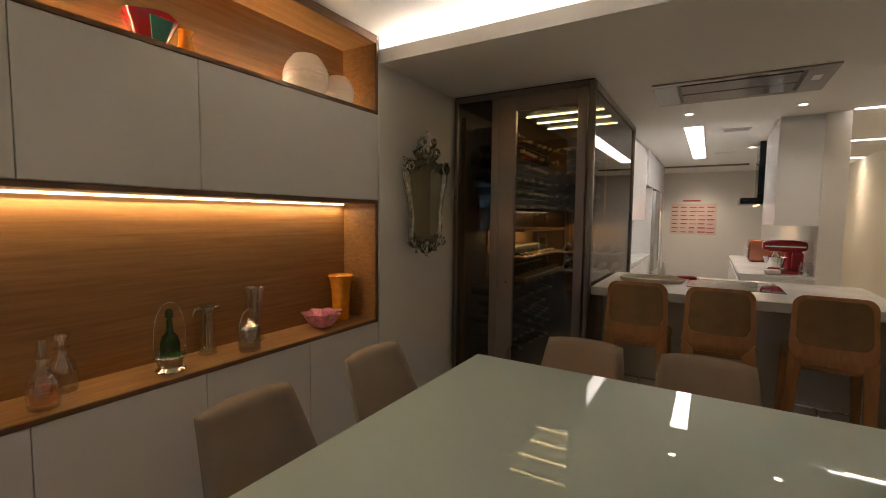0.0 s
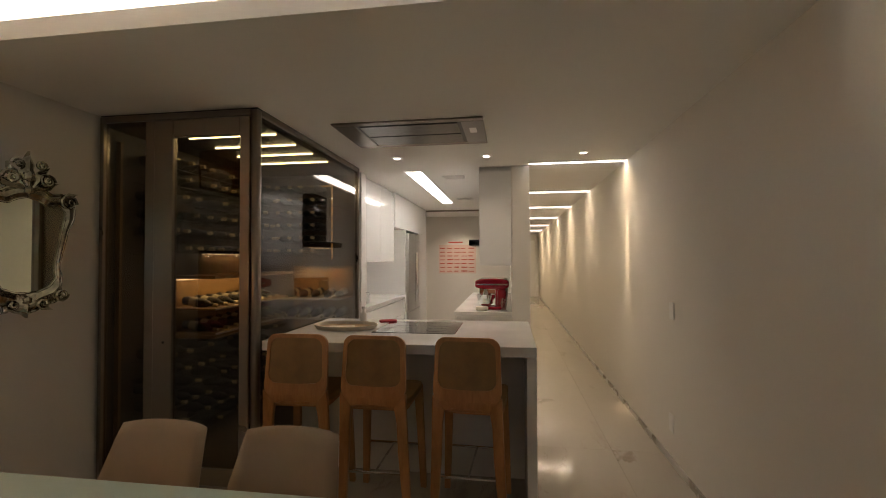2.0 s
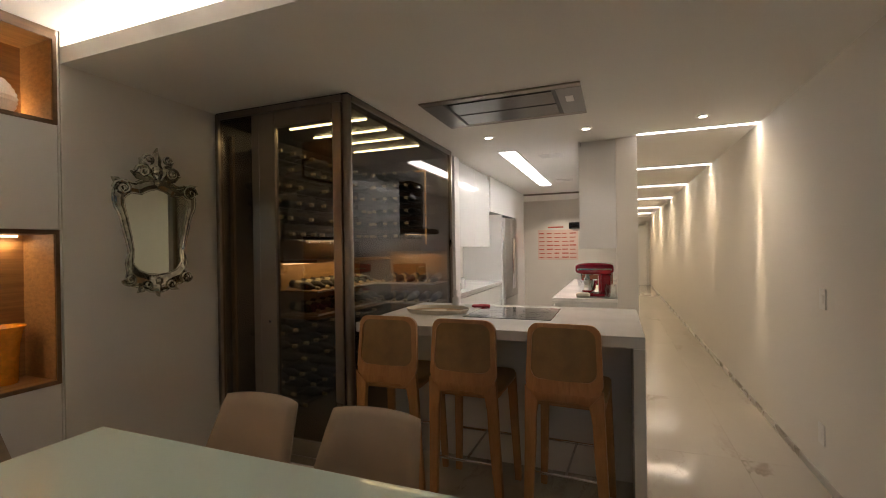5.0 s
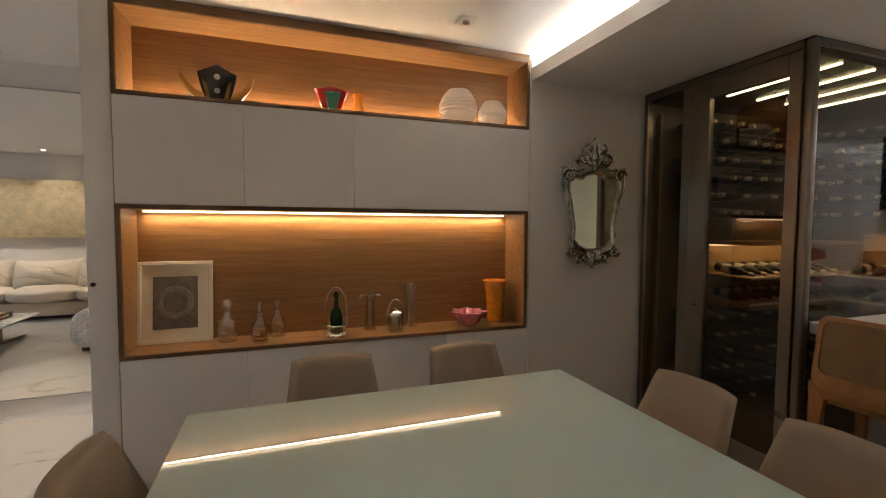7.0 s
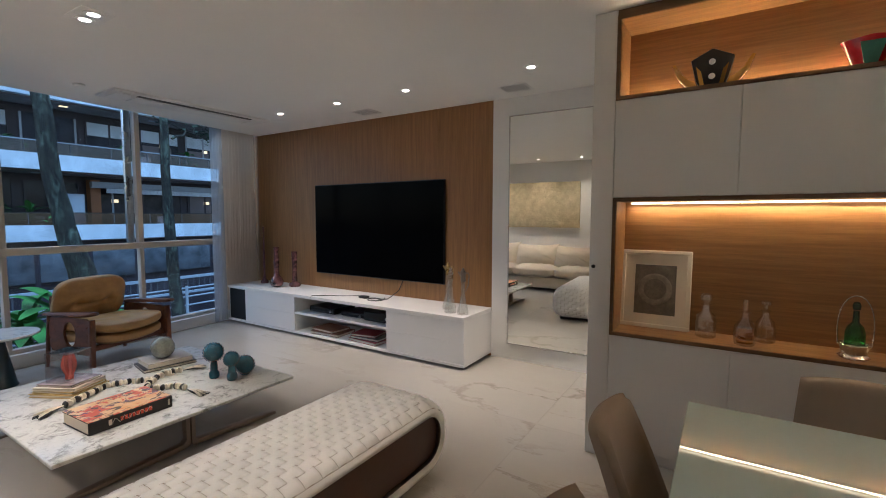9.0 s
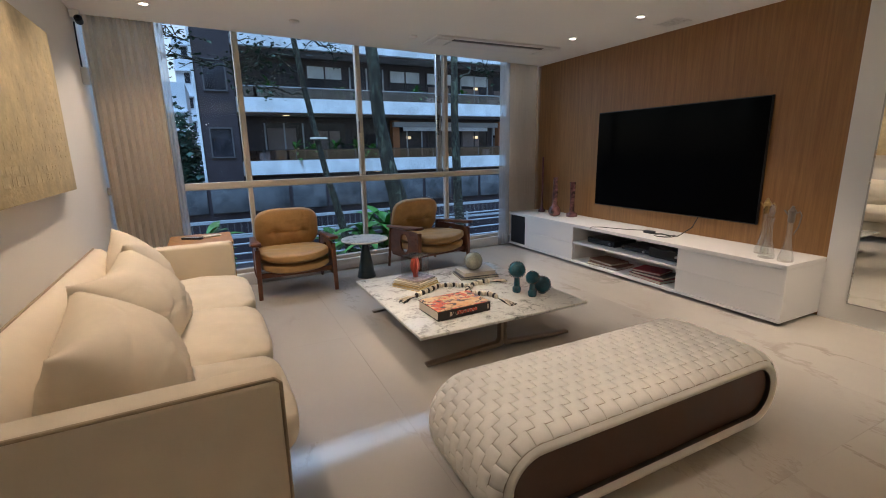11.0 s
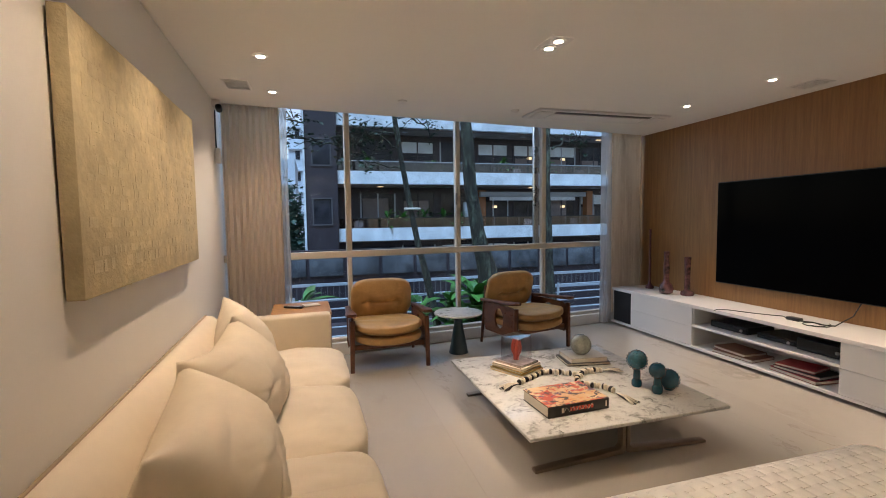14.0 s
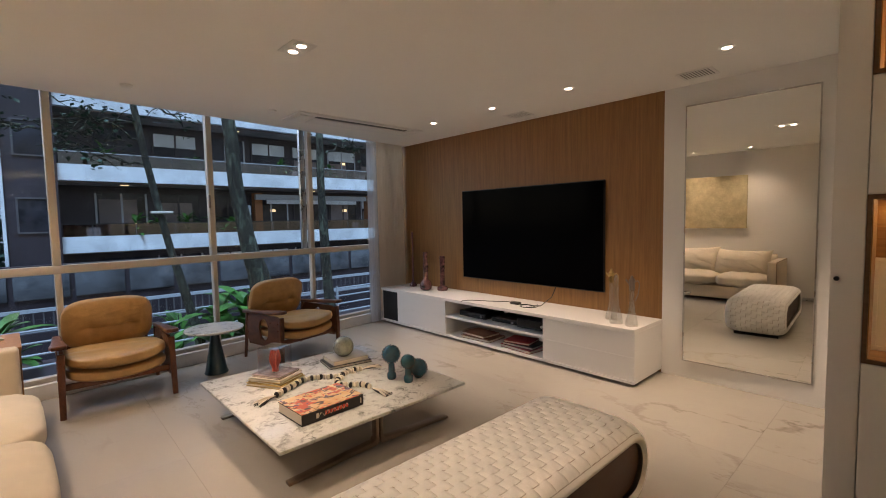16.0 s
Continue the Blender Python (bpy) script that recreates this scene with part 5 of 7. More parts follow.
M_COPPER = surface("copper_enamel", (0.36, 0.10, 0.05), 0.25, 0.5, vary=0.1, relief=0, coat=0.5)
toa = thing("toaster_oven", "copper-coloured counter oven under the hood", "oven", pose(0.92, 7.1, 0.909))
part("body", box(-0.17, -0.2, 0.012, 0.2, 0.2, 0.27, 0.02, 3), M_COPPER, toa)
part("door", box(-0.178, -0.18, 0.04, -0.1705, 0.09, 0.23, 0.003, 1), M_SCREEN, toa, "dark glass door")
part("handle", rod((-0.195, -0.17, 0.225), (-0.195, 0.08, 0.225), 0.006), M_CHROME, toa)
for z in (0.08, 0.14, 0.20):
    part("knob", lathe([(0.016, 0), (0.014, 0.016), (0.0, 0.017)], 14, m=pose(-0.17, 0.145, z, 0, -90, 0)), M_CHROME, toa)
for sy in (-0.16, 0.16):
    part("foot", box(-0.14, sy - 0.015, 0, 0.17, sy + 0.015, 0.0125), M_BLACK, toa)
M_REDM = surface("red_enamel", (0.36, 0.006, 0.018), 0.18, vary=0.1, relief=0, coat=0.8)
mxr = thing("stand_mixer", "glossy red stand mixer with a steel bowl", "mixer", pose(0.99, 5.66, 0.909, 0, 0, 180))
part("base", box(-0.12, -0.09, 0, 0.16, 0.09, 0.035, 0.015), M_REDM, mxr)
part("column", box(-0.12, -0.055, 0.035, -0.03, 0.055, 0.22, 0.03, 3), M_REDM, mxr)
part("head", cushion(0.36, 0.12, 0.12, 5, 10, 0.2, m=pose(0.03, 0, 0.27)), M_REDM, mxr, "rounded red motor head")
part("band", box(-0.13, -0.0615, 0.258, 0.19, 0.0615, 0.272, 0.002, 1), M_CHROME, mxr)
part("bowl", lathe([(0.04, 0.04), (0.075, 0.06), (0.095, 0.15), (0.098, 0.16), (0.092, 0.15), (0.07, 0.065), (0.0, 0.05)], 24, m=pose(0.10, 0, 0)), M_CHROME, mxr, "steel bowl")
part("whisk", lathe([(0.008, 0.22), (0.03, 0.17), (0.04, 0.12), (0.0, 0.09)], 10, m=pose(0.10, 0, 0)), M_STEEL, mxr)
bottle("glass_jar", [(0.05, 0), (0.055, 0.01), (0.055, 0.10), (0.045, 0.11), (0.045, 0.13), (0.0, 0.131)], M_CLEAR, "clear glass jar beside the mixer", 1.11, 5.50, 0.909, group="things on the worktop")
bottle("red_canister", [(0.06, 0), (0.064, 0.01), (0.064, 0.22), (0.05, 0.25), (0.02, 0.30), (0.0, 0.31)], M_REDM, "red enamel canister behind the mixer", 1.05, 5.85, 0.909, group="things on the worktop")
solo("butter_dish", cushion(0.13, 0.08, 0.05, 5, 8, 0.2), M_PAPER, "small cream dish on the worktop", "dish", pose(0.86, 5.50, 0.934))

# ---- kitchen ceiling light, wall chart ----
pn = thing("panel_light", "long white flush panel light on the kitchen ceiling", "light")
part("frame", box(0.03, 5.53, DROP - 0.008, 0.225, 8.28, DROP - 0.001, 0.002, 1), M_WHITE, pn)
part("diffuser", box(0.045, 5.55, DROP - 0.012, 0.21, 8.26, DROP - 0.0085, 0.001, 1), M_LEDW, pn, "bright white diffuser")
strip_lamp((0.128, 6.9, DROP - 0.03), (0.128, 6.9, 0), 2.7, 0.15, 6.5, WHITE, (0, 1, 0))
# Extra spot with no fitting, added to brighten the cream end wall
spot_lamp(0.1, 10.2, DROP - 0.02, 42, 125, WARM)
chart = thing("wall_chart", "pale paper chart with rows of red handwriting on the end wall", "poster")
part("sheet", box(-0.42, 10.792, 1.12, 0.42, 10.799, 1.76, 0.001, 1), surface("pale_pink_paper", (0.78, 0.60, 0.53), 0.8, vary=0.05, relief=0.05), chart)
M_REDINK = surface("red_ink", (0.55, 0.10, 0.07), 0.7, relief=0)
rnd = random.Random(4)
for r in range(7):
    for c in range(5):
        x0 = -0.39 + c * 0.16
        part("note", box(x0, 10.789, 1.16 + r * 0.085, x0 + 0.09 + 0.05 * rnd.random(), 10.7915, 1.175 + r * 0.085 + 0.012 * rnd.random()), M_REDINK, chart)
part("note", box(-0.2, 10.789, 1.80, 0.12, 10.7995, 1.83), M_REDINK, chart)
solo("track", box(-0.95, 9.42, DROP - 0.03, 0.84, 9.46, DROP - 0.001), M_BRONZE, "dark sliding door track on the ceiling", kind="structure")

for y, z, h in ((4.182, 1.08, 0.12), (4.222, 0.287, 0.12)):
    s = thing("wall_switch" if z > 0.5 else "wall_socket", "white rectangular plate on the long wall", "switch", pose(XE, y, z))
    part("plate", box(-0.008, -0.04, -h / 2, 0, 0.04, h / 2, 0.002, 1), M_WHITE, s)
    part("rocker", box(-0.011, -0.02, -0.025, -0.008, 0.02, 0.025, 0.001, 1), M_WHITE, s)

# ---- television wall ----
tv = thing("television", "very large flat black television on the timber wall, switched off", "television")
part("screen", box(-2.868, -3.86, 0.70, -2.862, -1.895, 1.81, 0.001, 1), M_TV, tv)
part("bezel", box(-2.895, -3.87, 0.69, -2.8685, -1.885, 1.82, 0.004, 1), M_BLACK, tv)
cb = thing("media_cabinet", "long low white media cabinet with an open shelf section", "cabinet")
FX, BX = -2.33, XTV + 0.001
part("top", box(BX, -5.0, 0.465, FX + 0.004, -1.335, 0.50, 0.002, 1), M_WHITE, cb)
part("bottom", box(BX, -5.0, 0.03, FX + 0.004, -1.335, 0.055, 0.002, 1), M_WHITE, cb)
part("plinth", box(BX, -4.99, 0, FX - 0.07, -1.40, 0.03), M_STEEL, cb)
for y in (-5.0, -4.63, -3.68, -2.25, -1.36):
    part("upright", box(BX, y, 0.056, FX - (0.02 if y in (-5.0, -1.36) else 0.021), y + 0.024, 0.464), M_WHITE, cb)
part("back_panel", box(BX, -4.975, 0.056, BX + 0.012, -1.365, 0.464), M_WHITE, cb)
part("shelf", box(BX + 0.013, -3.655, 0.262, FX - 0.005, -2.251, 0.286, 0.002, 1), M_WHITE, cb)
for y0, y1 in ((-4.62, -3.658), (-2.248, -1.337)):
    part("drawer", box(FX - 0.02, y0, 0.058, FX, y1, 0.2595, 0.001, 1), M_WHITE, cb)
    part("drawer", box(FX - 0.02, y0, 0.2610, FX, y1, 0.463, 0.001, 1), M_WHITE, cb)
part("side_panel", box(BX, -1.337, 0.056, FX, -1.334, 0.464), M_WHITE, cb)
M_CLOTH = surface("speaker_cloth", (0.012, 0.012, 0.014), 0.9, vary=0.2, fine=500, relief=0.3)
part("speaker_front", box(FX - 0.03, -4.975, 0.058, FX - 0.012, -4.632, 0.463, 0.003, 1), M_CLOTH, cb, "black speaker cloth")
for y, w, h, x in ((-3.32, 0.42, 0.07, -2.45), (-2.86, 0.36, 0.055, -2.48), (-2.46, 0.38, 0.11, -2.44)):
    r = thing("av_receiver", "flat black electronic box on the media shelf", "electronics", pose(x, y, 0.2865), "boxes on the media shelf")
    part("case", box(-0.34, -w / 2, 0.006, 0.0, w / 2, h, 0.004, 1), M_BLACK, r)
    part("front", box(0.0, -w / 2 + 0.01, 0.012, 0.006, w / 2 - 0.01, h - 0.008, 0.002, 1), M_SCREEN, r)
    part("knob", lathe([(0.014, 0), (0.013, 0.012), (0.0, 0.013)], 14, m=pose(0.006, w / 2 - 0.06, h / 2, 0, 90, 0)), M_STEEL, r)
    for sy in (-1, 1):
        part("foot", lathe([(0.014, 0), (0.014, 0.006), (0.0, 0.006)], 10, m=pose(-0.05, sy * (w / 2 - 0.05), 0)), M_BLACK, r)


def book(w, d, h, cover, m, label, spine=None, group="", name="book"):
    """A closed book: spine towards -x, w deep in x, d long in y."""
    t = thing(name, label, "book", m, group)
    part("cover", joined(box(-w / 2, -d / 2, 0, w / 2, d / 2, 0.004, 0.001, 1), joined(box(-w / 2, -d / 2, h - 0.004, w / 2, d / 2, h, 0.001, 1), box(-w / 2, -d / 2, 0.004, -w / 2 + 0.004, d / 2, h - 0.004))), cover, t)
    part("page_block", box(-w / 2 + 0.0045, -d / 2 + 0.005, 0.0042, w / 2 - 0.005, d / 2 - 0.005, h - 0.0042), M_PAPER, t)
    return t


M_BRNB = surface("brown_cover", (0.20, 0.075, 0.035), 0.5, vary=0.15)
M_REDB = surface("red_cover", (0.32, 0.012, 0.02), 0.45, vary=0.1)
M_GOLDB = surface("gold_cover", (0.46, 0.31, 0.09), 0.35, 0.4, vary=0.15)
M_GREYB = surface("grey_cover", (0.42, 0.39, 0.34), 0.5, vary=0.08)
M_BLKB = surface("black_cover", (0.02, 0.017, 0.015), 0.4, vary=0.2)
book(0.30, 0.42, 0.03, M_BRNB, pose(-2.52, -3.22, 0.0555, 0, 0, 4), "large brown bound book lying on the lower shelf", group="books on the media shelf")
book(0.27, 0.36, 0.028, M_BRNB, pose(-2.53, -3.26, 0.086, 0, 0, -3), "brown bound book on top of another", group="books on the media shelf")
book(0.30, 0.42, 0.032, M_REDB, pose(-2.52, -2.62, 0.0555, 0, 0, -5), "large red book lying on the lower shelf", group="books on the media shelf")
book(0.28, 0.38, 0.026, M_BLKB, pose(-2.53, -2.62, 0.088, 0, 0, 3), "black book on top of a red one", group="books on the media shelf")
book(0.25, 0.30, 0.024, M_REDB, pose(-2.53, -2.66, 0.1145, 0, 0, 10), "small red book on top of the pile", group="books on the media shelf")
M_PURPLE = surface("purple_glass", (0.13, 0.045, 0.06), 0.12, vary=0.3, relief=0, coat=0.7, space="object")
M_CAMEO = surface("cameo_glass", (0.17, 0.07, 0.07), 0.2, vary=0.95, big=16, fine=30, relief=0, coat=0.6, space="object")
M_CAMEOL = surface("pale_cameo_glass", (0.45, 0.36, 0.34), 0.2, vary=0.5, big=12, fine=30, relief=0, coat=0.6, space="object")
VG = "art glass vases"
bottle("stem_vase", [(0.05, 0), (0.055, 0.008), (0.05, 0.03), (0.022, 0.06), (0.013, 0.12), (0.011, 0.60), (0.014, 0.78), (0.012, 0.78), (0.0, 0.5)], M_PURPLE, "very thin tall purple glass vase on the media cabinet", -2.70, -4.72, 0.501, group=VG)
bottle("bulb_vase", [(0.04, 0), (0.076, 0.02), (0.086, 0.065), (0.068, 0.115), (0.036, 0.15), (0.030, 0.21), (0.036, 0.32), (0.028, 0.44), (0.032, 0.52), (0.028, 0.52), (0.0, 0.4)], M_CAMEO, "tall cameo glass vase with a round purple foot", -2.58, -4.30, 0.501, group=VG)
bottle("cameo_vase", [(0.07, 0), (0.076, 0.02), (0.068, 0.045), (0.034, 0.06), (0.030, 0.22), (0.038, 0.46), (0.034, 0.46), (0.0, 0.35)], M_CAMEO, "tall dark red cameo glass vase", -2.73, -4.13, 0.501, group=VG)
M_GILT = surface("gilt_metal", (0.55, 0.38, 0.16), 0.28, 1.0, vary=0.15, relief=0.1)


def carafe(x, y, metal, h, label):
    t = bottle("wine_carafe", [(0.05, 0), (0.054, 0.006), (0.052, 0.03), (0.030, 0.12), (0.020, 0.20), (0.019, h - 0.10), (0.0, h - 0.10)], M_CLEAR, label, x, y, 0.501, group="claret jugs on the media cabinet")
    part("collar", lathe([(0.021, h - 0.13), (0.024, h - 0.11), (0.022, h - 0.06), (0.027, h - 0.04), (0.012, h - 0.02), (0.010, h - 0.005), (0.0, h)], 18), metal, t, "metal collar and lid")
    part("spout", tube([(0, -0.02, h - 0.08), (0, -0.045, h - 0.05), (0, -0.055, h - 0.04)], 0.007, 8), metal, t)
    part("handle", tube([(0, 0.02, h - 0.06), (0, 0.05, h - 0.04), (0, 0.066, h - 0.07), (0, 0.055, h - 0.16), (0, 0.028, h - 0.22)], 0.005, 8), metal, t)


carafe(-2.60, -1.675, M_GILT, 0.47, "clear glass claret jug with a gilt collar")
bottle("wine_carafe", [(0.055, 0), (0.058, 0.006), (0.05, 0.06), (0.026, 0.17), (0.020, 0.28), (0.028, 0.33), (0.0, 0.332)], M_CLEAR, "clear cut glass carafe with a pointed stopper", -2.47, -1.565, 0.501, stopper=[(0.0, 0.333), (0.016, 0.34), (0.024, 0.375), (0.014, 0.43), (0.0, 0.44)], group="claret jugs on the media cabinet")
carafe(-2.46, -1.42, M_BRONZE, 0.44, "clear glass claret jug with a dark metal handle")
cord = thing("power_cord", "thin black cable with a plug box lying on the cabinet", "cable")
pts = [(-2.885, -2.45, 0.70), (-2.84, -2.48, 0.58), (-2.74, -2.52, 0.515), (-2.66, -2.50, 0.506), (-2.60, -2.58, 0.506), (-2.64, -2.66, 0.506), (-2.58, -2.72, 0.506)]
part("cable", tube(pts, 0.005, 8), M_BLACK, cord)
part("adapter", box(-2.61, -2.83, 0.501, -2.55, -2.72, 0.53, 0.005), M_BLACK, cord)
part("cable", tube([(-2.58, -2.83, 0.506), (-2.64, -2.92, 0.506), (-2.56, -3.02, 0.506), (-2.50, -3.12, 0.506), (-2.42, -3.30, 0.506), (-2.34, -3.36, 0.506), (-2.318, -3.37, 0.49)], 0.004, 8), M_BLACK, cord)
part("cable", tube([(-2.55 + 0.05 * math.cos(0.7 * k) * (1 + 0.1 * k), -2.58 + 0.05 * math.sin(0.7 * k) * (1 + 0.1 * k), 0.506 + 0.0006 * k) for k in range(14)], 0.004, 8), M_BLACK, cord)

mp = thing("tall_mirror", "tall frameless mirror set in the white wall", "mirror", pose(XTV + 0.022, -0.695, 0, 0, 0, 1.7) @ pose(-XTV, 0.695, 0))
part("glass", box(XTV + 0.002, -1.135, 0.175, XTV + 0.006, -0.255, 2.375), M_MIRROR, mp, smooth=False)
b = box(XTV, -1.145, 0.165, XTV + 0.009, -0.245, 0.175)
for a in ((XTV, -1.145, 2.375, XTV + 0.009, -0.245, 2.385), (XTV, -1.145, 0.175, XTV + 0.009, -1.135, 2.375), (XTV, -0.255, 0.175, XTV + 0.009, -0.245, 2.375)):
    box(*a, bm=b)
part("edge_trim", b, M_STEEL, mp)

# ---- sofa ----
sf = thing("sofa", "long three-seat cream linen sofa along the wall", "sofa", EK)
AY0, AY1 = -0.955, -3.64
part("base", box(1.36, AY1 + 0.02, 0.05, 2.24, AY0 - 0.02, 0.26, 0.03), M_LINEN, sf)
for y in (AY0 - 0.08, AY1 + 0.08):
    for x in (1.42, 2.18):
        part("foot", box(x - 0.03, y - 0.03, 0, x + 0.03, y + 0.03, 0.05, 0.004, 1), M_BLACK, sf)
for y0, y1 in ((AY0 - 0.13, AY0), (AY1, AY1 + 0.13)):
    part("arm", box(1.325, y0, 0.07, 2.25, y1, 0.70, 0.028, 4), M_LINEN, sf)
part("back", extruded([(2.255, 0.2), (2.255, 0.742), (2.235, 0.755), (2.19, 0.750), (2.13, 0.70), (2.08, 0.62), (2.05, 0.50), (2.03, 0.2)], AY0 - AY1 - 0.262, "y", 0.02, m=pose(0, AY1 + 0.131, 0), seg=3), M_LINEN, sf, angle=60)
M_PIPE = surface("cream_piping", (0.34, 0.26, 0.17), 0.85, vary=0.06, fine=400)
for y in (AY0 - 0.008,):
    part("piping", tube([(2.24, y, 0.692), (1.35, y, 0.692), (1.333, y, 0.675), (1.333, y, 0.10)], 0.007, 8), M_PIPE, sf)
part("piping", tube([(2.235, AY1 + 0.14, 0.755), (2.235, AY0 - 0.14, 0.755)], 0.007, 8), M_PIPE, sf)
ys = (-1.09, -1.80, -2.64, -3.505)
for k, (a, c) in enumerate(zip(ys, ys[1:])):
    part("seat_cushion", cushion(0.88, a - c + 0.025, 0.26, 5, 28, 0.40, 0.014, 3.0 * k + 1, m=pose(1.685, (a + c) / 2, 0.365)), M_LINEN, sf, angle=120)


def pillow(x, y, z, w, h, d, seed, tilt, yaw):
    """A loose pillow cover with pinched corners, full below and slack above, creased across the front."""
    m = EK @ pose(x, y, z) @ pose(0, 0, 0, 0, 0, yaw) @ pose(0, 0, 0, 0, tilt, 0) @ pose(0, 0, 0, 90, 0, 90)
    b = bmesh.new()
    n = 64
    sheets = []
    for side in (1, -1):
        grid = []
        for j in range(n + 1):
            q = -1 + 2 * j / n
            row = []
            for i in range(n + 1):
                u = -1 + 2 * i / n
                full = max(0.0, (1 - abs(u) ** 3.4) * (1 - abs(q) ** (2.2 if q > 0 else 4.5))) ** 0.5
                th = d / 2 * full * (1.0 - 0.34 * max(0.0, q))
                px = u * w / 2 * (1 - 0.06 * (1 - q * q) * abs(u) - 0.16 * max(0.0, -q) ** 3 * u * u)
                pz = q * h / 2 * (1 - 0.13 * (1 - u * u) * abs(q) * (1.3 if q > 0 else 0.5))
                # long folds that run from the corners over the front, and short gathers by the seams
                a = noise.noise(Vector((u * 1.3 + q * 2.6 + seed, q * 0.6 - u * 1.3, seed)))
                c = noise.noise(Vector((u * 2.2 - q * 2.6 + seed, q * 1.5 + u * 1.2, seed + 9)))
                g = noise.noise(Vector((u * 9.0 + seed, q * 2.0, seed + 4)))
                seam = max(abs(u), abs(q)) ** 6
                low = 0.35 + 0.65 * max(0.0, min(1.0, 0.6 - q))
                fold = 0.018 * a - (0.3 + 0.7 * abs(u)) * (0.021 * max(0.0, math.sin(9 * (0.5 * u + q) + 4 * a + seed)) ** 4 + 0.012 * max(0.0, math.sin(14 * (q - 0.35 * u) + 5 * c)) ** 4)
                th = max(0.0, th + full * low * fold + 0.008 * seam * g * full)
                slump = -0.05 * max(0.0, q - 0.1) ** 2 * (1 - u * u)
                row.append(b.verts.new((px, pz + 0.4 * slump, side * th + slump)))
            grid.append(row)
        for j in range(n):
            for i in range(n):
                k = (grid[j][i], grid[j][i + 1], grid[j + 1][i + 1], grid[j + 1][i])
                b.faces.new(k if side > 0 else k[::-1])
        sheets.append(grid)
    bmesh.ops.remove_doubles(b, verts=b.verts[:], dist=1e-5)
    return solo("back_pillow", b, M_LINEN, "big soft cream linen pillow leaning on the sofa back", "cushion", m, "pillows on the sofa", angle=140)


pillow(1.875, -1.53, 0.60, 0.84, 0.54, 0.47, 2.3, 25, 7)
pillow(1.89, -2.31, 0.615, 0.88, 0.56, 0.45, 7.1, 23, -6)
pillow(1.935, -3.07, 0.635, 0.80, 0.56, 0.36, 12.7, 18, 12)

pt = thing("relief_painting", "wide cream textured relief canvas hung above the sofa", "painting", EK)
M_RELIEF = surface("cream_relief", (0.58, 0.48, 0.29), 0.8, vary=0.2, big=7, fine=34, relief=0.7, depth=0.006)
PY0, PY1, PZ0, PZ1 = -3.23, -1.545, 1.20, 2.14
part("canvas", box(2.207, PY0, PZ0, 2.262, PY1, PZ1, 0.004, 2), M_RELIEF, pt)
rnd = random.Random(11)
rel = bmesh.new()
z = PZ0 + 0.08
while z < PZ1 - 0.12:
    h = rnd.uniform(0.02, 0.07)
    y = PY0 + 0.07
    while y < PY1 - 0.10:
        w = rnd.uniform(0.012, 0.09)
        if rnd.random() < 0.72:
            d = rnd.uniform(0.0003, 0.0009)
            box(2.207 - d, y, z, 2.208, min(y + w, PY1 - 0.06), min(z + h, PZ1 - 0.06), bm=rel)
        y += w + rnd.uniform(0.004, 0.05)
    z += h + rnd.uniform(0.004, 0.03)
tagged(part("relief", rel, M_RELIEF, pt, smooth=False), kind="stuff")

bt = thing("side_table", "plain light wooden box table beside the sofa", "table", EK)
part("top", box(1.31, -4.22, 0.655, 1.80, -3.66, 0.68, 0.003, 1), M_STOOL, bt)
for x in (1.315, 1.77):
    part("side", box(x, -4.21, 0, x + 0.025, -3.67, 0.654, 0.002, 1), M_STOOL, bt)
part("back", box(1.341, -4.21, 0.05, 1.769, -4.19, 0.654), M_STOOL, bt)
rc = thing("remote_control", "slim black remote control on the wooden side table", "remote", EK @ pose(1.62, -3.95, 0.681, 0, 0, 60))
part("body", box(-0.02, -0.09, 0, 0.02, 0.09, 0.018, 0.006), M_BLACK, rc)
part("keypad", box(-0.014, -0.06, 0.018, 0.014, 0.06, 0.0195, 0.001, 1), M_STEEL, rc)
solo("note_pad", box(-0.07, -0.05, 0, 0.07, 0.05, 0.012, 0.002, 1), M_PAPER, "small white pad on the wooden side table", "paper", EK @ pose(1.47, -4.02, 0.681, 0, 0, 15))

# ---- woven bench ----
ot = thing("woven_bench", "long rounded bench wrapped in white woven leather", "bench", pose(-0.085, -0.92, 0))
LX, HZ, RR = 0.85, 0.452, 0.213     # half length, height, end radius


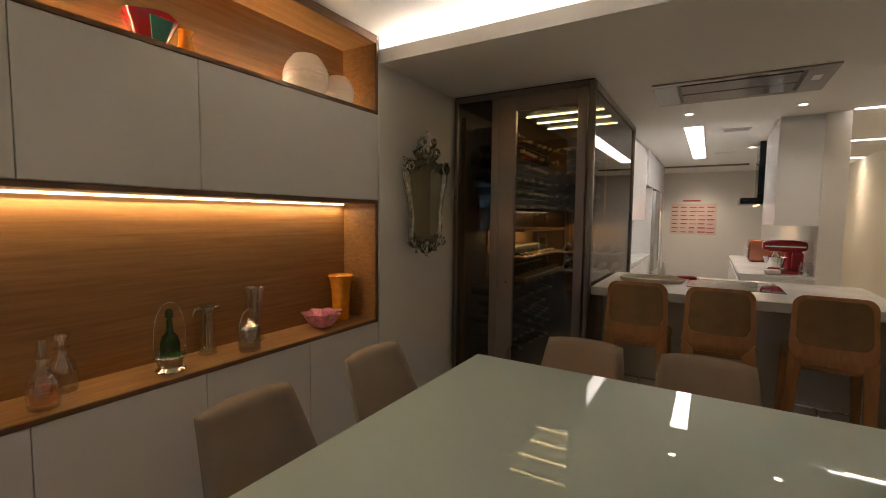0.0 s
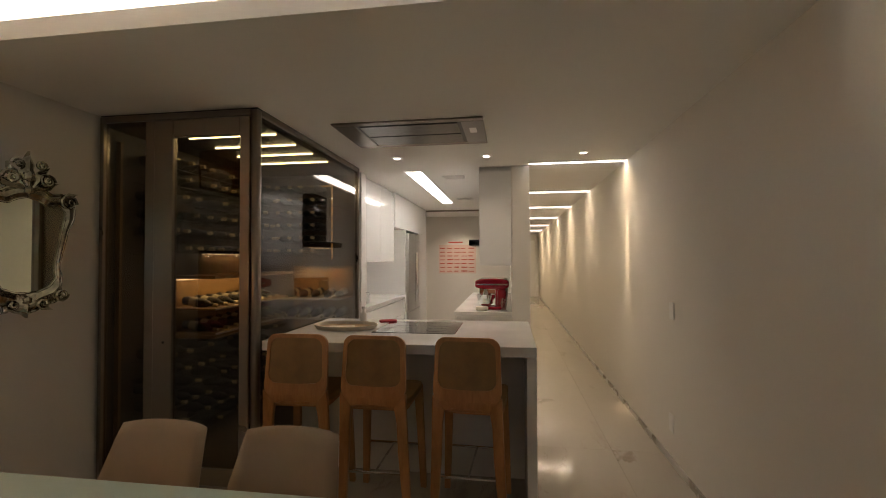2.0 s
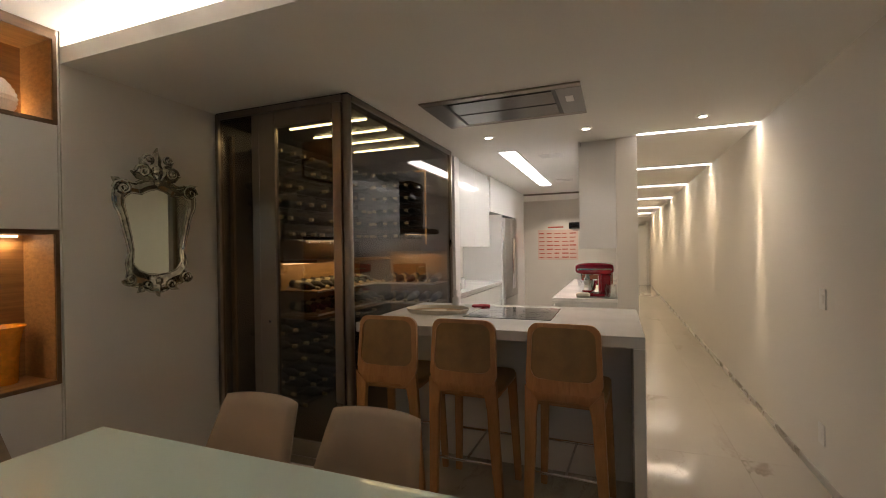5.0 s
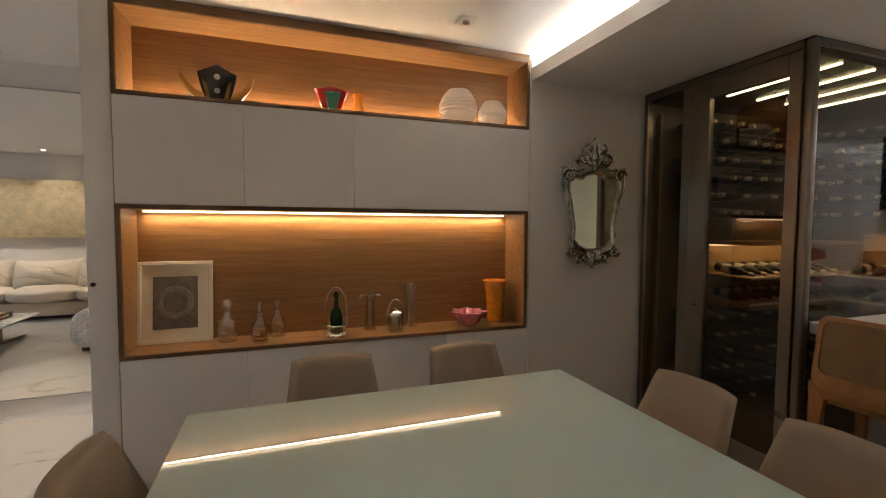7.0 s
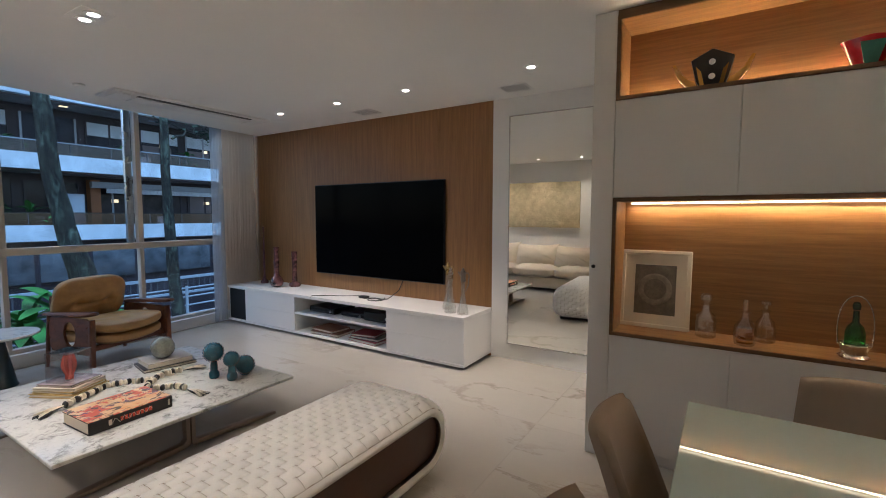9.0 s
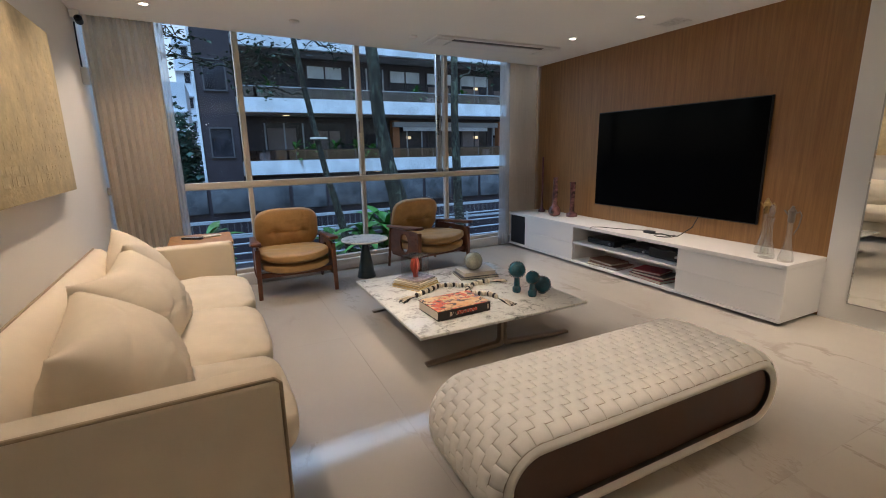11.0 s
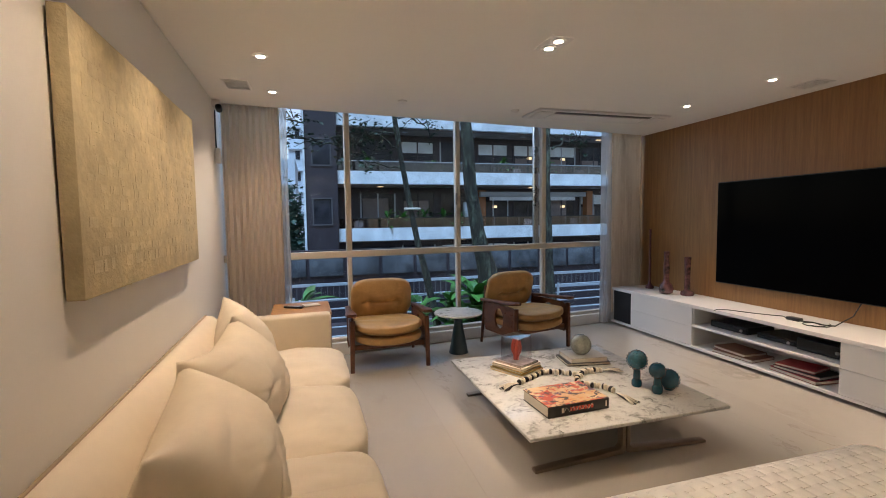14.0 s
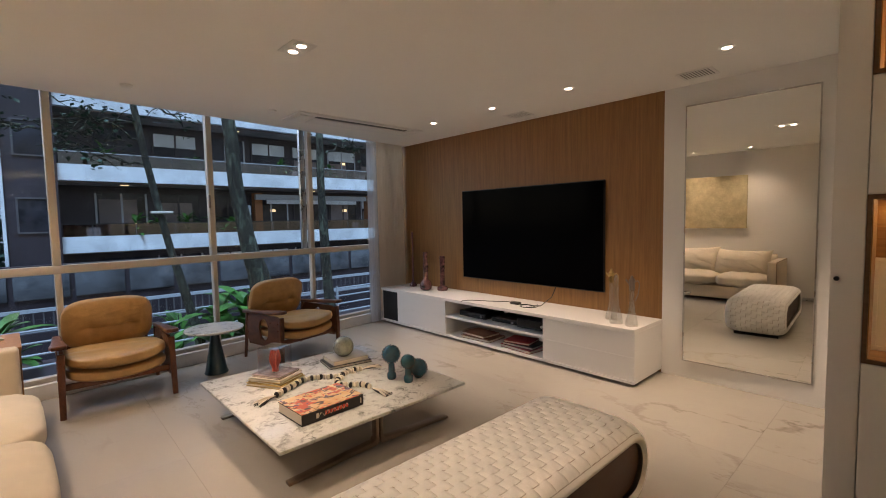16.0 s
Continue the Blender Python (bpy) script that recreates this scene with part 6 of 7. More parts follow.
def track(s, off=0.0):
    """Point and outward normal on the bench's racetrack outline at arc length s, going round from the top middle to +x."""
    straight = 2 * (LX - RR)
    vert = HZ - 0.025 - 2 * RR
    q = math.pi / 2 * RR
    legs = [("t", straight / 2), ("c0", q), ("r", vert), ("c1", q), ("b", straight), ("c2", q), ("l", vert), ("c3", q), ("t2", straight / 2)]
    total = sum(l for _, l in legs)
    s %= total
    z1, z0, x1 = HZ, 0.025, LX
    for name, l in legs:
        if s <= l:
            break
        s -= l
    a = s / RR
    if name == "t":
        p, n = (s, z1), (0, 1)
    elif name == "c0":
        n = (math.sin(a), math.cos(a)); p = (x1 - RR + RR * n[0], z1 - RR + RR * n[1])
    elif name == "r":
        n = (1, 0); p = (x1, z1 - RR - s)
    elif name == "c1":
        n = (math.cos(a), -math.sin(a)); p = (x1 - RR + RR * n[0], z0 + RR + RR * n[1])
    elif name == "b":
        n = (0, -1); p = (x1 - RR - s, z0)
    elif name == "c2":
        n = (-math.sin(a), -math.cos(a)); p = (-x1 + RR + RR * n[0], z0 + RR + RR * n[1])
    elif name == "l":
        n = (-1, 0); p = (-x1, z0 + RR + s)
    elif name == "c3":
        n = (-math.cos(a), math.sin(a)); p = (-x1 + RR + RR * n[0], z1 - RR + RR * n[1])
    else:
        n = (0, 1); p = (-x1 + RR + s, z1)
    return p[0] + n[0] * off, p[1] + n[1] * off, total


TOT = track(0)[2]
DY = 0.29


def skin(s, v, off):
    """v: -1 to 1 across the bench; the edges roll over."""
    e = max(0.0, abs(v) - 0.55) / 0.45
    roll = 0.055 * (1 - math.sqrt(max(0.0, 1 - e * e)))
    x, z, _ = track(s, off - roll)
    return x, v * DY, z


# Skin under the straps, its tan colour painting shade into the seams
b = bmesh.new()
n, mm = 132, 18
g = [[b.verts.new(skin(TOT * i / n, -1 + 2 * j / mm, -0.012)) for j in range(mm + 1)] for i in range(n)]
for i in range(n):
    k = (i + 1) % n
    for j in range(mm):
        b.faces.new((g[i][j], g[k][j], g[k][j + 1], g[i][j + 1]))
part("cover", b, M_STRAPSHADE, ot, "backing coloured tan as shade between the straps", angle=60)
for sgn in (-1, 1):
    b = bmesh.new()
    prof = [[b.verts.new((track(TOT * i / n, -0.046 - 0.044 * f)[0], sgn * (DY + 0.016 * math.sin(math.pi * f) - 0.004), track(TOT * i / n, -0.046 - 0.044 * f)[1])) for f in (0.0, 0.25, 0.5, 0.75, 1.0)] for i in range(n)]
    for i in range(n):
        for jn in range(4):
            b.faces.new((prof[i][jn], prof[(i + 1) % n][jn], prof[(i + 1) % n][jn + 1], prof[i][jn + 1]))
    part("rim", b, M_LEATHW, ot, "white leather edge roll", angle=80)
# the weave: raised straps laid in a stepped bond
b = bmesh.new()
RW, CW = 11, 46
for r in range(RW):
    for c in range(CW):
        ds = TOT / CW
        s0 = ds * (c + 0.5 * r)
        v0, v1 = -0.985 + 1.97 * r / RW, -0.985 + 1.97 * (r + 1) / RW
        us = (0.0, 0.06, 0.25, 0.46, 0.54, 0.75, 0.94, 1.0)
        ws = (0.0, 0.10, 0.5, 0.90, 1.0)
        gr = []
        for u in us:
            row = []
            for w in ws:
                # a deep seam at both strap ends and on half of each long side, so that the seams run in steps
                cut = max(0.0, 1 - u / 0.10, 1 - (1 - u) / 0.10)
                if u < 0.5:
                    cut = max(cut, 1 - (1 - w) / 0.14)
                if u > 0.5:
                    cut = max(cut, 1 - w / 0.14)
                hgt = 0.0014 * math.sin(math.pi * w) - 0.0065 * min(1.0, cut) ** 2
                gap = 0.010
                row.append(b.verts.new(skin(s0 + ds * (gap + (1 - 2 * gap) * u), v0 + (v1 - v0) * ((0.03 if u > 0.5 else 0.0) + (0.97 if u != 0.5 else 1.0) * w), hgt)))
            gr.append(row)
        for i in range(len(us) - 1):
            for jn in range(len(ws) - 1):
                b.faces.new((gr[i][jn], gr[i + 1][jn], gr[i + 1][jn + 1], gr[i][jn + 1]))
wv = part("weave", b, M_LEATHW, ot, "white woven leather straps", angle=60)
tagged(wv, kind="stuff")
outl = [(track(TOT * i / 96, -0.09)[0], track(TOT * i / 96, -0.09)[1]) for i in range(96)]
part("side_panel", extruded(outl[::-1], 2 * DY - 0.05, "y", 0, m=pose(0, -DY + 0.025, 0)), M_BROWNL, ot, "dark brown leather side")
part("base", box(-0.70, -0.22, 0, 0.70, 0.22, 0.03), M_BLACK, ot)

# ---- coffee table ----
ct = thing("coffee_table", "low square coffee table with a thin veined marble top", "table")
part("tabletop", extruded([(-0.93, -3.37), (0.46, -3.37), (0.452, -1.94), (-0.93, -1.955)], 0.022, "z", 0.006, m=pose(0, 0, 0.248), seg=3), M_CTOP, ct, "speckled grey and white marble")
M_CHAMP = surface("champagne_metal", (0.30, 0.235, 0.175), 0.35, 1.0, vary=0.06, fine=300, relief=0.08)
for y in (-2.07, -3.23):
    for s in (1, -1):
        xe = 0.365 if s > 0 else -0.84
        b = extruded([(-0.24 + s * 0.004, 0.247), (-0.24 + s * 0.028, 0.247), (-0.24 + s * 0.028, 0.075), (-0.24 + s * 0.045, 0.055), (xe, 0.018), (xe, 0.0), (-0.24 + s * 0.03, 0.024), (-0.24 + s * 0.01, 0.030), (-0.24 + s * 0.004, 0.045)], 0.05, "y", 0.003, m=pose(0, y - 0.025, 0))
        part("leg", b, M_CHAMP, ct)
part("beam", box(-0.262, -3.21, 0.20, -0.218, -2.09, 0.247, 0.003, 1), M_CHAMP, ct)

TZ = 0.2705
bk = book(0.30, 0.43, 0.068, M_BLKB, pose(0.035, -2.285, TZ, 0, 0, -87), "thick art book with a painted red and yellow cover", name="art_book")
for ob in bk.children:
    if ob.name.startswith("cover"):
        cov = ob
M_COVER, nt, cb = nodes_of("painted_cover")
cv = coords(nt, space="object")
c1 = mixed(nt, ramp(nt, noise_of(nt, cv, 7, 3), 0.35, 0.65), (0.66, 0.36, 0.12), (0.72, 0.58, 0.36))
c2 = mixed(nt, ramp(nt, noise_of(nt, cv, 11, 3, 0.5, 1.5), 0.53, 0.57), c1, (0.58, 0.09, 0.035))
c3 = mixed(nt, ramp(nt, noise_of(nt, coords(nt, (1, 0.5, 1), "object", 3.0), 26, 3, 0.5, 1.0), 0.57, 0.60), c2, (0.06, 0.03, 0.03))
nt.links.new(mixed(nt, ramp(nt, noise_of(nt, cv, 17, 2, 0.5, 2.0), 0.60, 0.64), c3, (0.12, 0.05, 0.16)), cb.inputs["Base Color"])
cb.inputs["Roughness"].default_value = 0.35
M_SCAR = surface("scarlet_paint", (0.60, 0.07, 0.03), 0.4, vary=0.3, relief=0)
M_CREAMP = surface("cream_paint", (0.75, 0.68, 0.55), 0.5, vary=0.1, relief=0)
part("front_cover", box(-0.149, -0.214, 0.068, 0.149, 0.214, 0.0705, 0.0008, 1), M_COVER, bk, "painted red, yellow and black cover")
for k, (y0, w) in enumerate(((-0.10, 0.016), (-0.078, 0.018), (-0.054, 0.014), (-0.034, 0.018), (-0.010, 0.014), (0.010, 0.012), (0.028, 0.016), (0.050, 0.014))):
    part("letter_bar", box(-0.1505, y0, 0.024, -0.150, y0 + w, 0.048), M_SCAR, bk)
part("scribble", tube([(-0.151, -0.10 + 0.012 * i, 0.036 + 0.015 * math.sin(1.7 * i)) for i in range(18)], 0.0012, 5), M_CREAMP, bk, "thin white scribble")
part("letter_bar", box(-0.1505, 0.105, 0.020, -0.150, 0.122, 0.050), M_CREAMP, bk)
part("letter_bar", box(-0.1505, -0.20, 0.018, -0.150, -0.19, 0.052), M_CREAMP, bk)

for k, (w, d, h, mt, a) in enumerate(((0.27, 0.31, 0.022, M_GOLDB, 28), (0.25, 0.29, 0.018, M_GOLDB, 25), (0.25, 0.28, 0.02, M_PAPER, 31), (0.22, 0.25, 0.016, M_CAMEOL, 27))):
    book(w, d, h, mt, pose(0.045, -2.975, TZ + (0, 0.0225, 0.041, 0.0615)[k], 0, 0, a), ("gilt-edged art book in a low pile", "gilt-edged art book in a low pile", "cream art book in a low pile", "small patterned book on a low pile")[k], group="books on the coffee table")
AZ = TZ + 0.078
ab = thing("display_case", "clear acrylic display case on the book pile", "case", pose(0.045, -2.975, AZ, 0, 0, 27))
for a in ((-0.085, -0.085, 0, 0.085, -0.081, 0.185), (-0.085, 0.081, 0, 0.085, 0.085, 0.185), (-0.085, -0.081, 0, -0.081, 0.081, 0.185), (0.081, -0.081, 0, 0.085, 0.081, 0.185)):
    part("pane", box(*a), M_ACRYL, ab, smooth=False)
part("lid", box(-0.085, -0.085, 0.1855, 0.085, 0.085, 0.191, 0.001, 1), glass("acrylic_lid", thin=True, tint=(0.90, 0.92, 0.94), rough=0.02, gloss=0.35), ab, "clear acrylic lid")
M_CORAL = surface("coral_resin", (0.80, 0.13, 0.09), 0.3, vary=0.1, relief=0.05, coat=0.5)
solo("coral_sculpture", lathe([(0.02, 0), (0.022, 0.015), (0.02, 0.03), (0.036, 0.07), (0.040, 0.10), (0.032, 0.14), (0.024, 0.172), (0.0, 0.174)], 48, wave=lambda a, k: 1 + 0.13 * math.cos(8 * a)), M_CORAL, "fluted coral red sculpture inside the acrylic case", "sculpture", pose(0.045, -2.975, AZ + 0.001))
book(0.25, 0.36, 0.022, M_BLKB, pose(-0.565, -3.0, TZ, 0, 0, 80), "black book under a grey one", group="books on the coffee table")
book(0.23, 0.31, 0.036, M_GREYB, pose(-0.565, -3.0, TZ + 0.0225, 0, 0, 83), "thick grey book with a glass ball on it", group="books on the coffee table")
M_SMOKEG = surface("smoky_glass_ball", (0.26, 0.27, 0.22), 0.06, vary=0.35, big=18, relief=0, coat=0.9, space="object")
solo("glass_ball", lathe([(0.03, 0.0)] + [(0.085 * math.sin(a), 0.078 - 0.085 * math.cos(a)) for a in (0.45 + (math.pi - 0.45) * i / 16 for i in range(17))], 32), M_SMOKEG, "smoky grey-green glass ball on the book pile", "ball", pose(-0.545, -3.0, TZ + 0.059), angle=60)

M_BLUEC = surface("blue_glaze", (0.012, 0.095, 0.14), 0.15, vary=0.35, big=14, fine=60, relief=0.1, coat=0.7, space="object")


def urchin(x, y, r, h, label):
    t = thing("blue_ceramic", label, "sculpture", pose(x, y, TZ), "blue ceramics on the coffee table")
    if h > r:
        part("stem", lathe([(0.03, 0), (0.036, 0.012), (0.034, 0.04), (0.024, 0.055), (0.026, 0.065), (0.022, h - r + 0.004), (0.0, h - r + 0.005)], 20), M_BLUEC, t)
    ball = part("ball", lathe([(r * math.sin(math.pi * i / 18) + 1e-6, h - r * math.cos(math.pi * i / 18)) for i in range(19)], 28), M_BLUEC, t, angle=60)
    b = bmesh.new()
    for i in range(9):
        th = math.pi * (0.10 + 0.095 * i)
        k = max(5, int(20 * math.sin(th)))
        for jn in range(k):
            ph = 2 * math.pi * (jn + 0.5 * (i % 2)) / k
            d = Vector((math.sin(th) * math.cos(ph), math.sin(th) * math.sin(ph), math.cos(th)))
            c = Vector((0, 0, h)) + d * r * 0.98
            rod(c, c + d * 0.0055, 0.0042, 0.003, 6, bm=b)
    tagged(part("spiky_relief", b, M_BLUEC, ball), kind="stuff")


urchin(-0.60, -2.40, 0.068, 0.185, "dark blue glazed spiky ball on a tall stem")
urchin(-0.645, -2.255, 0.052, 0.150, "dark blue glazed spiky ball on a stem")
urchin(-0.765, -2.285, 0.068, 0.070, "dark blue glazed spiky ball lying on the marble")

bd = thing("bead_string", "string of black and white striped beads with yarn tassels", "beads", pose(0, 0, TZ))
M_BEADW = surface("bone_bead", (0.70, 0.62, 0.48), 0.4, vary=0.15)
line = [(0.17, -2.66), (0.10, -2.70), (0.02, -2.74), (-0.05, -2.79), (-0.13, -2.80), (-0.21, -2.76), (-0.27, -2.71), (-0.33, -2.66), (-0.25, -2.60), (-0.22, -2.52), (-0.28, -2.46), (-0.34, -2.42), (-0.36, -2.36), (-0.36, -2.30)]
line2 = [(-0.33, -2.68), (-0.41, -2.72), (-0.48, -2.72), (-0.54, -2.70)]
k = 0
for ln in (line, line2):
    for (x0, y0), (x1, y1) in zip(ln, ln[1:]):
        nb = max(1, int(math.hypot(x1 - x0, y1 - y0) / 0.021))
        for i in range(nb):
            f = i / nb
            ang = math.degrees(math.atan2(y1 - y0, x1 - x0))
            part("bead", lathe([(0.006, -0.009), (0.017, -0.008), (0.022, 0), (0.017, 0.008), (0.006, 0.009)], 10, m=pose(x0 + (x1 - x0) * f, y0 + (y1 - y0) * f + 0.006 * math.sin(2.3 * k), 0.022, 0, 90, ang + (25 if k % 2 else -20))), M_BLKB if k % 3 == 0 else M_BEADW, bd)
            k += 1


def tassel(x, y, ang, n=26, l=0.17):
    b = bmesh.new()
    r = random.Random(int(x * 1000))
    for i in range(n):
        a = radians(ang + r.uniform(-15, 15))
        q = r.uniform(0.75, 1.0) * l
        zz = r.uniform(0.004, 0.016)
        rod((x, y, 0.014), (x + 0.5 * q * math.cos(a), y + 0.5 * q * math.sin(a), zz + 0.006), 0.0028, None, 5, bm=b)
        rod((x + 0.5 * q * math.cos(a), y + 0.5 * q * math.sin(a), zz + 0.006), (x + q * math.cos(a + 0.15), y + q * math.sin(a + 0.15), 0.004), 0.0028, None, 5, bm=b)
    part("tassel", b, M_BLKB, bd, "black and cream yarn tassel")
    b = bmesh.new()
    for i in range(n // 2):
        a = radians(ang + r.uniform(-17, 17))
        q = r.uniform(0.7, 1.0) * l
        rod((x, y, 0.018), (x + 0.5 * q * math.cos(a), y + 0.5 * q * math.sin(a), 0.022), 0.0028, None, 5, bm=b)
        rod((x + 0.5 * q * math.cos(a), y + 0.5 * q * math.sin(a), 0.022), (x + q * math.cos(a), y + q * math.sin(a), 0.008), 0.0028, None, 5, bm=b)
    part("tassel_yarn", b, M_BEADW, bd, "cream yarn strands")


tassel(0.17, -2.66, 10)
tassel(-0.36, -2.30, 95)
tassel(-0.54, -2.70, 178)
part("ring", lathe([(0.014, 0.002), (0.024, 0.002), (0.024, 0.012), (0.014, 0.012), (0.014, 0.002)], 20, m=pose(-0.46, -2.72, 0)), M_BEADW, bd)


# ---- armchairs and small table ----
def smile(b, m):
    """Lets a cushion hang lower in its middle than at its two sides, towards the front."""
    for v in b.verts:
        v.co.z -= 0.045 * (1 - min(1.0, abs(v.co.x) / 0.34) ** 2) * min(1.0, max(0.25, 0.5 + v.co.y / 0.5))
    b.transform(m)
    return b


def armchair(label):
    """Faces +y; origin on the floor under its middle."""
    t = thing("armchair", label, "armchair", group="leather armchairs by the window")
    for s in (-1, 1):
        part("leg", extruded([(s * 0.37 - 0.02, 0.0), (s * 0.37 + 0.02, 0.0), (s * 0.36 + 0.024, 0.50), (s * 0.36 - 0.024, 0.50)], 0.034, "y", 0.006, m=pose(0, 0.31, 0)), M_ROSE, t)
        part("leg", rod((s * 0.355, -0.27, 0.52), (s * 0.36, -0.34, 0.0), 0.022, 0.016, 10), M_ROSE, t)
        b = bmesh.new()
        N = 32
        hole = [(0.02 + 0.085 * math.cos(2 * math.pi * i / N), 0.345 + 0.115 * math.sin(2 * math.pi * i / N)) for i in range(N)]

        def on_rect(a):
            c, sn = math.cos(a), math.sin(a)
            x0, z0 = 0.02, 0.345
            ts = []
            if abs(c) > 1e-9:
                ts.append(((0.315 if c > 0 else -0.27) - x0) / c)
            if abs(sn) > 1e-9:
                ts.append(((0.50 if sn > 0 else 0.17) - z0) / sn)
            k = min(q for q in ts if q > 0)
            return x0 + k * c, z0 + k * sn
        rect = [on_rect(2 * math.pi * i / N) for i in range(N)]
        lay = []
        for dx in (-0.011, 0.011):
            lay.append(([b.verts.new((s * 0.355 + dx, u, v)) for u, v in hole], [b.verts.new((s * 0.355 + dx, u, v)) for u, v in rect]))
        for i in range(N):
            k = (i + 1) % N
            for h, r in lay:
                b.faces.new((h[i], h[k], r[k], r[i]))
            b.faces.new((lay[0][0][i], lay[0][0][k], lay[1][0][k], lay[1][0][i]))
            b.faces.new((lay[0][1][i], lay[0][1][k], lay[1][1][k], lay[1][1][i]))
        part("side_panel", b, M_ROSE, t)
        arm = extruded([(-0.33, 0.028), (0.10, 0.045), (0.30, 0.062), (0.375, 0.05), (0.39, 0.0), (0.375, -0.04), (0.30, -0.045), (0.0, -0.03), (-0.33, -0.028)], 0.032, "z", 0.010, seg=3)
        arm.transform(pose(s * 0.362, 0, 0.515, 4, 0, 0) @ Matrix(((0, s, 0, 0), (1, 0, 0, 0), (0, 0, 1, 0), (0, 0, 0, 1))))
        part("armrest", arm, M_ROSE, t)
    part("front_rail", box(-0.345, 0.27, 0.205, 0.345, 0.295, 0.255, 0.006), M_ROSE, t)
    part("rear_rail", box(-0.345, -0.29, 0.20, 0.345, -0.265, 0.27, 0.006), M_ROSE, t)
    part("seat_base", smile(cushion(0.67, 0.64, 0.12, 5, 24, 0.26, 0.004, 4.0, sag=0.0), pose(0, 0.035, 0.300, 4, 0, 0)), M_TANL, t, angle=100)
    part("seat_cushion", smile(cushion(0.675, 0.66, 0.145, 4.5, 24, 0.34, 0.008, 9.0), pose(0, 0.05, 0.405, 5, 0, 0)), M_TANL, t, "soft worn tan leather cushion", angle=100)
    b = cushion(0.66, 0.46, 0.17, 3.6, 44, 0.36, 0.006, 15.0)
    for v in b.verts:
        sg = math.copysign(1.0, v.co.z)
        for bx in (-0.14, 0.14):
            v.co.z -= sg * 0.030 * math.exp(-((v.co.x - bx) ** 2 + (v.co.y - 0.02) ** 2) / 0.0022)
        v.co.z -= sg * 0.018 * math.exp(-((v.co.y - 0.02) / 0.016) ** 2) * (1 if abs(v.co.x) < 0.15 else max(0.0, 1 - (abs(v.co.x) - 0.15) / 0.08))
    b.transform(pose(0, -0.275, 0.60) @ pose(0, 0, 0, 105 - 180, 0, 180) )
    part("back_cushion", b, M_TANL, t, "buttoned tan leather back cushion", angle=100)
    part("back_frame", box(-0.30, -0.375, 0.30, 0.30, -0.35, 0.66, 0.01, m=pose(0, 0, 0)), M_ROSE, t)
    for bx in (-0.14, 0.14):
        part("button", lathe([(0.012, 0), (0.010, 0.006), (0.0, 0.008)], 12, m=pose(bx, -0.225, 0.605, -75, 0, 0)), M_TANL, t)
    return t


a1 = armchair("tan leather armchair with a dark rosewood frame by the window")
a1.matrix_basis = pose(0.855, -4.40, 0, 0, 0, 0)
copy_thing(a1, pose(-0.75, -4.46, 0, 0, 0, 12))

M_PETROL = surface("petrol_lacquer", (0.010, 0.045, 0.066), 0.3, vary=0.1, relief=0.02, coat=0.3)
stb = thing("round_side_table", "round marble side table on a petrol blue cone foot", "table", pose(0.062, -4.40, 0))
part("foot", lathe([(0.105, 0), (0.108, 0.006), (0.10, 0.02), (0.042, 0.34), (0.036, 0.418), (0.0, 0.42)], 40), M_PETROL, stb, "petrol blue cone")
part("tabletop", lathe([(0.0, 0.42), (0.245, 0.42), (0.262, 0.428), (0.264, 0.437), (0.258, 0.445), (0.0, 0.446)], 48), M_CTOP, stb, "pale marble disc")

# ---- ceiling unit, camera and alarm by the window ----
acw = thing("air_conditioner", "flush white ceiling air conditioner with a dark slot", "air conditioner", pose(-1.50, -4.15, CEIL))
part("panel", box(-0.82, -0.24, -0.022, 0.80, 0.16, 0, 0.006, 2), M_WHITE, acw)
part("slot", box(-0.60, 0.06, -0.027, 0.58, 0.115, -0.0225, 0.001, 1), M_BLACK, acw)
part("grille", box(-0.60, -0.16, -0.034, 0.58, 0.05, -0.0225, 0.004, 1), M_WHITE, acw)
for sx in (-0.71, 0.69):
    part("end_cap", box(sx - 0.07, -0.16, -0.032, sx + 0.07, 0.11, -0.0225, 0.003, 1), M_WHITE, acw)
sc = thing("security_camera", "small black security camera in the ceiling corner", "camera", EK @ pose(2.225, -4.40, 2.50))
part("mount", box(-0.02, -0.02, 0.0, 0.045, 0.03, 0.064, 0.004), M_WHITE, sc)
part("body", lathe([(0.026, 0), (0.028, 0.01), (0.028, 0.06), (0.022, 0.066), (0.0, 0.067)], 18, m=pose(-0.01, -0.02, -0.02, -70, 0, 0)), M_BLACK, sc)
part("lens", lathe([(0.014, 0), (0.012, 0.004), (0.0, 0.006)], 14, m=pose(-0.01, 0.043, 0.003, -70, 0, 0)), M_SCREEN, sc)
al = thing("motion_detector", "small white alarm box on the wall by the curtain", "detector", EK @ pose(2.27, -4.44, 2.065))
part("case", box(-0.05, -0.032, -0.07, 0, 0.032, 0.07, 0.012, 3), M_WHITE, al)
part("lens", box(-0.056, -0.018, -0.045, -0.049, 0.018, 0.0, 0.003, 1), M_MILK, al)
part("cable", tube([(-0.012, 0, 0.07), (-0.01, 0, 0.25), (-0.012, -0.005, 0.42)], 0.006, 8), M_BLACK, al)

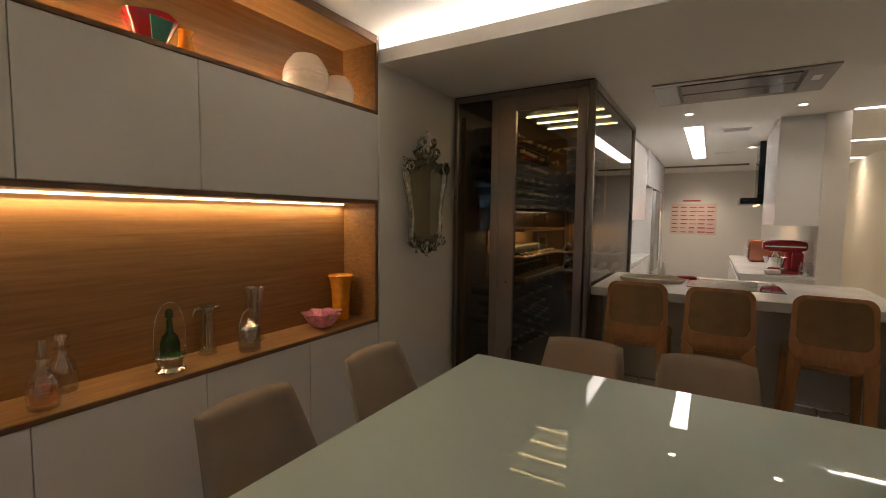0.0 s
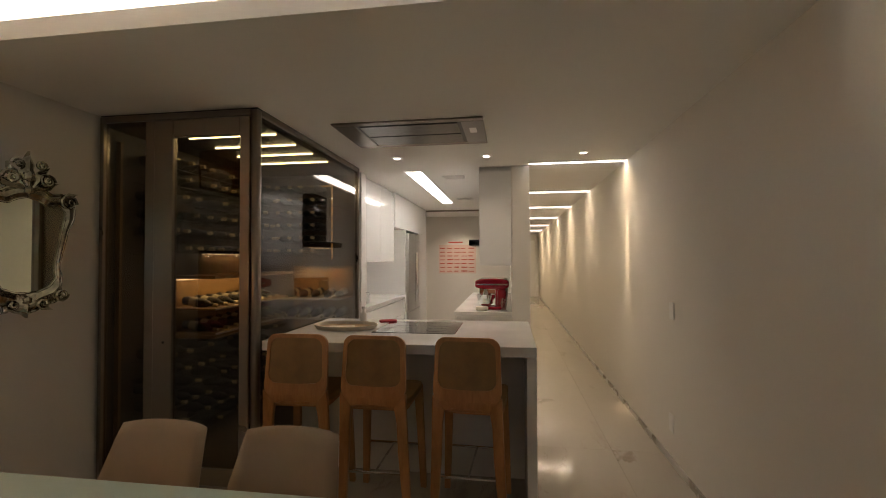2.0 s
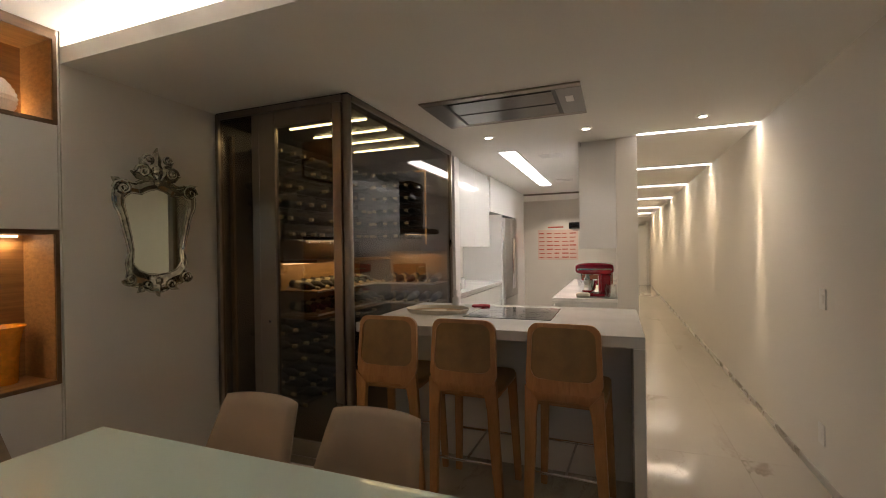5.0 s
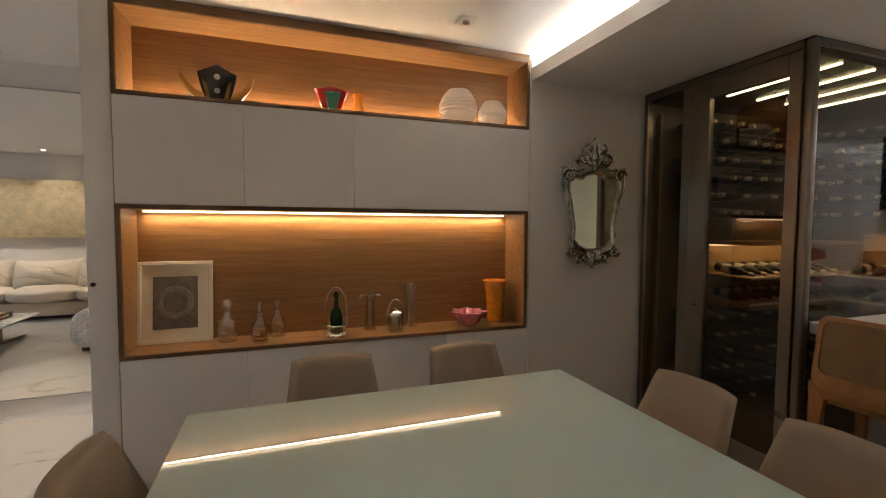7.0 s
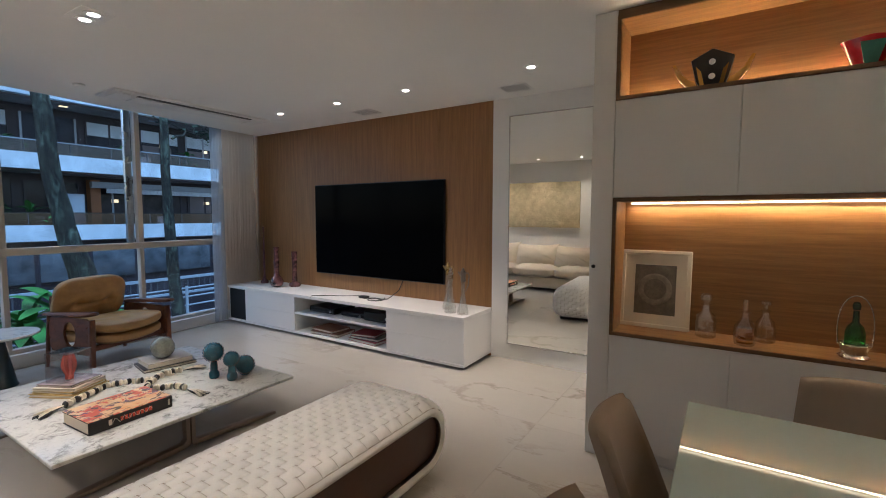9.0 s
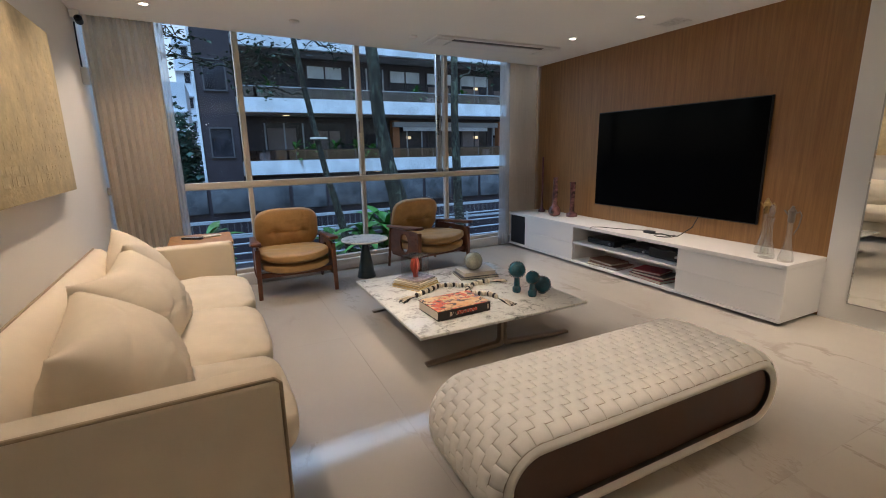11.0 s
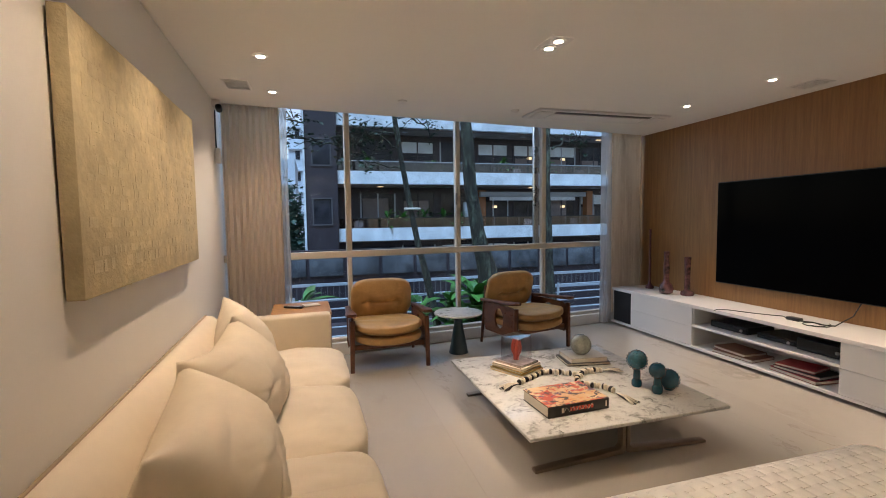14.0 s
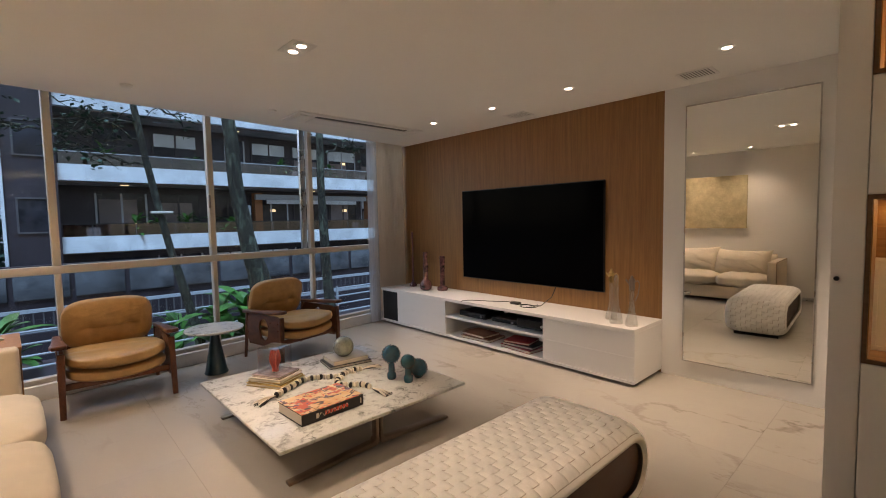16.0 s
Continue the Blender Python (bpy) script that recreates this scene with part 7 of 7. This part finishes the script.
# ---- outside ----
M_CONC = surface("stained_concrete", (0.78, 0.80, 0.80), 0.8, vary=0.22, big=1.2, fine=9, relief=0.3)
M_DKBR = surface("dark_cladding", (0.046, 0.032, 0.036), 0.5, vary=0.3, big=1.0, fine=12, relief=0.2)
M_ASPH = surface("asphalt", (0.05, 0.05, 0.052), 0.85, vary=0.2, big=0.7, fine=20, relief=0.4)
M_DKGL = surface("dark_window_glass", (0.045, 0.042, 0.048), 0.08, vary=0.6, relief=0)
M_RAILG = glass("smoked_rail_glass", thin=True, tint=(0.55, 0.46, 0.44), ior=1.4, gloss=0.08)
M_FACADE = surface("far_white_render", (0.72, 0.74, 0.76), 0.8, vary=0.08, big=0.4)
M_BARK, nt, cb = nodes_of("lichened_bark")
cv = coords(nt, (1, 1, 0.35))
n1 = noise_of(nt, cv, 9, 5, 0.7, 0.6)
c1 = mixed(nt, ramp(nt, noise_of(nt, cv, 26, 4, 0.7), 0.35, 0.65), (0.014, 0.011, 0.008), (0.060, 0.050, 0.032))
nt.links.new(mixed(nt, ramp(nt, n1, 0.50, 0.66), c1, (0.15, 0.17, 0.115)), cb.inputs["Base Color"])
cb.inputs["Roughness"].default_value = 0.95
bump(nt, cb, noise_of(nt, coords(nt, (1, 1, 0.25)), 30, 4, 0.7), 1.0, 0.03)
M_LEAF = surface("leaf", (0.06, 0.20, 0.035), 0.45, vary=0.5, big=3, fine=30, relief=0.05)
M_LEAFD = surface("dark_leaf", (0.016, 0.05, 0.02), 0.5, vary=0.5, big=3, fine=30, relief=0.05)
M_WARMW = glow("lamp_in_flat", (1.0, 0.72, 0.4), 1.3)
M_DKGL.node_tree.nodes["Principled BSDF"].inputs["Specular IOR Level"].default_value = 0.15
M_PANELC = surface("grey_street_panel", (0.11, 0.11, 0.115), 0.8, vary=0.6, big=1.5, fine=12, relief=0.3)
M_WHITEP = surface("white_metal", (0.42, 0.44, 0.46), 0.4, vary=0.06)
M_TRIM = surface("dull_metal_trim", (0.11, 0.10, 0.10), 0.5, vary=0.2, relief=0.05)
M_DULLBR = surface("dull_brown", (0.26, 0.20, 0.18), 0.8, vary=0.4, big=0.6, relief=0)
GZ = -3.4
solo("ground", box(-400, -600, GZ - 0.3, 400, -5.6, GZ), M_ASPH, "dark street below the window", kind="structure")

YF = -23.0
bld = thing("apartment_building", "dark apartment block with long pale concrete balconies", "building")
part("wall", box(-40, YF - 8, GZ, 0.4, YF - 1.9, 19), M_DKBR, bld)
part("tower", box(0.42, YF - 6, GZ, 1.95, YF + 0.2, 19), M_DKBR, bld, "dark brown stair tower")
part("fin", box(1.96, YF - 0.1, GZ, 2.06, YF + 0.3, 19), M_CONC, bld, "pale concrete fin wall")
ST = 2.93
rnd = random.Random(7)
for f in range(-1, 5):
    zb = 0.385 + ST * f
    bal = part("balcony", box(-40, YF - 1.89, zb, 0.40, YF, zb + 0.16), M_CONC, bld, "long concrete balcony")
    part("parapet", box(-40, YF - 0.12, zb + 0.161, 0.40, YF, zb + 0.66), M_CONC, bal)
    if f >= 0:
        part("rail_glass", box(-39.9, YF - 0.07, zb + 0.665, 0.35, YF - 0.05, zb + 1.15), M_RAILG, bal, smooth=False)
        for k in range(20):
            part("rail_post", box(-0.6 - 1.5 * k, YF - 0.09, zb + 0.662, -0.57 - 1.5 * k, YF - 0.045, zb + 1.15), M_TRIM, bal)
        part("soffit", box(-40, YF - 1.88, zb - 0.06, 0.40, YF - 0.3, zb - 0.002), M_DULLBR, bal, "brown plate under the balcony slab")
        for k in range(5):
            xx = -1.5 - 4.3 * k - 2.0 * rnd.random()
            part("ceiling_lamp", box(xx, YF - 1.0, zb - 0.09, xx + 0.3, YF - 0.8, zb - 0.062, 0.01, 1), M_WARMW if (k + f) % 2 else M_WHITEP, bal)
            part("balcony_chair", joined(box(xx + 0.8, YF - 0.9, zb + 0.55, xx + 1.3, YF - 0.4, zb + 0.62, 0.02, 1), box(xx + 0.8, YF - 0.95, zb + 0.162, xx + 1.3, YF - 0.9, zb + 1.02, 0.02, 1)), M_WHITEP if k % 2 else M_CONC, bal)
            part("planter", lathe([(0.14, 0.162), (0.2, 0.62), (0.17, 0.62), (0.0, 0.5)], 10, m=pose(xx + 1.9, YF - 0.5, zb)), M_TRIM, bal)
        part("hand_rail", box(-39.9, YF - 0.085, zb + 1.151, 0.35, YF - 0.035, zb + 1.19), M_WHITEP if f else M_BLACK, bal)
    for k in range(11):
        x = -0.9 - 2.3 * k
        w = part("window", box(x - 1.9, YF - 1.895, zb + 0.45, x, YF - 1.87, zb + 2.55), M_DKGL, bld)
        for q in (0.0, 0.95, 1.9):
            part("frame", box(x - q - 0.04, YF - 1.869, zb + 0.45, x - q + 0.04, YF - 1.84, zb + 2.55), M_WHITEP if (k + f) % 3 == 0 else M_DKBR, w)
        # A room's dim light, painted as a brownish plate on the glass
        if rnd.random() < 0.6:
            part("room", box(x - rnd.uniform(1.0, 1.8), YF - 1.868, zb + 0.5, x - 0.1, YF - 1.8645, zb + rnd.uniform(1.7, 2.45)), M_DULLBR, w, "plate on the glass coloured like a dimly lit room")
        if rnd.random() < 0.2:
            part("room_lamp", box(x - 1.2, YF - 1.868, zb + 1.7, x - 0.9, YF - 1.86, zb + 1.85), M_WARMW, w)
        if rnd.random() < 0.4:
            part("blind", box(x - 1.85, YF - 1.867, zb + 1.9, x - 0.05, YF - 1.862, zb + 2.5), M_CONC, w)
    wz = zb + 0.9
    w = part("window", box(0.75, YF + 0.201, wz, 1.6, YF + 0.23, wz + 1.25), M_DKGL, bld)
    b = box(0.69, YF + 0.205, wz - 0.06, 1.66, YF + 0.26, wz)
    box(0.69, YF + 0.205, wz + 1.25, 1.66, YF + 0.26, wz + 1.31, bm=b)
    box(0.69, YF + 0.205, wz, 0.75, YF + 0.26, wz + 1.25, bm=b)
    box(1.6, YF + 0.205, wz, 1.66, YF + 0.26, wz + 1.25, bm=b)
    part("frame", b, M_TRIM, w)
part("awning", box(-14.5, YF - 1.2, 2.72, -7.6, YF - 0.9, 3.0, 0.02), M_WHITEP, bld, "white roller blind housing")
part("awning", box(-13.8, YF - 1.05, 2.5, -8.2, YF - 1.0, 2.72), M_CONC, bld)
part("lounger", box(-7.2, YF - 0.9, 1.0, -6.5, YF - 0.6, 2.4, 0.05, m=None), M_WHITEP, bld, "white upright lounger on a balcony")
for x0, x1 in ((-8.1, -7.7), (-15.3, -14.9)):
    part("pier", box(x0, YF - 1.86, 1.0, x1, YF - 1.4, 3.1), surface("orange_timber", (0.42, 0.16, 0.06), 0.6, vary=0.2), bld)

# low wall with panels and railings along the street
fw = thing("street_wall", "low grey panelled street wall with a white railing", "wall")
part("base", box(-40, -20.6, GZ, 3.5, -20.2, -1.9), M_DKBR, fw)
for k in range(26):
    part("panel", box(-38 + 1.6 * k, -20.18, -1.0, -38 + 1.6 * k + 1.45, -20.1, 0.05, 0.02), M_PANELC, fw)
part("back", box(-40, -20.6, -1.9, 3.5, -20.2, 0.15), M_DKBR, fw)
part("rail", box(-38, -17.0, -0.98, 3.5, -16.9, -0.88), M_WHITEP, fw)
part("rail", box(-38, -17.0, -1.55, 3.5, -16.9, -1.47), M_WHITEP, fw)
b = bmesh.new()
for k in range(190):
    box(-38 + 0.22 * k, -16.97, -1.47, -38 + 0.22 * k + 0.035, -16.93, -0.98, bm=b)
tagged(part("balusters", b, M_TRIM, fw, smooth=False), kind="stuff")
part("footing", box(-38, -17.2, GZ, 3.5, -16.8, -1.56), M_DKBR, fw)
rl = thing("garden_railing", "white pipe railing close below the window", "railing")
for z in (-0.15, -0.34, -0.53, -0.72, -0.91):
    part("rail", rod((-9, -9.5, z), (3, -9.0, z), 0.018, None, 8), M_WHITEP, rl)
for x in (-8, -6, -4, -2, 0, 2):
    part("post", rod((x, -9.25, GZ), (x, -9.25, -0.1), 0.03, None, 8), M_WHITEP, rl)
solo("ramp", box(-12, -12.5, GZ, 4, -9.8, -1.4), M_DKBR, "dark sunken ramp below the window", kind="structure")

# far pale buildings at the side
for x0, x1, y, z1, nm in ((3.4, 8.5, -48, 7.8, "far"), (2.9, 4.6, -60, 14.0, "farther")):
    fb = thing("white_building", "far white building with rows of windows", "building", group="far buildings")
    part("wall", box(x0, y - 8, GZ, x1, y, z1), M_FACADE, fb)
    z = -1.5
    while z < z1 - 1.6:
        for k in range(int((x1 - x0 - 0.3) / 0.9)):
            part("window", box(x0 + 0.3 + 0.9 * k, y, z, x0 + 0.85 + 0.9 * k, y + 0.05, z + 1.1), M_DKGL, fb)
        part("ledge", box(x0 - 0.05, y, z + 1.25, x1 + 0.05, y + 0.25, z + 1.4), M_FACADE, fb)
        z += 2.7
hill = bmesh.new()
gn = 40
gv = [[hill.verts.new((-260 + 520 * i / gn, -330 - 4 * j, GZ + (30 + 40 * noise.noise(Vector((i * 0.12, 2.0, j * 0.2)))) * math.sin(math.pi * min(1, j / 8) / 2) )) for j in range(9)] for i in range(gn + 1)]
for i in range(gn):
    for jn in range(8):
        hill.faces.new((gv[i][jn], gv[i + 1][jn], gv[i + 1][jn + 1], gv[i][jn + 1]))
solo("far_hill", hill, M_LEAFD, "hazy wooded hill beyond the street", kind="structure")


def tree(trunk, radii, label, limbs=(), leaves=0, seed=1, spread=1.0, mat=None):
    t = thing("tree", label, "tree", group="street trees")
    r = random.Random(seed)
    pts, rad = [], []
    for k in range(len(trunk) - 1):
        for i in range(4):
            f = i / 4
            p = Vector(trunk[k]).lerp(Vector(trunk[k + 1]), f)
            pts.append(p + Vector((r.uniform(-1, 1), r.uniform(-1, 1), 0)) * radii[k] * 0.10)
            rad.append((radii[k] * (1 - f) + radii[k + 1] * f) * r.uniform(0.95, 1.06))
    pts.append(Vector(trunk[-1]))
    rad.append(radii[-1])
    part("trunk", tube(pts, 0.1, 12, radii=rad), M_BARK, t, angle=120)
    tips = []
    for start, end, r0 in limbs:
        s, e = Vector(start), Vector(end)
        path = [s.lerp(e, i / 7) + Vector((r.uniform(-1, 1), r.uniform(-1, 1), r.uniform(-1, 1))) * 0.07 * (i > 0) for i in range(8)]
        part("limb", tube(path, r0, 7, radii=[r0 * (1 - 0.11 * i) for i in range(8)]), M_BARK, t)
        for k in range(3, 8):
            for _ in range(2):
                d = Vector((r.uniform(-1, 1), r.uniform(-0.6, 0.6), r.uniform(-0.5, 0.6))) * 0.55 * spread
                q = path[k] + d
                part("twig", tube([path[k], path[k].lerp(q, 0.5) + Vector((0, 0, 0.04)), q], 0.008, 5, radii=[0.012, 0.008, 0.004]), M_BARK, t)
                tips.append((path[k], q))
    if leaves and tips:
        b = bmesh.new()
        for _ in range(leaves):
            a, q = r.choice(tips)
            c = a.lerp(q, r.uniform(0.2, 1.15)) + Vector((r.gauss(0, 0.09), r.gauss(0, 0.09), r.gauss(0, 0.07)))
            leaf(b, c, r, r.uniform(0.05, 0.11), 0.4)
        tagged(part("crown", b, mat or M_LEAFD, t, smooth=False), kind="stuff")
    return t


def leaf(b, c, r, l, w):
    d = Vector((r.uniform(-1, 1), r.uniform(-1, 1), r.uniform(-0.8, 0.4))).normalized()
    s = d.cross(Vector((r.uniform(-0.4, 0.4), r.uniform(-0.4, 0.4), 1))).normalized() * l * w
    up = s.cross(d).normalized() * l * 0.12
    p = [c, c + d * l * 0.4 + s, c + d * l, c + d * l * 0.4 - s]
    v = [b.verts.new(q) for q in p]
    m = b.verts.new(c + d * l * 0.45 - up)
    for i in range(4):
        b.faces.new((v[i], v[(i + 1) % 4], m))


tree([(-2.55, -9.0, GZ), (-2.35, -9.0, -0.8), (-1.92, -9.0, 0.9), (-1.72, -9.0, 2.2), (-1.62, -9.0, 3.5), (-1.58, -9.0, 6.5)], [0.46, 0.32, 0.17, 0.135, 0.12, 0.10], "thick mossy tree trunk outside the window",
     [((-1.75, -9.0, 3.2), (-1.2, -9.6, 5.0), 0.06)], 60, 2)
tree([(-1.35, -9.0, GZ), (-0.90, -9.0, -0.6), (-0.54, -9.0, 0.95), (-0.28, -9.0, 2.3), (-0.09, -9.0, 3.5), (-0.02, -9.0, 6.0)], [0.12, 0.09, 0.066, 0.056, 0.052, 0.04], "slim leaning tree with thin bare branches",
     [((-0.30, -9.0, 2.5), (0.95, -9.2, 2.75), 0.022), ((-0.22, -9.0, 2.9), (0.8, -9.1, 3.4), 0.02), ((-0.16, -9.0, 3.2), (1.2, -9.1, 3.1), 0.02), ((1.6, -9.3, 3.05), (0.35, -9.2, 2.95), 0.02), ((2.6, -8.6, 3.05), (1.3, -8.8, 3.0), 0.025), ((2.5, -8.6, 3.5), (1.7, -8.8, 3.35), 0.02), ((-0.1, -9, 3.6), (-0.9, -9.2, 3.45), 0.02)], 520, 5)
tree([(-3.95, -9.0, GZ), (-3.62, -9.0, 0.0), (-3.54, -9.0, 2.0), (-3.56, -9.0, 3.5), (-3.56, -9.0, 6.0)], [0.16, 0.12, 0.085, 0.08, 0.07], "dark upright tree trunk outside the window",
     [((-3.69, -9.0, 3.0), (-4.6, -9.3, 3.4), 0.03)], 120, 8)
part("plate", box(-0.58, -8.93, 1.66, -0.24, -8.89, 1.70, 0.005), M_CREAMP, bpy.data.objects["tree.001"], "small board nailed to the trunk")


def broad_plant(x, y, z, n, l, seed, label, mat=M_LEAF):
    t = thing("garden_plant", label, "plant", pose(x, y, z), "garden plants")
    r = random.Random(seed)
    b = bmesh.new()
    part("stem", lathe([(0.05, 0), (0.03, 0.5), (0.0, 0.9)], 8), M_BARK, t)
    for i in range(n):
        a = r.uniform(0, 2 * math.pi)
        e = r.uniform(0.15, 1.25)
        d = Vector((math.cos(a) * math.cos(e), math.sin(a) * math.cos(e), math.sin(e)))
        base = Vector((0, 0, r.uniform(0.0, 0.7)))
        L = l * r.uniform(0.7, 1.2)
        s = d.cross(Vector((0, 0, 1))).normalized()
        prev = None
        for k in range(7):
            f = k / 6
            c = base + d * L * f + Vector((0, 0, -0.45 * L * f * f))
            w = 0.13 * l * math.sin(math.pi * min(1, 0.05 + 0.93 * f)) ** 0.7
            cur = (b.verts.new(c + s * w), b.verts.new(c - Vector((0, 0, 0.25 * w))), b.verts.new(c - s * w))
            if prev:
                b.faces.new((prev[0], cur[0], cur[1], prev[1]))
                b.faces.new((prev[1], cur[1], cur[2], prev[2]))
            prev = cur
    tagged(part("leaves", b, mat, t, angle=180), kind="stuff")


for k, (x, y, z, n, l) in enumerate(((-1.55, -8.3, -0.75, 34, 1.0), (-1.2, -8.6, -0.9, 30, 0.9), (-2.0, -8.2, -1.3, 26, 0.9), (-0.9, -10.5, -1.3, 22, 0.9), (1.9, -11.5, -1.3, 26, 1.0), (-3.4, -12.6, -1.3, 26, 1.0))):
    broad_plant(x, y, z, n, l, 20 + k, "leafy green garden plant with long arching leaves")
for k, (x, z, n) in enumerate(((-3.0, 1.06, 9), (-4.2, 1.06, 9), (-5.3, 1.06, 9), (-6.2, 1.06, 8), (-2.2, 1.06, 7), (-8.8, 3.95, 9), (-4.6, 3.95, 8), (-11.8, 3.95, 9), (-1.2, 3.95, 8))):
    broad_plant(x, YF - 0.55, z, n * 3, 0.75, 50 + k, "green pot plant on a balcony", M_LEAF)
solo("planting_bed", box(-4.2, -9.8, GZ, 2.6, -7.6, -1.3), M_BARK, "raised bed of dark soil below the window", kind="structure")
b = bmesh.new()
r = random.Random(77)
for _ in range(2600):
    u, v = r.gauss(0, 1), r.gauss(0, 1)
    leaf(b, Vector((3.6 + 0.75 * u, -36 + 1.0 * r.gauss(0, 1), 1.0 + 1.5 * v - 0.3 * u * u)), r, r.uniform(0.25, 0.5), 0.5)
ft = thing("tree", "full green tree farther down the street", "tree", group="street trees")
part("trunk", rod((3.6, -36, GZ), (3.6, -36, 1.5), 0.2, 0.1), M_BARK, ft)
# Leaf green with the bluish haze of distance mixed into it
tagged(part("crown", b, surface("hazed_leaf", (0.045, 0.11, 0.075), 0.6, vary=0.4, big=1.5, fine=12, relief=0.05), ft, smooth=False), kind="stuff")
